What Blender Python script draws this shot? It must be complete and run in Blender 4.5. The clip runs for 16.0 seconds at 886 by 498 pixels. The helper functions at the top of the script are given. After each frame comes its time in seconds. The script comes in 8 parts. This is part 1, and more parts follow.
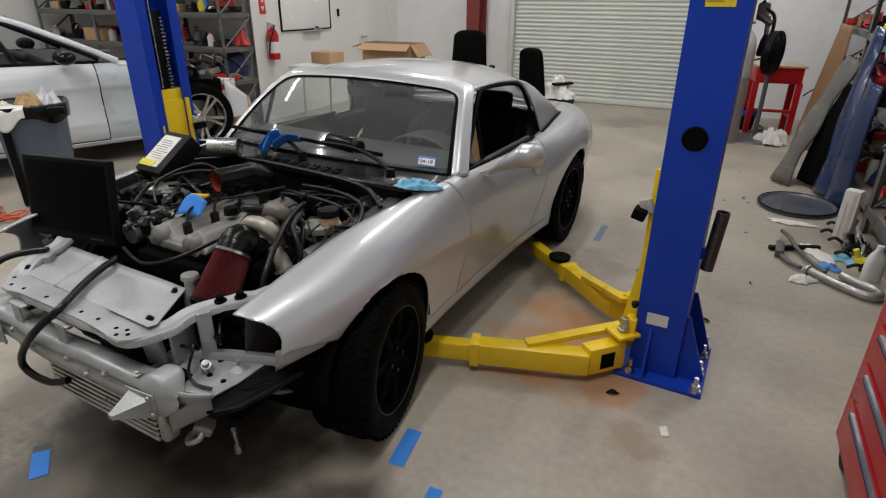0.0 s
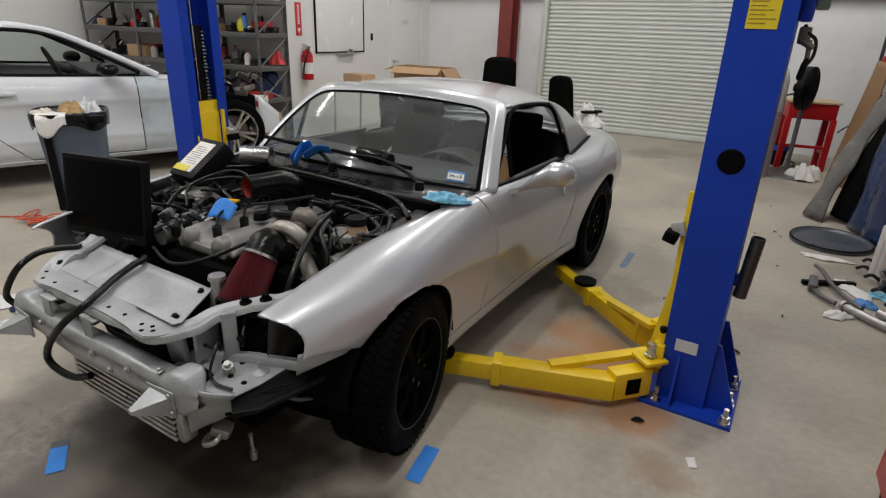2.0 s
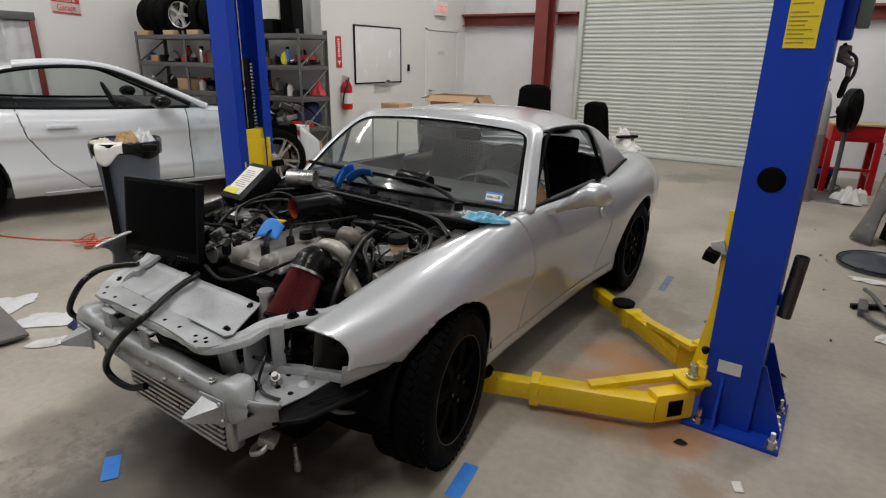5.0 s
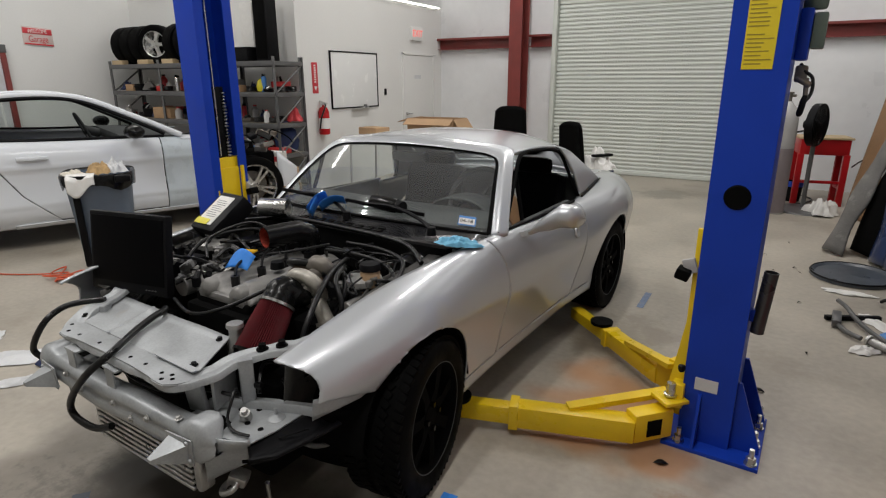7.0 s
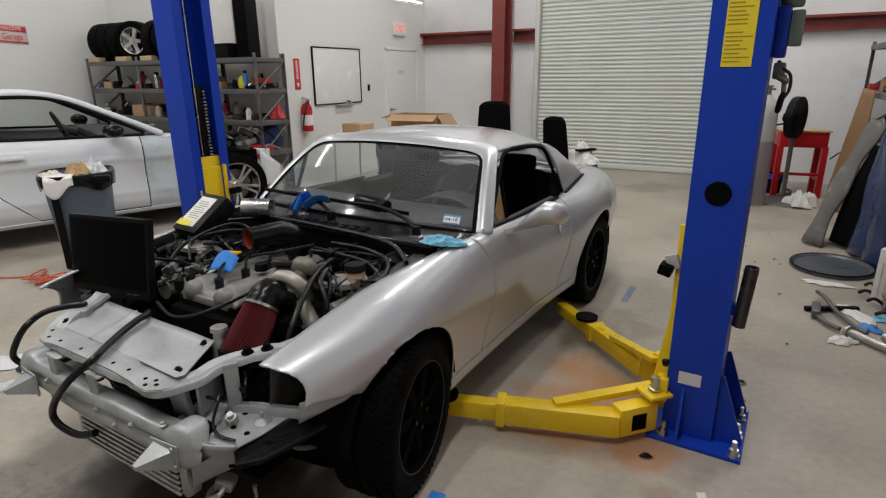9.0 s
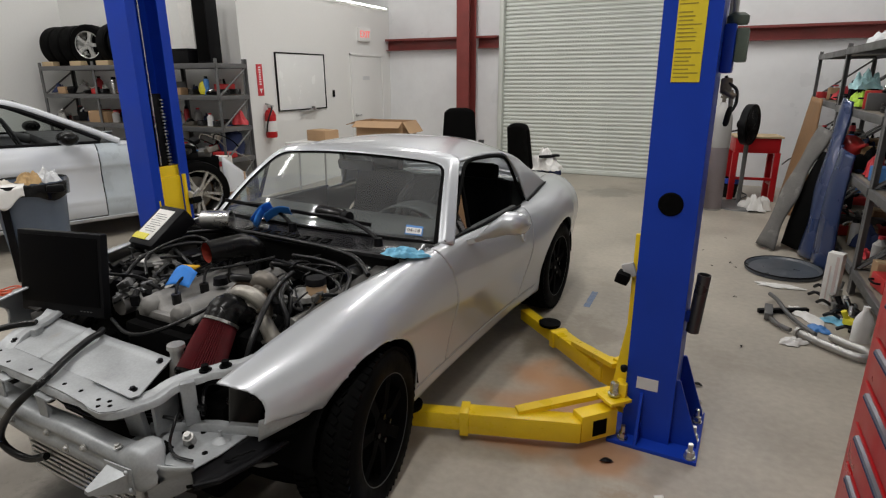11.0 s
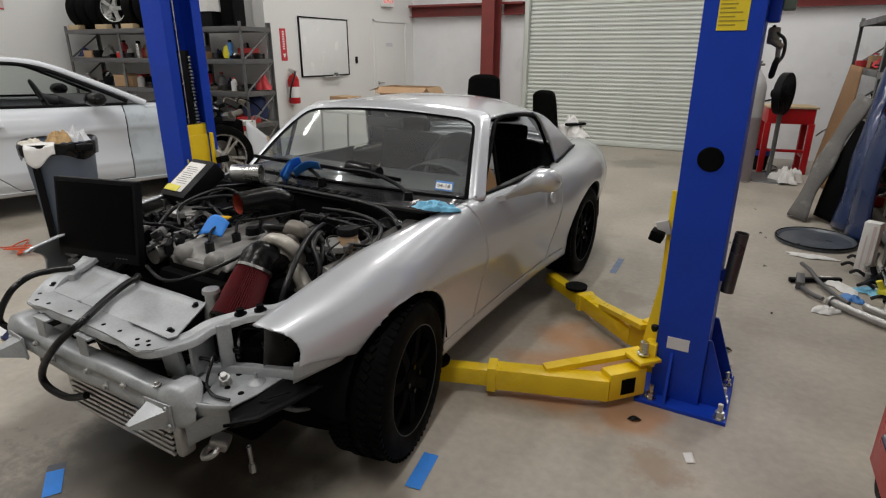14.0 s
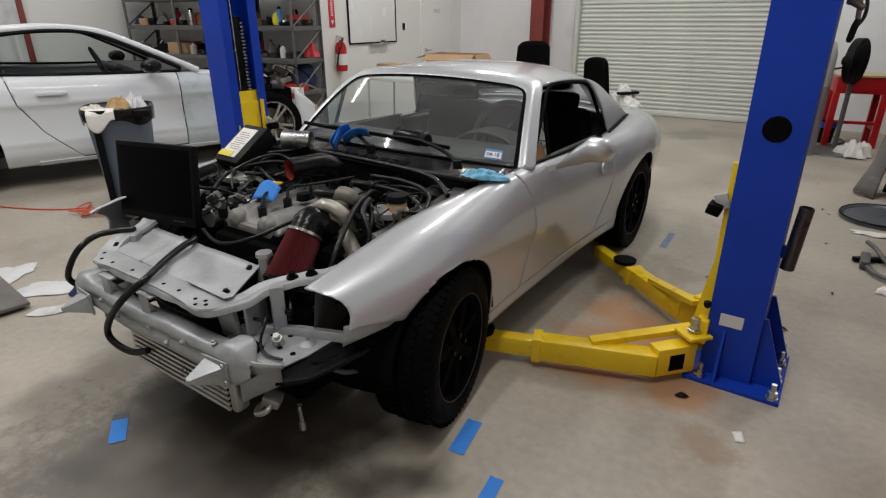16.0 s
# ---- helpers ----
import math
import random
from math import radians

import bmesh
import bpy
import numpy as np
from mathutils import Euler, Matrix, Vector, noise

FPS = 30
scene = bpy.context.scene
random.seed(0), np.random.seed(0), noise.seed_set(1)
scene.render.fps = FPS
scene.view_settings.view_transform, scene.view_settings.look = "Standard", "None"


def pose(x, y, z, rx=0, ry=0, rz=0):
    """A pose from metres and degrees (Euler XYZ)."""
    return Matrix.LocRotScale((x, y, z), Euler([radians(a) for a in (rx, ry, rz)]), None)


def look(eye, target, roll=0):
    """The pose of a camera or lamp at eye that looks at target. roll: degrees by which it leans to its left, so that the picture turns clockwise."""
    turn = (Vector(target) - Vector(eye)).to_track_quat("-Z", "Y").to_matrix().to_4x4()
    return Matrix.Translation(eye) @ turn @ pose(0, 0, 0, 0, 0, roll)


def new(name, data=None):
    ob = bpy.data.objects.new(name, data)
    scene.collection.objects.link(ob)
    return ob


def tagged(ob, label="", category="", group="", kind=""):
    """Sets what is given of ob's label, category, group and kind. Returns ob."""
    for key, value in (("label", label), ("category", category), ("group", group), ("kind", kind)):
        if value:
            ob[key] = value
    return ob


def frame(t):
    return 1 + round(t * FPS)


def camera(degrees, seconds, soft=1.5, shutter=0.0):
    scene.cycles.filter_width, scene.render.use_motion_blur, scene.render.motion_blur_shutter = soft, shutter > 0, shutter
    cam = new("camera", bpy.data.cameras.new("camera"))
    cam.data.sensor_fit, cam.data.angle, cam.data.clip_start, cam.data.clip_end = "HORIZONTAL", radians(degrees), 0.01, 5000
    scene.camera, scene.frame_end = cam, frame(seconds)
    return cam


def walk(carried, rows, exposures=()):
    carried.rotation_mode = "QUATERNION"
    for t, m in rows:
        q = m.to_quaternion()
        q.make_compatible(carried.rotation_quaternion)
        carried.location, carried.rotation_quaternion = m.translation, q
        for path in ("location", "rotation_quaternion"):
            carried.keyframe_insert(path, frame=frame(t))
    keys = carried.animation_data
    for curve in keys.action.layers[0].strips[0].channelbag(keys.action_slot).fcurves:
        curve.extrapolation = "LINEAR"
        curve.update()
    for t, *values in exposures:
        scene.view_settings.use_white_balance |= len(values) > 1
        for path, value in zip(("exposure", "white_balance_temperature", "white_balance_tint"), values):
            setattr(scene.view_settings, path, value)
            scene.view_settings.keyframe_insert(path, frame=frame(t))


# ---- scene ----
cam = camera(76.1, 16.0, soft=1.2)
PATH = [
    (0, (0.178, 0.355, 1.556), (-0.618, 1.999, 0.74), 0.5),
    (0.5, (0.173, 0.348, 1.548), (-0.639, 1.992, 0.749), 0.8),
    (1, (0.164, 0.354, 1.546), (-0.67, 1.996, 0.765), 1.5),
    (1.5, (0.155, 0.356, 1.517), (-0.704, 1.994, 0.757), 2.1),
    (2, (0.159, 0.342, 1.5), (-0.719, 1.984, 0.77), 2.1),
    (2.5, (0.151, 0.319, 1.484), (-0.743, 1.964, 0.78), 2.2),
    (3, (0.15, 0.309, 1.478), (-0.769, 1.943, 0.779), 1.8),
    (3.5, (0.135, 0.293, 1.461), (-0.819, 1.906, 0.764), 1.5),
    (3.7, (0.119, 0.279, 1.444), (-0.842, 1.892, 0.752), 1.4),
    (5.8, (0.193, 0.287, 1.499), (-0.828, 1.895, 0.89), 0.6),
    (6, (0.192, 0.305, 1.495), (-0.823, 1.921, 0.896), 0.2),
    (6.5, (0.2, 0.313, 1.496), (-0.789, 1.952, 0.916), -0.2),
    (7, (0.2, 0.319, 1.498), (-0.763, 1.975, 0.926), -0.2),
    (7.5, (0.202, 0.317, 1.497), (-0.739, 1.989, 0.932), 0.0),
    (8, (0.198, 0.312, 1.496), (-0.731, 1.992, 0.934), -0.0),
    (8.5, (0.204, 0.318, 1.504), (-0.721, 1.997, 0.933), -0.2),
    (8.7, (0.201, 0.324, 1.51), (-0.723, 1.998, 0.923), -0.5),
    (10.8, (0.229, 0.328, 1.544), (-0.609, 2.044, 0.949), -0.2),
    (11, (0.232, 0.336, 1.551), (-0.591, 2.064, 0.971), -0.3),
    (11.5, (0.239, 0.341, 1.551), (-0.556, 2.093, 1.003), -0.6),
    (12, (0.238, 0.34, 1.542), (-0.548, 2.1, 1.011), -0.6),
    (12.5, (0.235, 0.337, 1.531), (-0.549, 2.098, 0.998), -0.6),
    (13, (0.222, 0.324, 1.506), (-0.572, 2.075, 0.952), -0.1),
    (13.5, (0.21, 0.317, 1.488), (-0.609, 2.041, 0.889), 0.0),
    (14, (0.186, 0.302, 1.462), (-0.68, 1.979, 0.8), 0.1),
    (14.5, (0.171, 0.294, 1.45), (-0.732, 1.935, 0.75), 0.6),
    (15, (0.168, 0.293, 1.448), (-0.775, 1.899, 0.722), 0.3),
    (15.5, (0.166, 0.293, 1.446), (-0.798, 1.879, 0.701), 0.0),
    (16, (0.162, 0.295, 1.451), (-0.814, 1.868, 0.693), -0.2),
]
walk(cam, [(t, look(eye, target, roll)) for t, eye, target, roll in PATH])

# ---- light ----
world = bpy.data.worlds.new("shop_world")
scene.world = world
world.use_nodes = True
world.node_tree.nodes["Background"].inputs[0].default_value = (0.9, 0.95, 1.0, 1)
world.node_tree.nodes["Background"].inputs[1].default_value = 0.004
scene.view_settings.exposure = -0.47


def strip_lamp(x, y, z, sx, sy, watts, color=(1.0, 0.975, 0.95)):
    """One ceiling tube light: lamp that shines straight down."""
    d = bpy.data.lights.new("tube_light", "AREA")
    d.shape, d.size, d.size_y, d.energy, d.color = "RECTANGLE", sx, sy, watts, color
    ob = new("tube_light", d)
    ob.matrix_world = pose(x, y, z)
    return ob


# tubes out of view; the last two are added to brighten the front
LAMPS = [(-4.3, 1.1, 115), (-1.2, 5.0, 68), (-3.4, 7.4, 75), (0.7, 7.2, 75), (-7.2, 2.2, 50), (-7.0, 4.7, 45), (-0.5, 0.9, 88), (-3.0, 0.4, 25)]
for lx, ly, lw in LAMPS:
    strip_lamp(lx, ly, 4.36, 0.16, 2.3, lw)


# ---- materials ----
def mat(name, color, rough=0.5, metal=0.0, var=0.12, scale=6.0, fine=90.0, bump=0.05, color2=None, spots=0.0, coat=0.0, island=0.0, rvar=0.12, spec=0.5):
    """Base colour with variation at two scales, grain in roughness and relief, and stains of a second colour."""
    m = bpy.data.materials.new(name)
    m.use_nodes = True
    nt = m.node_tree
    n, l = nt.nodes, nt.links
    b = n["Principled BSDF"]
    b.inputs["Metallic"].default_value = metal
    b.inputs["Coat Weight"].default_value = coat
    b.inputs["Coat Roughness"].default_value = 0.06
    b.inputs["Specular IOR Level"].default_value = spec
    tc = n.new("ShaderNodeTexCoord")
    big = n.new("ShaderNodeTexNoise")
    big.inputs["Scale"].default_value, big.inputs["Detail"].default_value = scale, 6
    small = n.new("ShaderNodeTexNoise")
    small.inputs["Scale"].default_value, small.inputs["Detail"].default_value = fine, 3
    l.new(tc.outputs["Object"], big.inputs["Vector"])
    l.new(tc.outputs["Object"], small.inputs["Vector"])
    add = n.new("ShaderNodeMath")
    add.operation = "MULTIPLY_ADD"
    add.inputs[1].default_value = 0.4
    l.new(small.outputs["Fac"], add.inputs[0])
    l.new(big.outputs["Fac"], add.inputs[2])
    ramp = n.new("ShaderNodeMapRange")
    ramp.inputs["From Min"].default_value, ramp.inputs["From Max"].default_value = 0.4, 1.0
    ramp.inputs["To Min"].default_value, ramp.inputs["To Max"].default_value = 1 - var, 1 + var
    l.new(add.outputs[0], ramp.inputs["Value"])
    mul = n.new("ShaderNodeVectorMath")
    mul.operation = "SCALE"
    mul.inputs[0].default_value = color
    l.new(ramp.outputs[0], mul.inputs["Scale"])
    out = mul.outputs["Vector"]
    if color2:
        mix = n.new("ShaderNodeMix")
        mix.data_type = "RGBA"
        st = n.new("ShaderNodeTexNoise")
        st.inputs["Scale"].default_value, st.inputs["Detail"].default_value, st.inputs["Roughness"].default_value = scale * 0.6, 8, 0.65
        l.new(tc.outputs["Object"], st.inputs["Vector"])
        r2 = n.new("ShaderNodeMapRange")
        r2.inputs["From Min"].default_value, r2.inputs["From Max"].default_value = 0.62 - spots, 0.75 - spots * 0.5
        l.new(st.outputs["Fac"], r2.inputs["Value"])
        l.new(r2.outputs[0], mix.inputs["Factor"])
        l.new(out, mix.inputs["A"])
        mix.inputs["B"].default_value = (*color2, 1)
        out = mix.outputs["Result"]
    if island:
        oi = n.new("ShaderNodeObjectInfo")
        r3 = n.new("ShaderNodeMapRange")
        r3.inputs["To Min"].default_value, r3.inputs["To Max"].default_value = 1 - island, 1 + island
        l.new(oi.outputs["Random"], r3.inputs["Value"])
        m3 = n.new("ShaderNodeVectorMath")
        m3.operation = "SCALE"
        l.new(out, m3.inputs[0])
        l.new(r3.outputs[0], m3.inputs["Scale"])
        out = m3.outputs["Vector"]
    l.new(out, b.inputs["Base Color"])
    rr = n.new("ShaderNodeMapRange")
    rr.inputs["From Min"].default_value, rr.inputs["From Max"].default_value = 0.3, 0.7
    rr.inputs["To Min"].default_value, rr.inputs["To Max"].default_value = max(0.02, rough - rvar), min(1, rough + rvar)
    l.new(big.outputs["Fac"], rr.inputs["Value"])
    l.new(rr.outputs[0], b.inputs["Roughness"])
    if bump:
        bp = n.new("ShaderNodeBump")
        bp.inputs["Strength"].default_value, bp.inputs["Distance"].default_value = bump, 0.004
        l.new(small.outputs["Fac"], bp.inputs["Height"])
        l.new(bp.outputs[0], b.inputs["Normal"])
    return m


def glow(name, color, strength):
    m = bpy.data.materials.new(name)
    m.use_nodes = True
    b = m.node_tree.nodes["Principled BSDF"]
    b.inputs["Base Color"].default_value = (*color, 1)
    b.inputs["Emission Color"].default_value = (*color, 1)
    b.inputs["Emission Strength"].default_value = strength
    return m


def pane(name, tint, rough=0.02, ior=1.5, haze=0.0):
    """Thin glass: clear with a tint, gloss by angle, and a pale haze in place of reflected light."""
    m = bpy.data.materials.new(name)
    m.use_nodes = True
    nt = m.node_tree
    n, l = nt.nodes, nt.links
    n.remove(n["Principled BSDF"])
    t, g, f, x = n.new("ShaderNodeBsdfTransparent"), n.new("ShaderNodeBsdfGlossy"), n.new("ShaderNodeFresnel"), n.new("ShaderNodeMixShader")
    t.inputs[0].default_value = (*tint, 1)
    g.inputs["Roughness"].default_value = rough
    f.inputs[0].default_value = ior
    l.new(f.outputs[0], x.inputs[0])
    l.new(t.outputs[0], x.inputs[1])
    l.new(g.outputs[0], x.inputs[2])
    # uneven pale diffuse layer that stands for bright reflections in the glass
    d, y, s, r = n.new("ShaderNodeBsdfDiffuse"), n.new("ShaderNodeMixShader"), n.new("ShaderNodeTexNoise"), n.new("ShaderNodeMapRange")
    d.inputs[0].default_value = (0.62, 0.64, 0.65, 1)
    s.inputs["Scale"].default_value = 4.0
    r.inputs["From Min"].default_value, r.inputs["From Max"].default_value = 0.3, 0.7
    r.inputs["To Min"].default_value, r.inputs["To Max"].default_value = haze * 0.6, haze * 1.4
    l.new(s.outputs["Fac"], r.inputs["Value"])
    l.new(r.outputs[0], y.inputs[0])
    l.new(x.outputs[0], y.inputs[1])
    l.new(d.outputs[0], y.inputs[2])
    l.new(y.outputs[0], n["Material Output"].inputs[0])
    return m


def concrete_floor():
    m = mat("sealed_concrete", (0.385, 0.349, 0.292), 0.44, var=0.27, scale=1.3, fine=26, bump=0.04, color2=(0.265, 0.228, 0.178), spots=0.075)
    nt = m.node_tree
    n, l = nt.nodes, nt.links
    b = n["Principled BSDF"]
    base = b.inputs["Base Color"].links[0].from_socket
    tc = n.new("ShaderNodeTexCoord")
    last = base
    # oil, dirt and painted-in car shade under the engine, rust by the lift arms, each with its own outline
    # the first three patches are oil, widened and deepened to carry the car's shade
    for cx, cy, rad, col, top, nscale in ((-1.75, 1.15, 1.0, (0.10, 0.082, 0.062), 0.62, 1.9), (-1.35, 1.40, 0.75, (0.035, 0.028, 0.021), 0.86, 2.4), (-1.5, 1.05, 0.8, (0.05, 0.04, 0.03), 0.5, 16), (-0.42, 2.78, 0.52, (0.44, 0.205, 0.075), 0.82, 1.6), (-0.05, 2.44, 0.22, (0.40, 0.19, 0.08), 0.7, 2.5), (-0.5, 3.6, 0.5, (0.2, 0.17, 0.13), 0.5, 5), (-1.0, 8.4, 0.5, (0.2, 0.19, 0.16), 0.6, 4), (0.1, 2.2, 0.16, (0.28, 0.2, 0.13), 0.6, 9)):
        s = n.new("ShaderNodeVectorMath")
        s.operation = "SUBTRACT"
        s.inputs[1].default_value = (cx, cy, 0)
        l.new(tc.outputs["Object"], s.inputs[0])
        ln = n.new("ShaderNodeVectorMath")
        ln.operation = "LENGTH"
        l.new(s.outputs[0], ln.inputs[0])
        ns = n.new("ShaderNodeTexNoise")
        ns.inputs["Scale"].default_value, ns.inputs["Detail"].default_value, ns.inputs["Roughness"].default_value = nscale, (2 if nscale < 3 else 8), (0.5 if nscale < 3 else 0.7)
        l.new(tc.outputs["Object"], ns.inputs["Vector"])
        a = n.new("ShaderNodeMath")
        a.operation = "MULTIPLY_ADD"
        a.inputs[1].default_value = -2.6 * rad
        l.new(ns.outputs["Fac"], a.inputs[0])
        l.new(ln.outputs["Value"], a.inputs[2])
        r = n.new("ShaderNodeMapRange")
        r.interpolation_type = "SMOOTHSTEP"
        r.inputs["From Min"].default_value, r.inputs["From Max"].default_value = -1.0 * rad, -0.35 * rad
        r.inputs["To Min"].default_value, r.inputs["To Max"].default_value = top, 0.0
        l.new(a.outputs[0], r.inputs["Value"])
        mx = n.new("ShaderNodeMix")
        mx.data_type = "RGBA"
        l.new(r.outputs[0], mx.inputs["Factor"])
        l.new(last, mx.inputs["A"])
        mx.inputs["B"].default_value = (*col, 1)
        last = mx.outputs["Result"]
    l.new(last, b.inputs["Base Color"])
    return m


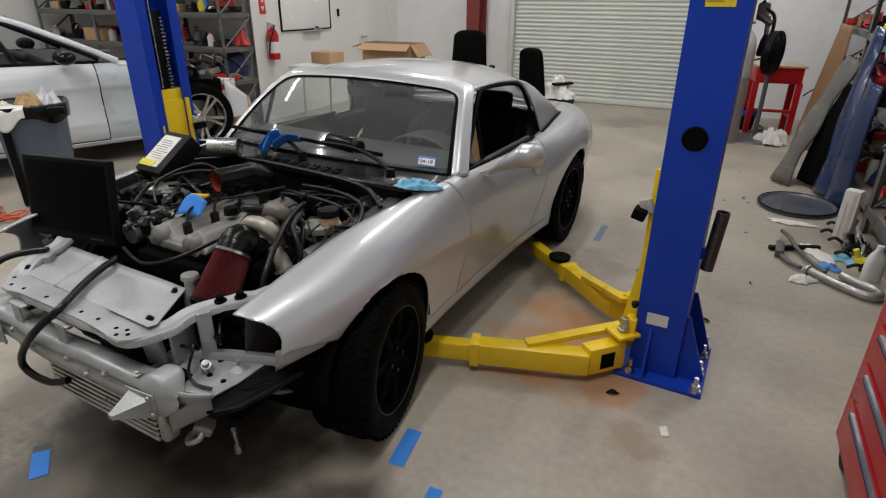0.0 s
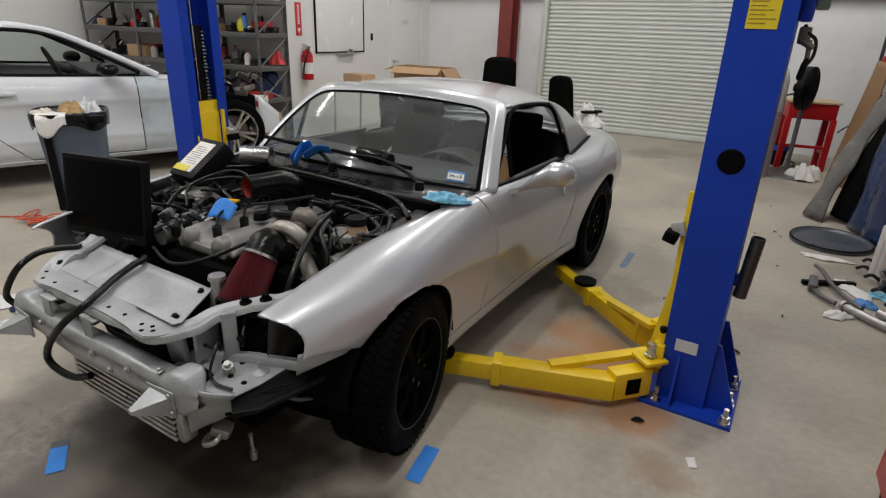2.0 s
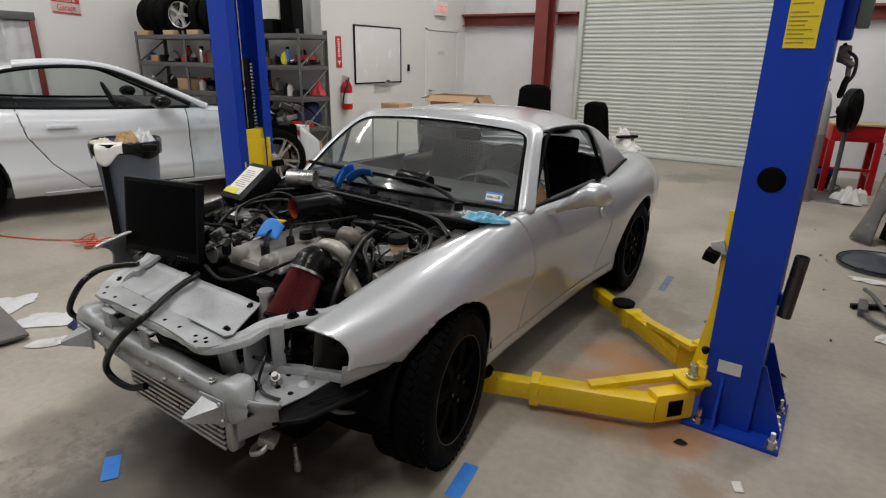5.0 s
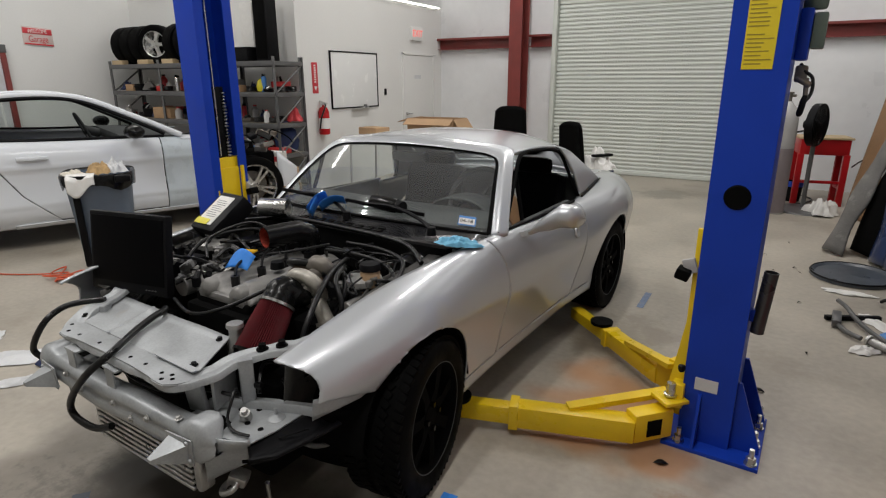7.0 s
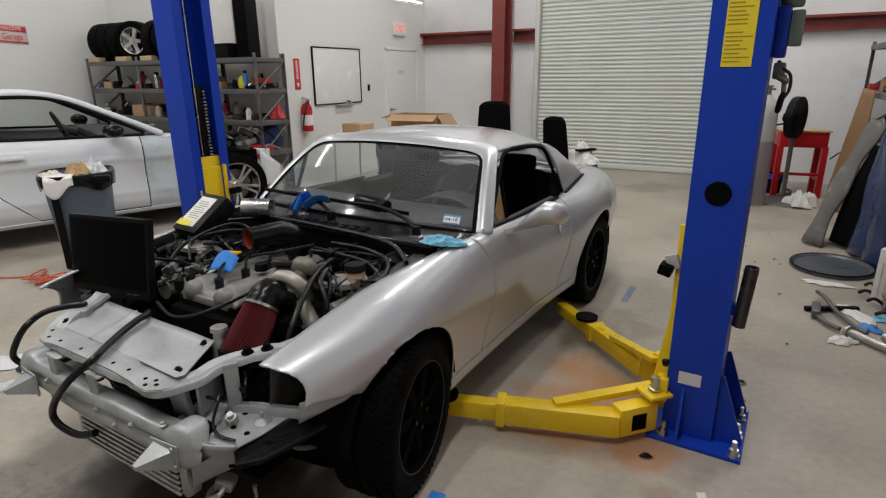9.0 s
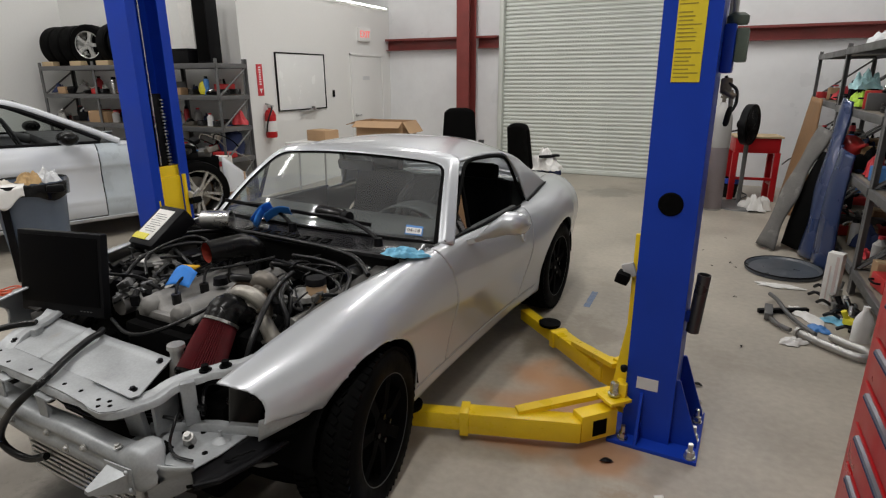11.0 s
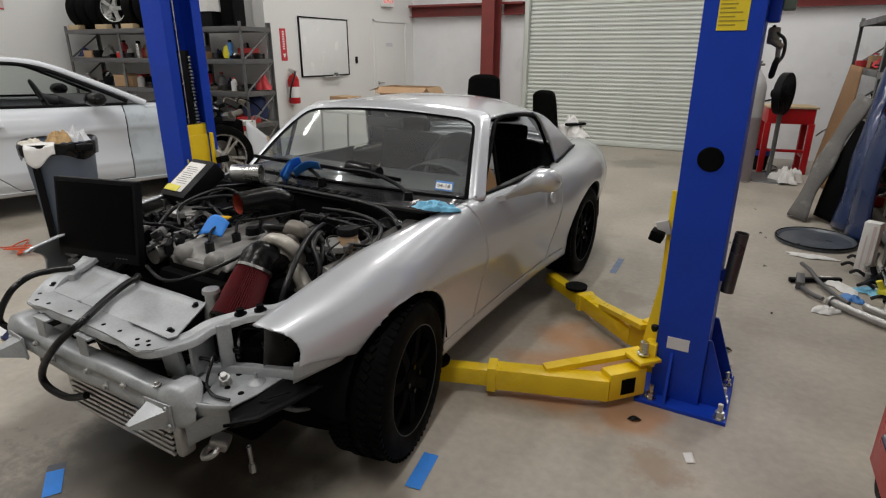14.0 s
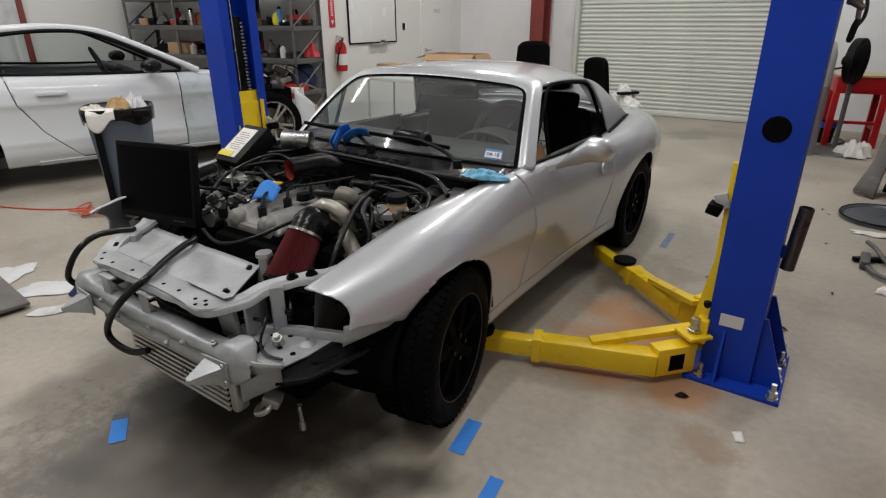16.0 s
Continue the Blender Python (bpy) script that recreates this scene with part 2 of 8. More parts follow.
M = dict(
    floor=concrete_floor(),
    wall=mat("white_wall_board", (0.76, 0.76, 0.74), 0.62, var=0.04, scale=0.8, fine=40, bump=0.03, color2=(0.66, 0.66, 0.63), spots=-0.05),
    liner=mat("white_insulation_liner", (0.78, 0.79, 0.80), 0.38, var=0.06, scale=1.4, fine=9, bump=0.35),
    ceil=mat("white_ceiling_liner", (0.72, 0.72, 0.72), 0.6, var=0.06, scale=1.2),
    shutter=mat("pale_green_shutter_steel", (0.60, 0.63, 0.585), 0.45, var=0.06, scale=1.5, bump=0.01, color2=(0.5, 0.52, 0.48), spots=-0.02),
    redsteel=mat("red_oxide_steel", (0.20, 0.035, 0.03), 0.5, var=0.2, scale=5, bump=0.02),
    blue=mat("blue_powder_coat", (0.006, 0.042, 0.39), 0.42, spec=0.25, var=0.12, scale=4, fine=300, bump=0.04, color2=(0.02, 0.05, 0.2), spots=-0.04),
    yellow=mat("yellow_powder_coat", (0.80, 0.55, 0.010), 0.34, var=0.1, scale=6, fine=250, bump=0.03, color2=(0.45, 0.3, 0.03), spots=-0.05),
    sticker=mat("yellow_sticker", (0.72, 0.56, 0.02), 0.5, var=0.05),
    silver=mat("silver_metallic_paint", (0.50, 0.52, 0.545), 0.40, metal=0.42, var=0.05, scale=2.0, fine=900, bump=0.015, coat=1.0, rvar=0.03),
    bare=mat("dusty_silver_panel", (0.36, 0.375, 0.385), 0.48, metal=0.35, var=0.25, scale=9, fine=120, bump=0.06, color2=(0.36, 0.34, 0.31), spots=-0.01),
    whitecar=mat("white_car_paint", (0.72, 0.75, 0.79), 0.2, var=0.02, scale=2, bump=0.0, coat=0.8, rvar=0.04),
    black=mat("black_plastic", (0.005, 0.005, 0.006), 0.5, spec=0.12, var=0.25, scale=12, bump=0.08),
    scuttle=mat("satin_black_scuttle_plastic", (0.02, 0.02, 0.022), 0.20, spec=0.8, var=0.35, scale=9, fine=140, bump=0.08, rvar=0.1),
    gloss=mat("gloss_black_plastic", (0.006, 0.006, 0.006), 0.22, spec=0.22, var=0.1, rvar=0.05, bump=0.0),
    screen=mat("black_matt_screen", (0.0015, 0.0015, 0.002), 0.45, spec=0.05, var=0.1, rvar=0.04, bump=0.0),
    rubber=mat("black_rubber", (0.0028, 0.0028, 0.0028), 0.65, spec=0.05, var=0.3, scale=14, bump=0.15),
    hose=mat("black_hose_rubber", (0.0045, 0.0045, 0.005), 0.36, spec=0.35, var=0.2, scale=20, bump=0.05),
    dark=mat("dark_underbody", (0.004, 0.004, 0.004), 0.85, spec=0.04, var=0.4, scale=9, bump=0.2),
    trim=mat("dark_interior_vinyl", (0.075, 0.08, 0.08), 0.6, spec=0.3, var=0.2, scale=8, bump=0.1),
    alu=mat("cast_aluminium", (0.42, 0.415, 0.40), 0.42, metal=0.75, var=0.2, scale=16, fine=160, bump=0.25, color2=(0.22, 0.2, 0.18), spots=0.0),
    steel=mat("brushed_steel", (0.55, 0.55, 0.54), 0.28, metal=1.0, var=0.12, scale=8, fine=300, bump=0.03),
    chrome=mat("chrome", (0.75, 0.75, 0.75), 0.1, metal=1.0, var=0.05, rvar=0.04, bump=0.0),
    castgrey=mat("grey_painted_casting", (0.20, 0.195, 0.185), 0.5, metal=0.25, var=0.18, scale=14, fine=140, bump=0.2, color2=(0.1, 0.095, 0.09), spots=-0.02),
    turbo=mat("heat_stained_cast_metal", (0.16, 0.145, 0.125), 0.5, metal=0.5, var=0.25, scale=14, bump=0.2, color2=(0.2, 0.13, 0.08), spots=0.03),
    scroll=mat("weathered_cast_aluminium", (0.36, 0.34, 0.30), 0.45, metal=0.55, var=0.22, scale=22, fine=180, bump=0.3, color2=(0.14, 0.11, 0.08), spots=0.0),
    darkgrey=mat("mottled_dark_grey_paint", (0.055, 0.053, 0.05), 0.5, spec=0.3, var=0.35, scale=12, fine=90, bump=0.15, color2=(0.015, 0.014, 0.012), spots=0.05),
    pull=mat("dull_blue_grey_aluminium", (0.20, 0.21, 0.24), 0.42, metal=0.4, var=0.12, scale=10),
    filtred=mat("red_filter_gauze", (0.115, 0.006, 0.010), 0.75, var=0.25, scale=30, fine=220, bump=0.4),
    redsil=mat("red_silicone", (0.26, 0.03, 0.015), 0.5, var=0.15),
    bluetape=mat("blue_painters_tape", (0.030, 0.22, 0.70), 0.7, var=0.12, scale=20, bump=0.15),
    glove=mat("pale_blue_nitrile", (0.16, 0.46, 0.66), 0.5, var=0.12, scale=12),
    paper=mat("white_paper", (0.76, 0.75, 0.72), 0.85, var=0.08, scale=14, bump=0.1),
    rag=mat("cream_rag_cloth", (0.62, 0.58, 0.5), 0.9, var=0.15, scale=18, bump=0.3),
    brownrag=mat("tan_rag_cloth", (0.42, 0.28, 0.13), 0.9, var=0.25, scale=18, bump=0.3),
    card=mat("brown_cardboard", (0.42, 0.27, 0.15), 0.8, var=0.12, scale=5, fine=60, bump=0.1, island=0.12),
    rackgrey=mat("grey_rack_steel", (0.125, 0.125, 0.125), 0.45, metal=0.2, var=0.15, scale=7, bump=0.05, color2=(0.2, 0.19, 0.17), spots=-0.03),
    rackdeck=mat("rack_deck_board", (0.19, 0.165, 0.13), 0.75, var=0.15, scale=5, bump=0.1),
    bin=mat("grey_bin_plastic", (0.10, 0.13, 0.175), 0.5, var=0.12, scale=4, bump=0.08),
    bag=mat("clear_bin_bag", (0.62, 0.63, 0.64), 0.3, var=0.1, bump=0.2),
    red=mat("red_gloss_paint", (0.46, 0.012, 0.016), 0.36, spec=0.3, var=0.08, scale=4, bump=0.01),
    redmatt=mat("red_plastic", (0.5, 0.03, 0.03), 0.45, var=0.12, island=0.15),
    signwhite=mat("sign_white", (0.78, 0.78, 0.76), 0.5, var=0.03),
    signred=mat("sign_red", (0.58, 0.04, 0.05), 0.5, var=0.05),
    ink=mat("black_ink", (0.02, 0.02, 0.02), 0.6, var=0.05),
    navy=mat("navy_cloth", (0.015, 0.025, 0.08), 0.85, var=0.2, scale=10, bump=0.25),
    bluepanel=mat("blue_car_panel", (0.010, 0.030, 0.11), 0.28, metal=0.2, var=0.12, scale=3, coat=0.6, rvar=0.06),
    greyfelt=mat("grey_dusty_liner", (0.13, 0.125, 0.118), 0.8, var=0.3, scale=7, bump=0.3, color2=(0.3, 0.29, 0.27), spots=0.04),
    wood=mat("plain_wood", (0.28, 0.16, 0.08), 0.65, var=0.2, scale=4, fine=40, bump=0.1),
    lime=mat("lime_cloth", (0.45, 0.7, 0.06), 0.7, var=0.2, scale=10),
    hiviz=mat("yellow_plastic", (0.7, 0.62, 0.03), 0.5, var=0.1),
    orange=mat("orange_red_cable", (0.62, 0.10, 0.04), 0.5, var=0.1),
    tank=mat("grey_gas_bottle_paint", (0.42, 0.41, 0.40), 0.45, var=0.1, scale=4),
    fluid=mat("amber_fluid_bottle", (0.40, 0.27, 0.16), 0.35, var=0.15, scale=12),
    olive=mat("olive_motor_paint", (0.10, 0.13, 0.10), 0.5, var=0.15),
    label=mat("grey_data_plate", (0.60, 0.61, 0.62), 0.4, var=0.08, scale=12),
    windscreen=pane("windscreen_glass", (0.86, 0.92, 0.90), rough=0.07, ior=1.6, haze=0.075),
    sideglass=pane("side_glass", (0.62, 0.68, 0.66)),
    tubeglow=glow("lit_tube", (1.0, 0.97, 0.92), 9.0),
    exitglow=glow("exit_sign_red", (1.0, 0.12, 0.1), 0.9),
    fin=mat("bare_aluminium_fins", (0.55, 0.55, 0.54), 0.38, metal=0.85, var=0.12, scale=20),
    yellowcap=mat("yellow_loop_plastic", (0.75, 0.42, 0.02), 0.4, var=0.08),
    bluewhite=mat("sticker_blue", (0.06, 0.22, 0.55), 0.5, var=0.05),
    pinkbox=mat("pink_striped_carton", (0.66, 0.55, 0.52), 0.7, var=0.1),
    lightwood=mat("pale_lumber", (0.55, 0.42, 0.25), 0.7, var=0.15, scale=5),
)


# ---- mesh tools ----
class G:
    """A bmesh with a few shapes."""

    def __init__(self):
        self.bm = bmesh.new()

    def take(self, verts, faces):
        vs = [self.bm.verts.new(v) for v in verts]
        for f in faces:
            try:
                self.bm.faces.new([vs[i] for i in f])
            except ValueError:
                pass
        return self

    def box(self, c, s, rot=(0, 0, 0), bev=0.0, m=None):
        t = bmesh.new()
        bmesh.ops.create_cube(t, size=1)
        bmesh.ops.scale(t, vec=s, verts=t.verts)
        if bev:
            bmesh.ops.bevel(t, geom=t.edges[:], offset=min(bev, min(s) * 0.45), segments=2, affect="EDGES", profile=0.6)
        k = pose(*c, *rot)
        if m:
            k = m @ k
        t.verts.index_update()
        self.take([k @ v.co for v in t.verts], [[v.index for v in f.verts] for f in t.faces])
        t.free()
        return self

    def loft(self, rings, closed=True, caps=True):
        n = len(rings[0])
        verts = [p for r in rings for p in r]
        faces = []
        for i in range(len(rings) - 1):
            for j in range(n if closed else n - 1):
                k = (j + 1) % n
                faces.append((i * n + j, i * n + k, (i + 1) * n + k, (i + 1) * n + j))
        if caps:
            faces.append(tuple(range(n))[::-1])
            faces.append(tuple(range((len(rings) - 1) * n, len(rings) * n)))
        return self.take(verts, faces)

    def cyl(self, a, b, r, r2=None, seg=14, caps=True):
        a, b = Vector(a), Vector(b)
        r2 = r if r2 is None else r2
        q = (b - a).to_track_quat("Z", "Y")
        ring = [q @ Vector((math.cos(2 * math.pi * i / seg), math.sin(2 * math.pi * i / seg), 0)) for i in range(seg)]
        return self.loft([[a + p * r for p in ring], [b + p * r2 for p in ring]], True, caps)

    def tube(self, pts, r, seg=8, steps=6):
        p = [Vector(v) for v in pts]
        c = []
        for i in range(len(p) - 1):
            p0, p1, p2, p3 = p[max(i - 1, 0)], p[i], p[i + 1], p[min(i + 2, len(p) - 1)]
            for s in range(steps):
                t = s / steps
                c.append(0.5 * ((2 * p1) + (p2 - p0) * t + (2 * p0 - 5 * p1 + 4 * p2 - p3) * t * t + (3 * p1 - p0 - 3 * p2 + p3) * t ** 3))
        c.append(p[-1])
        rings, up = [], None
        for i, v in enumerate(c):
            d = (c[min(i + 1, len(c) - 1)] - c[max(i - 1, 0)]).normalized()
            if up is None:
                up = d.orthogonal()
            up = (up - d * up.dot(d)).normalized()
            w = d.cross(up)
            rr = r[min(i * len(r) // len(c), len(r) - 1)] if isinstance(r, (list, tuple)) else r
            rings.append([v + (up * math.cos(2 * math.pi * k / seg) + w * math.sin(2 * math.pi * k / seg)) * rr for k in range(seg)])
        return self.loft(rings)

    def lathe(self, prof, m=None, seg=32, caps=False):
        m = m or Matrix()
        rings = [[m @ Vector((r * math.cos(2 * math.pi * i / seg), r * math.sin(2 * math.pi * i / seg), z)) for i in range(seg)] for r, z in prof]
        return self.loft(rings, True, caps)

    def sheet(self, fn, nu, nv):
        vs = [fn(i / nu, j / nv) for i in range(nu + 1) for j in range(nv + 1)]
        w = nv + 1
        return self.take(vs, [(i * w + j, (i + 1) * w + j, (i + 1) * w + j + 1, i * w + j + 1) for i in range(nu) for j in range(nv)])

    def prism(self, outline, h, m=None):
        """A flat outline in x, y, raised by h in z."""
        m = m or Matrix()
        n = len(outline)
        return self.take([m @ Vector((x, y, 0)) for x, y in outline] + [m @ Vector((x, y, h)) for x, y in outline],
                         [tuple(range(n))[::-1], tuple(range(n, 2 * n))] + [(i, (i + 1) % n, n + (i + 1) % n, n + i) for i in range(n)])


def mesh_of(g, name, material, smooth=35, fix=True):
    bm = g.bm if isinstance(g, G) else g
    if fix:
        bmesh.ops.recalc_face_normals(bm, faces=bm.faces[:])
    me = bpy.data.meshes.new(name)
    bm.to_mesh(me)
    bm.free()
    me.materials.append(material)
    if smooth:
        me.shade_smooth()
        me.set_sharp_from_angle(angle=radians(smooth))
    return me


def part(name, g, material, parent, label="", smooth=35, thick=0.0):
    ob = new(name, mesh_of(g, name, material, smooth))
    ob.parent = parent
    if label:
        tagged(ob, label)
    if thick:
        s = ob.modifiers.new("thickness", "SOLIDIFY")
        s.thickness, s.offset = thick, -1
    return ob


def thing(name, label, category, m=None, group="", kind=""):
    ob = new(name)
    ob.empty_display_size = 0.1
    if m is not None:
        ob.matrix_world = m
    return tagged(ob, label, category, group, kind)


def solid(name, g, material, label, category, m=None, group="", kind="", smooth=35, thick=0.0):
    """A thing that is one mesh."""
    ob = new(name, mesh_of(g, name, material, smooth))
    if m is not None:
        ob.matrix_world = m
    if thick:
        s = ob.modifiers.new("thickness", "SOLIDIFY")
        s.thickness, s.offset = thick, -1
    return tagged(ob, label, category, group, kind)


def words(name, text, size, m, material, parent):
    """Raised lettering, turned into a mesh."""
    c = bpy.data.curves.new(name, "FONT")
    c.body, c.size, c.extrude, c.align_x, c.align_y = text, size, 0.0006, "CENTER", "CENTER"
    t = bpy.data.objects.new(name, c)
    me = bpy.data.meshes.new_from_object(t)
    bpy.data.objects.remove(t)
    me.materials.clear()
    me.materials.append(material)
    ob = new(name, me)
    ob.parent = parent
    ob.matrix_local = m
    return ob


# ---- the building ----
XL, XR, YB, YF, HT = -8.75, 2.15, 9.75, -4.2, 4.5
tagged(solid("floor", G().box(((XL + XR) / 2, (YB + YF) / 2, -0.1), (XR - XL + 0.6, YB - YF + 0.6, 0.2)), M["floor"], "", "", smooth=0), "tan sealed concrete workshop floor with oil stains and painted-in shade under the car", "floor", kind="structure")
tagged(solid("ceiling", G().box(((XL + XR) / 2, (YB + YF) / 2, HT + 0.1), (XR - XL + 0.6, YB - YF + 0.6, 0.2)), M["ceil"], "", "", smooth=0), "white lined workshop ceiling", "ceiling", kind="structure")
DOOR_L, DOOR_R, DOOR_H = -3.14, 0.05, 3.6


def liner_sheet(x0, x1, z0, z1, y):
    """A hanging insulation sheet that bulges softly between girts."""
    def f(u, v):
        x, z = x0 + (x1 - x0) * u, z0 + (z1 - z0) * v
        return Vector((x, y - 0.03 * math.sin(v * math.pi) * (0.7 + 0.5 * noise.noise((x * 1.3, z, 3))) - 0.012 * noise.noise((x * 4, z * 2, 9)), z))
    return f


g = G()
for a, b2, c, d in ((XL - 0.3, DOOR_L, 0, HT), (DOOR_R, XR + 0.3, 0, HT), (DOOR_L, DOOR_R, DOOR_H, HT)):
    g.box(((a + b2) / 2, YB + 0.12, (c + d) / 2), (b2 - a, 0.2, d - c))
solid("wall_back", g, M["liner"], "white lined back wall round a roll-up door", "wall", kind="structure", smooth=0)
for a, b2, c, d in ((-5.3, DOOR_L - 0.06, 0.0, 2.02), (-5.3, DOOR_L - 0.06, 2.2, HT), (DOOR_R + 0.06, XR, 0.0, 2.02), (DOOR_R + 0.06, XR, 2.2, HT)):
    solid("insulation_liner", G().sheet(liner_sheet(a, b2, c, d, YB), 28, 20), M["liner"], "white plastic-faced insulation sheet on the back wall", "wall lining", kind="structure", smooth=60)
solid("wall_right", G().box((XR + 0.1, (YB + YF) / 2, HT / 2), (0.2, YB - YF, HT)), M["liner"], "white lined side wall behind the racks", "wall", kind="structure", smooth=0)
solid("wall_left", G().box((XL - 0.1, (YB + YF) / 2, HT / 2), (0.2, YB - YF, HT)), M["wall"], "white side wall", "wall", kind="structure", smooth=0)
solid("wall_front", G().box(((XL + XR) / 2, YF - 0.1, HT / 2), (XR - XL, 0.2, HT)), M["wall"], "white front wall", "wall", kind="structure", smooth=0)
# the office built into the corner
OX, OY, OH = -5.3, 6.05, 2.68
solid("wall_office_side", G().box((OX - 0.06, (OY + YB) / 2, OH / 2), (0.12, YB - OY, OH)), M["wall"], "white office wall with a whiteboard", "wall", kind="structure", smooth=0)
solid("wall_office_front", G().box(((XL + OX) / 2 - 0.06, OY + 0.06, OH / 2), (OX - XL - 0.12, 0.12, OH)), M["wall"], "white office wall behind a storage rack", "wall", kind="structure", smooth=0)
solid("office_roof", G().box(((XL + OX) / 2, (OY + YB) / 2, OH + 0.03), (OX - XL - 0.01, YB - OY - 0.01, 0.05)), M["wall"], "flat white office roof", "roof", kind="structure", smooth=0)
for a, b2 in (((-5.27, 6.1, 2.7), (-5.27, 9.6, 2.7)), ((-8.6, 6.02, 2.7), (-5.4, 6.02, 2.7))):
    t = thing("tube_lamp", "lit white tube lamp along the office roof edge", "lamp")
    va, vb = Vector(a), Vector(b2)
    part("tube", G().cyl(va, vb, 0.016), M["tubeglow"], t, "glowing white tube")
    g = G()
    mid = (va + vb) / 2
    g.box(mid + Vector((0, 0, -0.012)), (0.03 if a[0] == b2[0] else abs(b2[0] - a[0]), abs(b2[1] - a[1]) if a[0] == b2[0] else 0.03, 0.012))
    part("holder", g, M["signwhite"], t)
for lx, ly, lw in LAMPS:
    t = thing("ceiling_lamp", "white metal ceiling tube fitting, out of view", "lamp", pose(lx, ly, 4.4), "ceiling tube lamps")
    part("housing", G().box((0, 0, 0.05), (0.2, 2.4, 0.1), bev=0.01), M["signwhite"], t)
# roll-up door: a curtain of ribbed slats
door = tagged(thing("door_1", "closed pale grey-green steel roll-up door", "door"), kind="structure")
pitch = 0.0635


def slat_mesh():
    g = G()
    x0, x1 = DOOR_L + 0.03, DOOR_R - 0.03
    ps = [(-0.016, 0.0), (-0.016, 0.020), (-0.004, 0.034), (0.0, 0.052), (-0.006, 0.0615), (0.012, 0.0615), (0.012, 0.0)]
    return mesh_of(g.loft([[Vector((x0, y, z)) for y, z in ps], [Vector((x1, y, z)) for y, z in ps]]), "slat", M["shutter"], 25)


sm = slat_mesh()
for i in range(int(DOOR_H / pitch) + 1):
    s = new("slat", sm)
    s.parent = door
    s.location = (0, YB + 0.03, 0.05 + i * pitch)
part("bottom_bar", G().box(((DOOR_L + DOOR_R) / 2, YB + 0.03, 0.03), (DOOR_R - DOOR_L - 0.06, 0.05, 0.05), bev=0.006), M["shutter"], door, "pale steel bottom bar")
for x in (DOOR_L, DOOR_R):
    part("guide_rail", G().box((x, YB - 0.03, DOOR_H / 2), (0.07, 0.1, DOOR_H), bev=0.006), M["shutter"], door, "pale steel guide rail")
part("pull_wire", G().cyl((-1.36, YB + 0.008, 0.1), (-1.36, YB + 0.008, 1.0), 0.004, seg=6), M["shutter"], door)
# added panel, out of view, that blocks the gaps between the slats
solid("dark_outside", G().box((-1.5, YB + 0.3, 2), (4, 0.05, 4.4)), M["dark"], "unseen dark panel added behind the roll-up door", "wall", kind="structure")
# red steel frame
g = G()
for dx, wx, dy, wy in ((0, 0.012, 0, 0.30), (0, 0.22, -0.15, 0.014), (0, 0.22, 0.15, 0.014)):
    g.box((-3.67 + dx, 9.47 + dy, HT / 2), (wx, wy, HT), bev=0.003)
solid("steel_column", g, M["redsteel"], "dark red oxide steel column of the building", "column", kind="structure")


def girt(x0, x1, z):
    g = G()
    ln, mid = x1 - x0, (x0 + x1) / 2
    g.box((mid, YB - 0.04, z), (ln, 0.012, 0.19), bev=0.002)
    g.box((mid, YB - 0.10, z + 0.09), (ln, 0.12, 0.012), bev=0.002)
    g.box((mid, YB - 0.085, z - 0.09), (ln, 0.09, 0.012), bev=0.002)
    g.box((mid, YB - 0.158, z + 0.075), (ln, 0.01, 0.03), bev=0.002)
    return solid("wall_girt", g, M["redsteel"], "dark red oxide steel wall rail", "beam", kind="structure")


girt(-5.3, -3.79, 2.11)
girt(-3.55, DOOR_L - 0.05, 2.11)
girt(DOOR_R + 0.05, XR, 2.11)


# ---- the silver roadster: x to its left side, y to its tail, z up, ground under the front axle ----
CAR = pose(-1.57, 1.80, 0, 0, 0, -3)
car = thing("sports_car", "silver two-seat roadster with hardtop, bonnet and front bumper removed", "car", CAR)
FA, RA = 0.115, 2.28


def curve(xs, ys):
    """Smooth curve through a few stations."""
    xs, ys = np.array(xs, float), np.array(ys, float)
    d = np.gradient(ys, xs)

    def f(x):
        x = min(max(x, xs[0]), xs[-1])
        i = int(min(max(np.searchsorted(xs, x) - 1, 0), len(xs) - 2))
        h = xs[i + 1] - xs[i]
        t = (x - xs[i]) / h
        return float((2 * t ** 3 - 3 * t * t + 1) * ys[i] + (t ** 3 - 2 * t * t + t) * h * d[i] + (3 * t * t - 2 * t ** 3) * ys[i + 1] + (t ** 3 - t * t) * h * d[i + 1])
    return f


ST = (-0.48, -0.3, -0.1, 0.1, 0.35, 0.65, 0.95, 1.3, 1.7, 2.0, 2.3, 2.6, 2.9, 3.08)
z_top = curve(ST, (0.655, 0.70, 0.745, 0.785, 0.815, 0.838, 0.838, 0.826, 0.818, 0.835, 0.862, 0.865, 0.83, 0.765))
x_in = curve(ST, (0.555, 0.57, 0.585, 0.61, 0.65, 0.70, 0.715, 0.72, 0.71, 0.66, 0.60, 0.56, 0.50, 0.42))
x_out = curve(ST, (0.67, 0.725, 0.785, 0.815, 0.81, 0.798, 0.795, 0.798, 0.81, 0.835, 0.838, 0.815, 0.745, 0.62))
z_out = curve(ST, (0.55, 0.56, 0.58, 0.60, 0.60, 0.58, 0.56, 0.56, 0.58, 0.62, 0.63, 0.60, 0.58, 0.56))


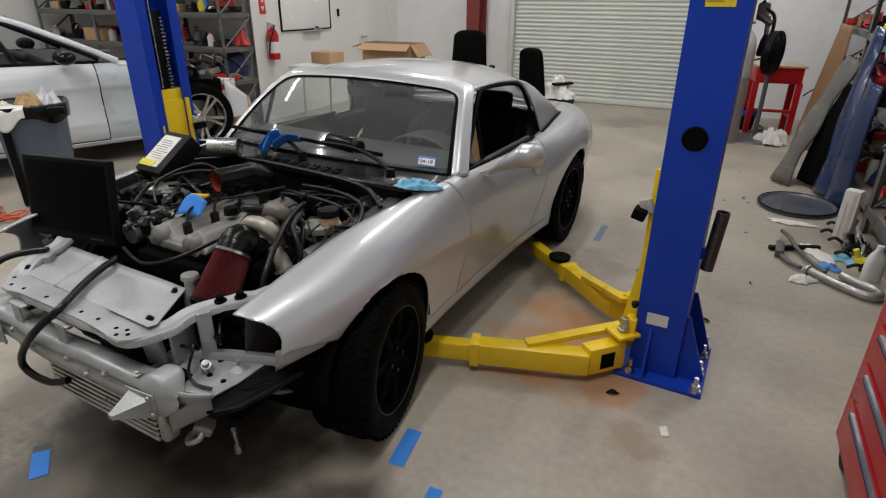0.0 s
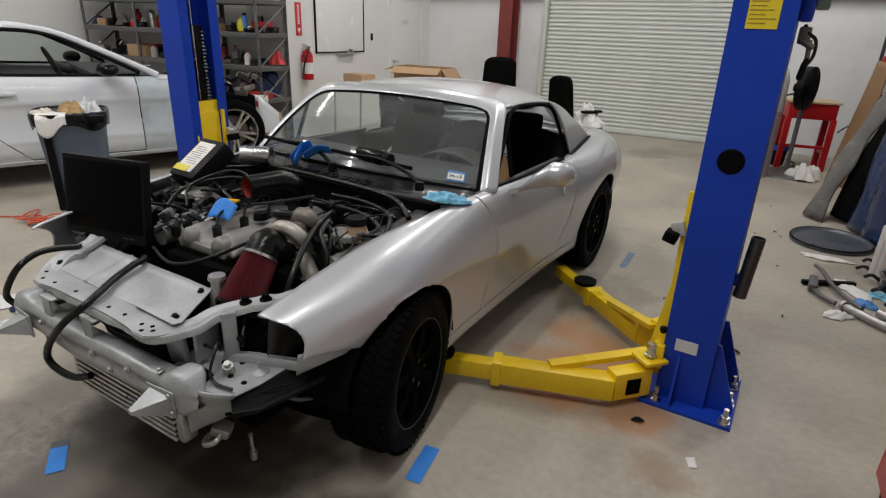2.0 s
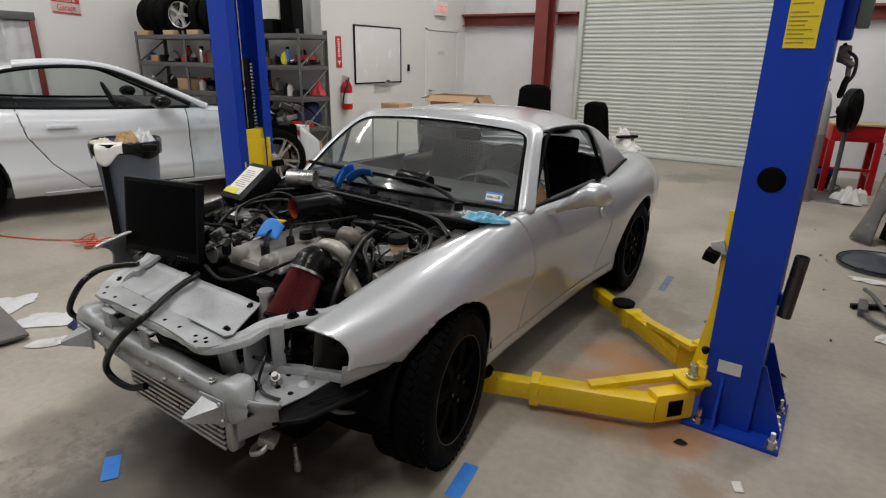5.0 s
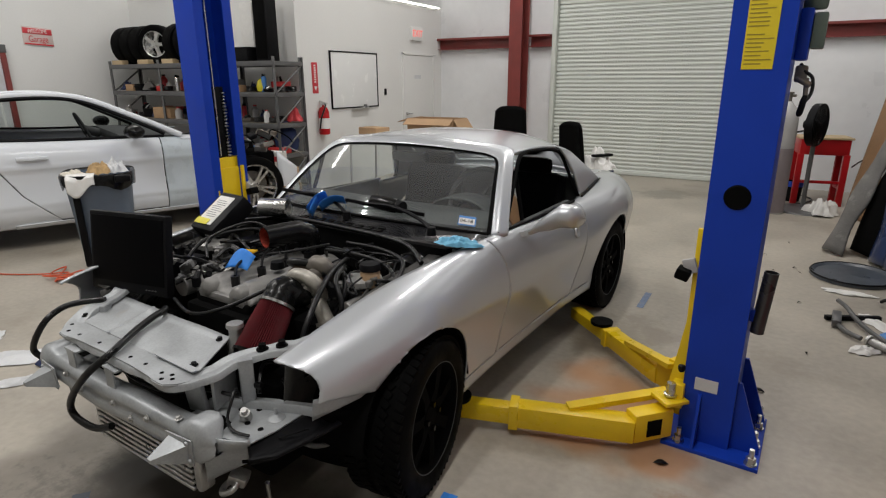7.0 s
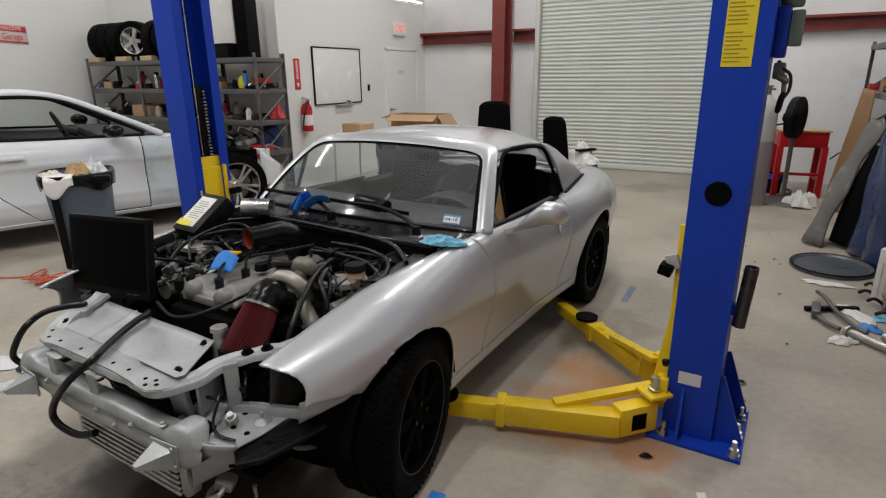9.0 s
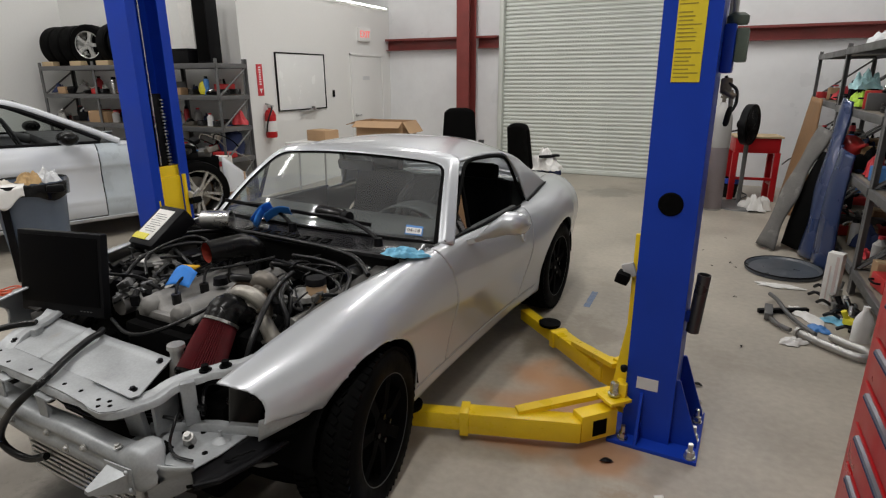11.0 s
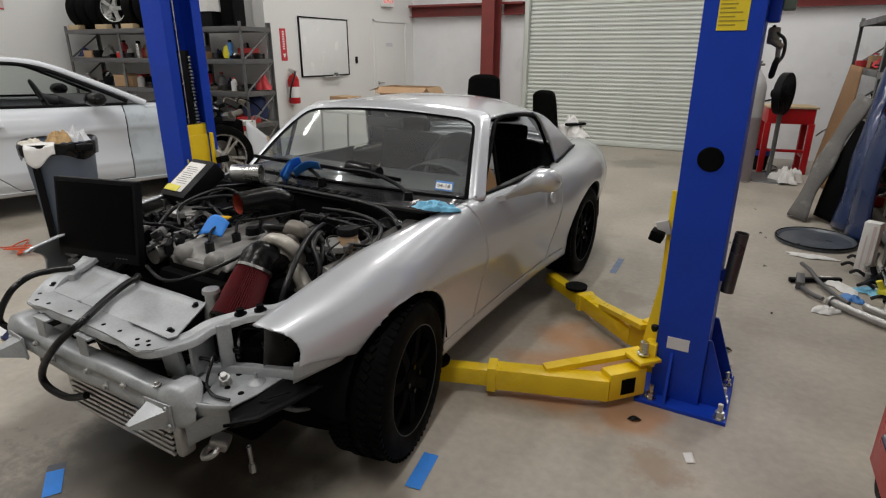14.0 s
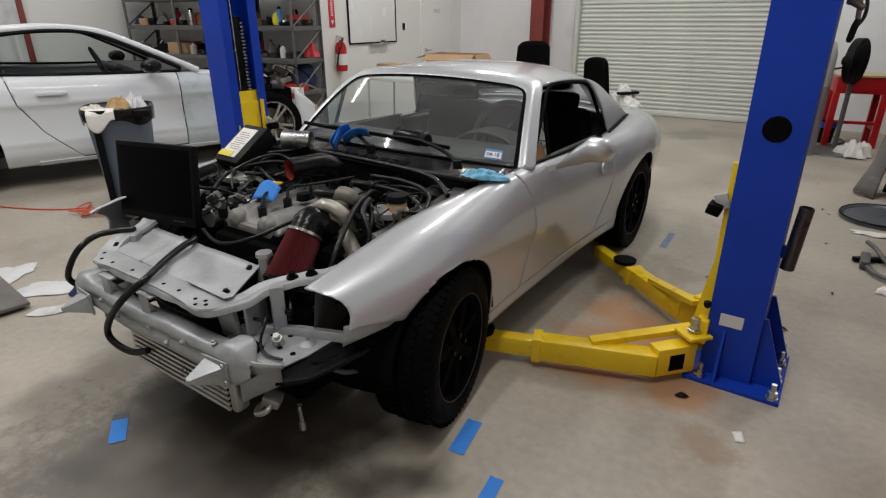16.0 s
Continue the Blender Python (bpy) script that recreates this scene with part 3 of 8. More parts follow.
def skin(y, s, side=1, inset=0.0):
    """The body side: s from the upper inner edge (0) over the shoulder (0.5) to the sill (1)."""
    zt, xi, xo, zo = z_top(y), x_in(y), x_out(y) - inset, z_out(y)
    if s < 0.5:
        a = s * math.pi
        x, z = xi + (xo - xi) * math.sin(a) ** 0.9, zo + (zt - zo) * max(math.cos(a), 0) ** 0.9
    else:
        q = (s - 0.5) * 2
        tuck = 0.055 * q ** 1.6 + 0.014 * math.sin(q * math.pi)
        x, z = xo - tuck, zo - (zo - 0.225) * q
    if side < 0:
        # the far wing is unbolted at its tip and stands a little proud
        f = min(max((0.35 - y) / 0.75, 0), 1) * max(1 - s, 0)
        x, z = x + 0.045 * f, z + 0.06 * f
    return Vector((side * x, y, z))


ARCH_R = 0.33


nose_line = curve((0.44, 0.50, 0.54, 0.58, 0.62, 0.66, 0.69, 0.72), (-0.35, -0.352, -0.345, -0.335, -0.325, -0.34, -0.385, -0.44))


def nose(z):
    return nose_line(z)


def low_edge(y):
    return float(np.interp(y, (-0.4, -0.3, -0.2, -0.12, 0.0), (0.572, 0.562, 0.540, 0.522, 0.49)))


def side_panel(y0, y1, side, ny, lo=None, hi=None, zlo=None, zhi=None, ns=44):
    """A stretch of body side between the edges lo(z) and hi(z), with wheel arches and headlamp opening cut into it."""
    bm = bmesh.new()
    grid = [[bm.verts.new(skin(y0 + (y1 - y0) * i / ny, j / ns, side)) for j in range(ns + 1)] for i in range(ny + 1)]
    for i in range(ny):
        for j in range(ns):
            bm.faces.new((grid[i][j], grid[i + 1][j], grid[i + 1][j + 1], grid[i][j + 1]))

    def fit_edge(c):
        """Moves c onto the nearest edge if it lies outside; tells whether it did."""
        moved = False
        for ay in (FA, RA):
            d = Vector((c.y - ay, c.z - 0.315))
            if c.z >= 0.315 and d.length < ARCH_R:
                d = d.normalized() * ARCH_R
                c.y, c.z, moved = ay + d.x, 0.315 + d.y, True
            elif c.z < 0.315 and abs(d.x) < ARCH_R:
                c.y, moved = ay + math.copysign(ARCH_R, d.x), True
        if c.y < 0 and c.y < nose(c.z):
            c.y, moved = nose(c.z), True
        if c.y < FA - 0.05 and c.z < low_edge(c.y):
            c.z, moved = low_edge(c.y), True
        if lo and c.y < lo(c.z):
            c.y, moved = lo(c.z), True
        if hi and c.y > hi(c.z):
            c.y, moved = hi(c.z), True
        if zlo and c.z < zlo(c.y):
            c.z, moved = zlo(c.y), True
        if zhi and c.z > zhi:
            c.z, moved = zhi, True
        return moved
    out = {v for v in bm.verts if fit_edge(v.co.copy())}
    bmesh.ops.delete(bm, geom=[f for f in bm.faces if all(v in out for v in f.verts)], context="FACES")
    for v in bm.verts:
        fit_edge(v.co)
    bmesh.ops.dissolve_degenerate(bm, dist=0.0005, edges=bm.edges[:])
    return bm


def door_front(z):
    return float(np.interp(z, (0.2, 0.3, 0.45, 0.6, 0.72, 0.86), (0.735, 0.735, 0.755, 0.775, 0.745, 0.665)))


def door_back(z):
    return float(np.interp(z, (0.2, 0.3, 0.5, 0.9), (1.62, 1.64, 1.72, 1.74)))


SILL = 0.285
for side in (1, -1):
    part("fender", side_panel(-0.48, 0.80, side, 110, hi=lambda z: door_front(z) - 0.006, zlo=lambda y: SILL + 0.003 if y > 0.3 else 0), M["silver"], car, "silver front wing", 50, 0.008)
    d = part("door", side_panel(0.60, 1.80, side, 90, lo=lambda z: door_front(z) + 0.006, hi=lambda z: door_back(z) - 0.004, zlo=lambda y: SILL + 0.003), M["silver"], car, "silver door", 50, 0.03)
    part("sill", side_panel(0.30, 2.0, side, 80, zhi=SILL - 0.002), M["silver"], car, "silver sill", 50, 0.008)
    part("rear_quarter", side_panel(1.56, 3.08, side, 120, lo=lambda z: door_back(z) + 0.004, zlo=lambda y: SILL + 0.003 if y < 1.9 else 0), M["silver"], car, "silver rear wing", 50, 0.008)
    # dark strip behind each door gap, added to give the gap its shade
    for edge, nm in ((door_front, "front"), (door_back, "back")):
        part("door_shut", G().sheet(lambda u, v: (lambda q: skin(edge(q.z) - 0.016 + 0.032 * u, 0.04 + 0.74 * v, side, 0.0) - Vector((side * 0.010, 0, 0.004)))(skin(1.2 if nm == "back" else 0.75, 0.04 + 0.74 * v, side)), 3, 30), M["dark"], car, "dark strip added behind the door edge for the shade of the gap", 0)
    # door furniture
    part("door_handle", G().lathe([(0.0, 0.001), (0.016, 0.003), (0.022, 0.007), (0.026, 0.004), (0.028, -0.004)], pose(side * 0.809, 1.56, 0.69, 0, side * 82, 0) @ Matrix.Diagonal((1.3, 1, 1, 1)), 20), M["silver"], d, "round silver handle cup")

    def mirror_shell(u, v):
        a = v * 2 * math.pi
        t = u
        w = float(np.interp(t, (0, 0.15, 0.35, 0.6, 0.8, 0.9, 0.96, 1), (0.016, 0.026, 0.050, 0.066, 0.066, 0.056, 0.038, 0.0)))
        return Vector((side * (0.795 + 0.235 * t), 0.96 + 0.06 * t + w * 1.2 * math.sin(a) - 0.02 * math.cos(a), 0.816 + 0.088 * min(t * 1.7, 1) ** 0.9 + w * (0.95 if math.cos(a) > 0 else 0.80) * math.cos(a)))
    mir = side > 0 and part("side_mirror", G().sheet(mirror_shell, 20, 24), M["silver"], car, "silver door mirror", 60)
    mir and part("mirror_stalk", G().loft([[Vector((side * (0.745 + 0.025 * k), 0.93 + 0.05 * (i in (1, 2)) + 0.015 * k, 0.79 + 0.008 * k + 0.026 * (i > 1))) for i in range(4)] for k in range(4)]), M["silver"], mir, "", 60)
    mir and part("mirror_glass", G().lathe([(0.001, 0.0), (0.05, 0.0)], pose(side * 0.935, 1.075, 0.902, -90, 0, 0) @ Matrix.Diagonal((1.5, 0.8, 1, 1)), 24), M["chrome"], mir, "mirror glass")

    # windscreen pillar, quarter window, belt seal
    part("belt_seal", G().tube([skin(0.78, 0.03, side) + Vector((0, 0, 0.006)), skin(1.2, 0.03, side) + Vector((0, 0, 0.008)), skin(1.72, 0.03, side) + Vector((0, 0, 0.008))], 0.007, 6), M["black"], d, "black belt seal")
    part("window_frame", G().tube([(side * 0.728, 0.83, 0.845), (side * 0.69, 0.96, 0.96), (side * 0.65, 1.09, 1.07), (side * 0.622, 1.18, 1.128), (side * 0.61, 1.28, 1.143), (side * 0.606, 1.45, 1.137), (side * 0.606, 1.64, 1.12), (side * 0.612, 1.75, 1.085), (side * 0.63, 1.81, 1.0), (side * 0.66, 1.845, 0.90), (side * 0.692, 1.865, 0.83)], 0.010, 8), M["rubber"], car, "black window seal")
    part("quarter_divider", G().cyl((side * 0.705, 1.06, 0.845), (side * 0.64, 1.10, 1.07), 0.011, seg=8), M["rubber"], car, "black quarter window divider")
    part("quarter_glass", G().take([(side * 0.725, 0.85, 0.85), (side * 0.705, 1.06, 0.845), (side * 0.64, 1.10, 1.07)], [(0, 1, 2)]), M["sideglass"], car, "clear quarter window", 0)

# windscreen and cowl


def ws_point(u, v):
    x = (2 * u - 1)
    base = Vector((x * 0.69, 0.645 + 0.125 * x * x, 0.862 - 0.030 * x * x))
    top = Vector((x * 0.545, 1.065 + 0.055 * x * x, 1.170 - 0.033 * x * x))
    p = base.lerp(top, v)
    p.z += 0.02 * math.sin(v * math.pi)
    return p


glass = part("windscreen", G().sheet(ws_point, 28, 10), M["windscreen"], car, "clear windscreen with grey reflections and a painted-in pale haze", 60)
glass.visible_shadow = False


def frame_path(k):
    """Along the edge of the glass: up one pillar, across the header and down the other, with rounded corners."""
    n = len(FRAME_UV)
    i = min(int(k * (n - 1)), n - 2)
    f = k * (n - 1) - i
    (u0, v0, h0), (u1, v1, h1) = FRAME_UV[i], FRAME_UV[i + 1]
    return u0 + (u1 - u0) * f, v0 + (v1 - v0) * f, h0 + (h1 - h0) * f


half_uv = [(0.0, -0.03, 0.0), (0.0, 0.3, 0.0), (0.0, 0.6, 0.0), (0.0, 0.82, 0.0), (0.004, 0.90, 0.12), (0.016, 0.955, 0.35), (0.04, 0.985, 0.7), (0.075, 1.0, 0.9), (0.15, 1.0, 1.0), (0.3, 1.0, 1.0), (0.5, 1.0, 1.0)]
FRAME_UV = half_uv + [(1 - u, v, h) for u, v, h in half_uv[-2::-1]]


def frame_skin(a, b):
    u, v, h = frame_path(a)
    p = ws_point(u, v)
    side = 1 if u > 0.5 else -1
    # the band runs outwards on the pillars and backwards on the header
    out = Vector((side * (0.062 - 0.014 * v), 0.050 + 0.012 * v, 0.004 + 0.012 * v)) * (1 - h) + Vector((0, 0.085, 0.030)) * h
    if 0 < h < 1:
        out += Vector((side * 0.022, 0.02, 0.004)) * math.sin(h * math.pi)
    lift = 0.014 * math.sin(min(b * 1.35, 1) * math.pi * 0.72)
    return p + out * b + Vector((0, -0.006 * (1 - b) - 0.010 * math.sin(b * math.pi) * (1 - h), lift + 0.002))


fr = part("windscreen_frame", G().sheet(frame_skin, 120, 8), M["silver"], car, "silver windscreen frame with rounded corners", 60, 0.016)
g = G()
g.tube([ws_point(u / 10, 0.0) + Vector((0, -0.004, 0.004)) for u in range(11)], 0.008, 6, 3)
g.tube([frame_skin(k / 60, 0.0) + Vector((0, -0.002, -0.002)) for k in range(61)], 0.0045, 6, 2)
part("windscreen_seal", g, M["rubber"], fr, "black windscreen seal")
part("glass_border", G().sheet(lambda a, b: (lambda q: ws_point(0.5 + (q[0] - 0.5) * (1 - 0.024 * b), q[1] - 0.035 * b * q[2]) + Vector((0, -0.003, 0.003)))(frame_path(a)), 120, 2), M["rubber"], fr, "black printed glass border", 60)
stk = part("inspection_sticker", G().sheet(lambda u, v: ws_point(0.892 + 0.058 * u, 0.055 + 0.095 * v) + Vector((0, -0.004, 0.005)), 4, 3), M["bluewhite"], car, "blue and white dated sticker", 0)
part("sticker_field", G().sheet(lambda u, v: ws_point(0.895 + 0.052 * u, 0.066 + 0.06 * v) + Vector((0, -0.006, 0.007)), 4, 3), M["signwhite"], stk, "white date field", 0)
pc = ws_point(0.921, 0.096)
tx = (ws_point(0.94, 0.17) - ws_point(0.89, 0.17)).normalized()
ty = (ws_point(0.916, 0.3) - ws_point(0.916, 0.1)).normalized()
tn = tx.cross(ty)
words("sticker_text", "04-18", 0.026, Matrix(((tx.x, ty.x, tn.x, pc.x), (tx.y, ty.y, tn.y, pc.y - 0.0085), (tx.z, ty.z, tn.z, pc.z + 0.009), (0, 0, 0, 1))), M["ink"], stk)


def cowl(u, v):
    x = (2 * u - 1)
    y0 = 0.50 + 0.08 * x * x
    y1 = 0.668 + 0.135 * x * x
    return Vector((x * 0.685, y0 + (y1 - y0) * v, 0.835 - 0.02 * x * x + 0.036 * v - 0.012 * math.sin(v * math.pi)))


part("cowl", G().sheet(cowl, 24, 8), M["scuttle"], car, "black plastic scuttle panel", 50, 0.01)
g = G()
for k in range(9):
    a = cowl(0.30 + 0.045 * k, 0.35)
    g.box(a + Vector((0, 0, 0.004)), (0.035, 0.05, 0.004), bev=0.001)
part("cowl_vents", g, M["gloss"], car)
for x0, x1, y0 in ((0.50, -0.08, 0.60), (-0.02, -0.55, 0.63)):
    w = part("wiper_arm", G().tube([(x0, y0 - 0.02, 0.872), (x0 - 0.1, y0 + 0.02, 0.905), ((x0 + x1) / 2, y0 + 0.075, 0.925), (x1 + 0.1, y0 + 0.08, 0.92)], 0.009, 6), M["black"], car, "black wiper arm")
    part("wiper_blade", G().box(((x0 + x1) / 2 - 0.06, y0 + 0.085, 0.915), (0.46, 0.012, 0.018), (0, 3, 3), 0.003), M["black"], w, "black wiper blade")
    part("wiper_pivot", G().cyl((x0, y0 - 0.02, 0.85), (x0, y0 - 0.02, 0.885), 0.022, 0.018), M["black"], w)

# hardtop
zc = curve((1.13, 1.3, 1.55, 1.8, 2.0, 2.2, 2.38), (1.186, 1.205, 1.216, 1.206, 1.17, 1.045, 0.89))
zr = curve((1.13, 1.3, 1.55, 1.75, 1.92, 2.1, 2.38), (1.150, 1.156, 1.148, 1.122, 1.068, 0.975, 0.862))
xr = curve((1.13, 1.3, 1.55, 1.75, 1.92, 2.1, 2.38), (0.588, 0.602, 0.606, 0.608, 0.618, 0.635, 0.645))


def top_skin(u, v):
    y = 1.125 + 1.245 * u
    x = 2 * v - 1
    a = abs(x)
    drop = a ** 2.6 if a < 1 else 1
    yy = y + 0.024 * (1 - u) ** 3 - 0.012 * (1 - a * a) * (1 - u) * 2
    return Vector((x * xr(y), yy, zc(y) + (zr(y) - zc(y)) * drop))


bm = G().sheet(top_skin, 50, 48).bm
gone = [f for f in bm.faces if all(abs(v.co.x) < 0.44 and 2.0 < v.co.y < 2.33 for v in f.verts)]
bmesh.ops.delete(bm, geom=gone, context="FACES")
top = part("hardtop", bm, M["silver"], car, "silver detachable hardtop", 60, 0.015)
for side in (1, -1):
    def pillar(u, v):
        f = 1.68 + 0.19 * v ** 0.55
        b = 1.97 + 0.36 * v ** 1.1
        y = f + (b - f) * u
        zt = zr(1.66 + 0.31 * u)
        yb = 1.87 + 0.46 * u
        base = z_top(yb) + 0.002
        x0, x1 = xr(1.66 + 0.31 * u), 0.70 - 0.045 * u
        return Vector((side * (x0 + (x1 - x0) * v + 0.012 * math.sin(v * math.pi) + 0.008), y, zt + (base - zt) * v))
    part("rear_pillar", G().sheet(pillar, 16, 16), M["silver"], top, "silver hardtop pillar", 60, 0.012)
    part("pillar_base_seal", G().tube([pillar(u / 6, 1.0) + Vector((side * 0.004, 0, 0.0)) for u in range(7)], 0.007, 6, 3), M["black"], top, "black base seal")
rw = part("rear_window", G().sheet(lambda u, v: top_skin((2.0 - 1.125) / 1.245 + 0.33 / 1.245 * u, 0.5 + (v - 0.5) * 0.72) + Vector((0, 0, -0.004)), 8, 12), M["sideglass"], top, "clear rear window", 60)
rw.visible_shadow = False

# tail and deck


def deck(u, v):
    y = 2.30 + 0.76 * u
    x = (2 * v - 1)
    return Vector((x * x_in(y) * 1.002, y, z_top(y) + 0.012 * (1 - x * x)))


part("boot_lid", G().sheet(deck, 16, 16), M["silver"], car, "silver boot lid", 60, 0.01)
part("tail_panel", G().sheet(lambda u, v: Vector(((2 * v - 1) * (0.62 if u else 0.44), 3.085 + 0.05 * math.sin(u * math.pi) - 0.0 * v, 0.77 - 0.5 * u)), 8, 12), M["silver"], car, "silver tail", 60, 0.01)

# underbody, cabin tub, firewall, inner wings
g = G()
g.box((0, 1.25, 0.19), (1.30, 1.9, 0.06), bev=0.01)
g.box((0, 2.65, 0.33), (1.2, 0.75, 0.25), bev=0.05)
g.box((0, 0.15, 0.20), (0.8, 0.9, 0.14), bev=0.03)
part("underbody", g, M["dark"], car, "dark underbody")
g = G()
g.box((0, 0.50, 0.56), (1.28, 0.03, 0.54), bev=0.005)
g.box((0, 0.53, 0.79), (1.25, 0.05, 0.06), bev=0.01)
part("firewall", g, M["dark"], car, "black firewall")
for side in (1, -1):
    g = G()
    g.sheet(lambda u, v: Vector((side * (0.50 + 0.02 * u - (0.06 * math.exp(-((u - 0.62) / 0.16) ** 2)) + 0.06 * v), -0.32 + 0.82 * u, 0.30 + (z_top(-0.32 + 0.82 * u) - 0.335) * v)), 20, 12)
    g.sheet(lambda u, v: Vector((side * (0.55 + 0.065 * v), -0.30 + 0.82 * u, z_top(-0.30 + 0.82 * u) - 0.032 + 0.004 * v)), 20, 4)
    part("inner_wing", g, M["darkgrey"], car, "dark mottled grey inner wing", 50, 0.004)
    part("wheel_liner", G().sheet(lambda u, v: Vector((side * (0.50 + 0.27 * v), FA + 0.335 * math.cos(math.pi * u), 0.315 + 0.335 * math.sin(math.pi * u))), 20, 4), M["dark"], car, "black wheel-arch liner", 60)
    part("rear_wheel_liner", G().sheet(lambda u, v: Vector((side * (0.50 + 0.30 * v), RA + 0.335 * math.cos(math.pi * u), 0.315 + 0.335 * math.sin(math.pi * u))), 20, 4), M["dark"], car, "black wheel-arch liner", 60)
    g = G()
    g.lathe([(0.075, 0.0), (0.072, 0.02), (0.04, 0.035), (0.0, 0.036)], pose(side * 0.46, 0.17, 0.75), 18)
    for k in range(3):
        g.cyl((side * 0.46 + 0.05 * math.cos(k * 2.1), 0.17 + 0.05 * math.sin(k * 2.1), 0.77), (side * 0.46 + 0.05 * math.cos(k * 2.1), 0.17 + 0.05 * math.sin(k * 2.1), 0.79), 0.009, seg=6)
    part("strut_top", g, M["alu"], car, "strut top mount with nuts")

# cabin
g = G()
g.sheet(lambda u, v: Vector(((2 * u - 1) * 0.66, 0.72 + 0.42 * v + 0.1 * (2 * u - 1) ** 2 * (1 - v), 0.845 + 0.03 * math.sin(v * 2.2) - 0.16 * max(v - 0.7, 0) ** 1.2)), 20, 12)
g.box((0, 1.17, 0.72), (1.26, 0.12, 0.2), bev=0.04)
dash = part("dashboard", g, M["trim"], car, "dark vinyl dashboard", 50, 0.01)
part("instrument_hood", G().sheet(lambda u, v: Vector((0.36 + 0.17 * math.cos(math.pi * u), 1.02 + 0.16 * v, 0.85 + 0.075 * math.sin(math.pi * u))), 14, 4), M["trim"], dash, "", 50, 0.01)
g = G()
ring = [Vector((0.36, 1.24, 0.87)) + Matrix.Rotation(radians(-24), 3, "X") @ Vector((0.18 * math.cos(a * math.pi / 12), 0.0, 0.18 * math.sin(a * math.pi / 12))) for a in range(25)]
g.tube(ring, 0.014, 8, 2)
hub = Vector((0.36, 1.22, 0.87))
for a in (0, 8, 16):
    g.cyl(hub, ring[a + 4 if a < 20 else 24], 0.012, seg=6)
g.cyl(hub + Vector((0, -0.1, -0.04)), hub + Vector((0, 0.02, 0)), 0.05)
part("steering_wheel", g, M["trim"], car, "dark steering wheel")
for x in (0.36, -0.36):
    g = G()
    g.box((x, 1.62, 0.40), (0.46, 0.50, 0.16), (6, 0, 0), 0.06)
    g.box((x, 1.86, 0.66), (0.44, 0.14, 0.58), (-14, 0, 0), 0.06)
    g.box((x, 1.94, 0.96), (0.24, 0.09, 0.14), (-14, 0, 0), 0.045)
    part("seat", g, M["black"], car, "dark bucket seat", 50)
g = G()
g.box((0, 2.02, 0.60), (1.3, 0.04, 0.62), bev=0.01)
g.box((0, 1.35, 0.30), (0.26, 1.0, 0.24), bev=0.05)
part("rear_bulkhead", g, M["trim"], car, "dark cabin trim")
part("rear_view_mirror", G().box((0.0, 1.11, 1.10), (0.23, 0.03, 0.055), (12, 0, 0), 0.012), M["black"], car, "black rear-view mirror")
for side in (1, -1):
    part("door_card", G().box((side * 0.70, 1.2, 0.60), (0.03, 0.95, 0.48), bev=0.012), M["trim"], car, "dark door lining")

# wheels


def wheel(x, y, side, turn=0.0):
    m = pose(x, y, 0.300, 0, 0, turn) @ pose(0, 0, 0, 0, 90 * side, 0)
    t = part("wheel", G().lathe([(0.205, -0.105), (0.225, -0.112), (0.262, -0.114), (0.286, -0.104), (0.297, -0.088), (0.300, -0.05), (0.300, 0.05), (0.297, 0.088), (0.286, 0.104), (0.262, 0.114), (0.225, 0.112), (0.205, 0.105)], m, 64), M["rubber"], car, "worn black tyre on a black rim", 50)
    # tread blocks
    g = G()
    for k in range(60):
        a = 2 * math.pi * k / 60
        for z, wz, sk in ((-0.082, 0.04, 14), (-0.03, 0.035, 30), (0.03, 0.035, -30), (0.082, 0.04, -14)):
            mm = m @ Matrix.Rotation(a, 4, "Z") @ pose(0.302 - (0.006 if abs(z) > 0.05 else 0), 0, z, sk, (6 if z > 0 else -6) if abs(z) > 0.05 else 0, 0)
            g.box((0, 0, 0), (0.012, 0.022, wz), m=mm)
    part("tread", g, M["rubber"], t, "chunky tread blocks", 0)
    g = G()
    g.lathe([(0.207, -0.10), (0.196, -0.095), (0.19, 0.06), (0.196, 0.092), (0.207, 0.104), (0.209, 0.100)], m, 48)
    for k in range(7):
        mm = m @ Matrix.Rotation(2 * math.pi * k / 7, 4, "Z")
        g.loft([[mm @ Vector((r, s * w, z)) for s, z in ((-1, 0.055 + dz), (1, 0.055 + dz), (1, 0.085 + dz), (-1, 0.085 + dz))] for r, w, dz in ((0.03, 0.028, -0.005), (0.1, 0.018, 0.004), (0.197, 0.024, 0.0))])
    g.lathe([(0.0, 0.088), (0.05, 0.086), (0.06, 0.07), (0.06, 0.03)], m, 24)
    g.lathe([(0.0, -0.02), (0.13, -0.02)], m, 32)
    rim = part("rim", g, M["dark"], t, "gloss black seven-spoke rim")
    part("rim_lip", G().lathe([(0.2055, 0.1045), (0.2085, 0.107), (0.207, 0.108), (0.2045, 0.1065)], m, 64), M["trim"], rim, "bare metal rim edge")
    g = G()
    for k in range(4):
        a = math.pi / 2 * k
        p = m @ Vector((0.05 * math.cos(a), 0.05 * math.sin(a), 0.07))
        q = m @ Vector((0.05 * math.cos(a), 0.05 * math.sin(a), 0.10))
        g.cyl(p, q, 0.011, seg=6)
    tagged(part("wheel_nuts", g, M["gloss"], rim), kind="stuff")
    return t


for side in (1, -1):
    wheel(side * 0.715, FA, side, 10)
    wheel(side * 0.70, RA, side)

# ---- open engine bay ----
g = G()
g.box((-0.01, 0.16, 0.52), (0.34, 0.60, 0.34), bev=0.03)
g.box((-0.01, -0.14, 0.48), (0.36, 0.07, 0.34), bev=0.02)
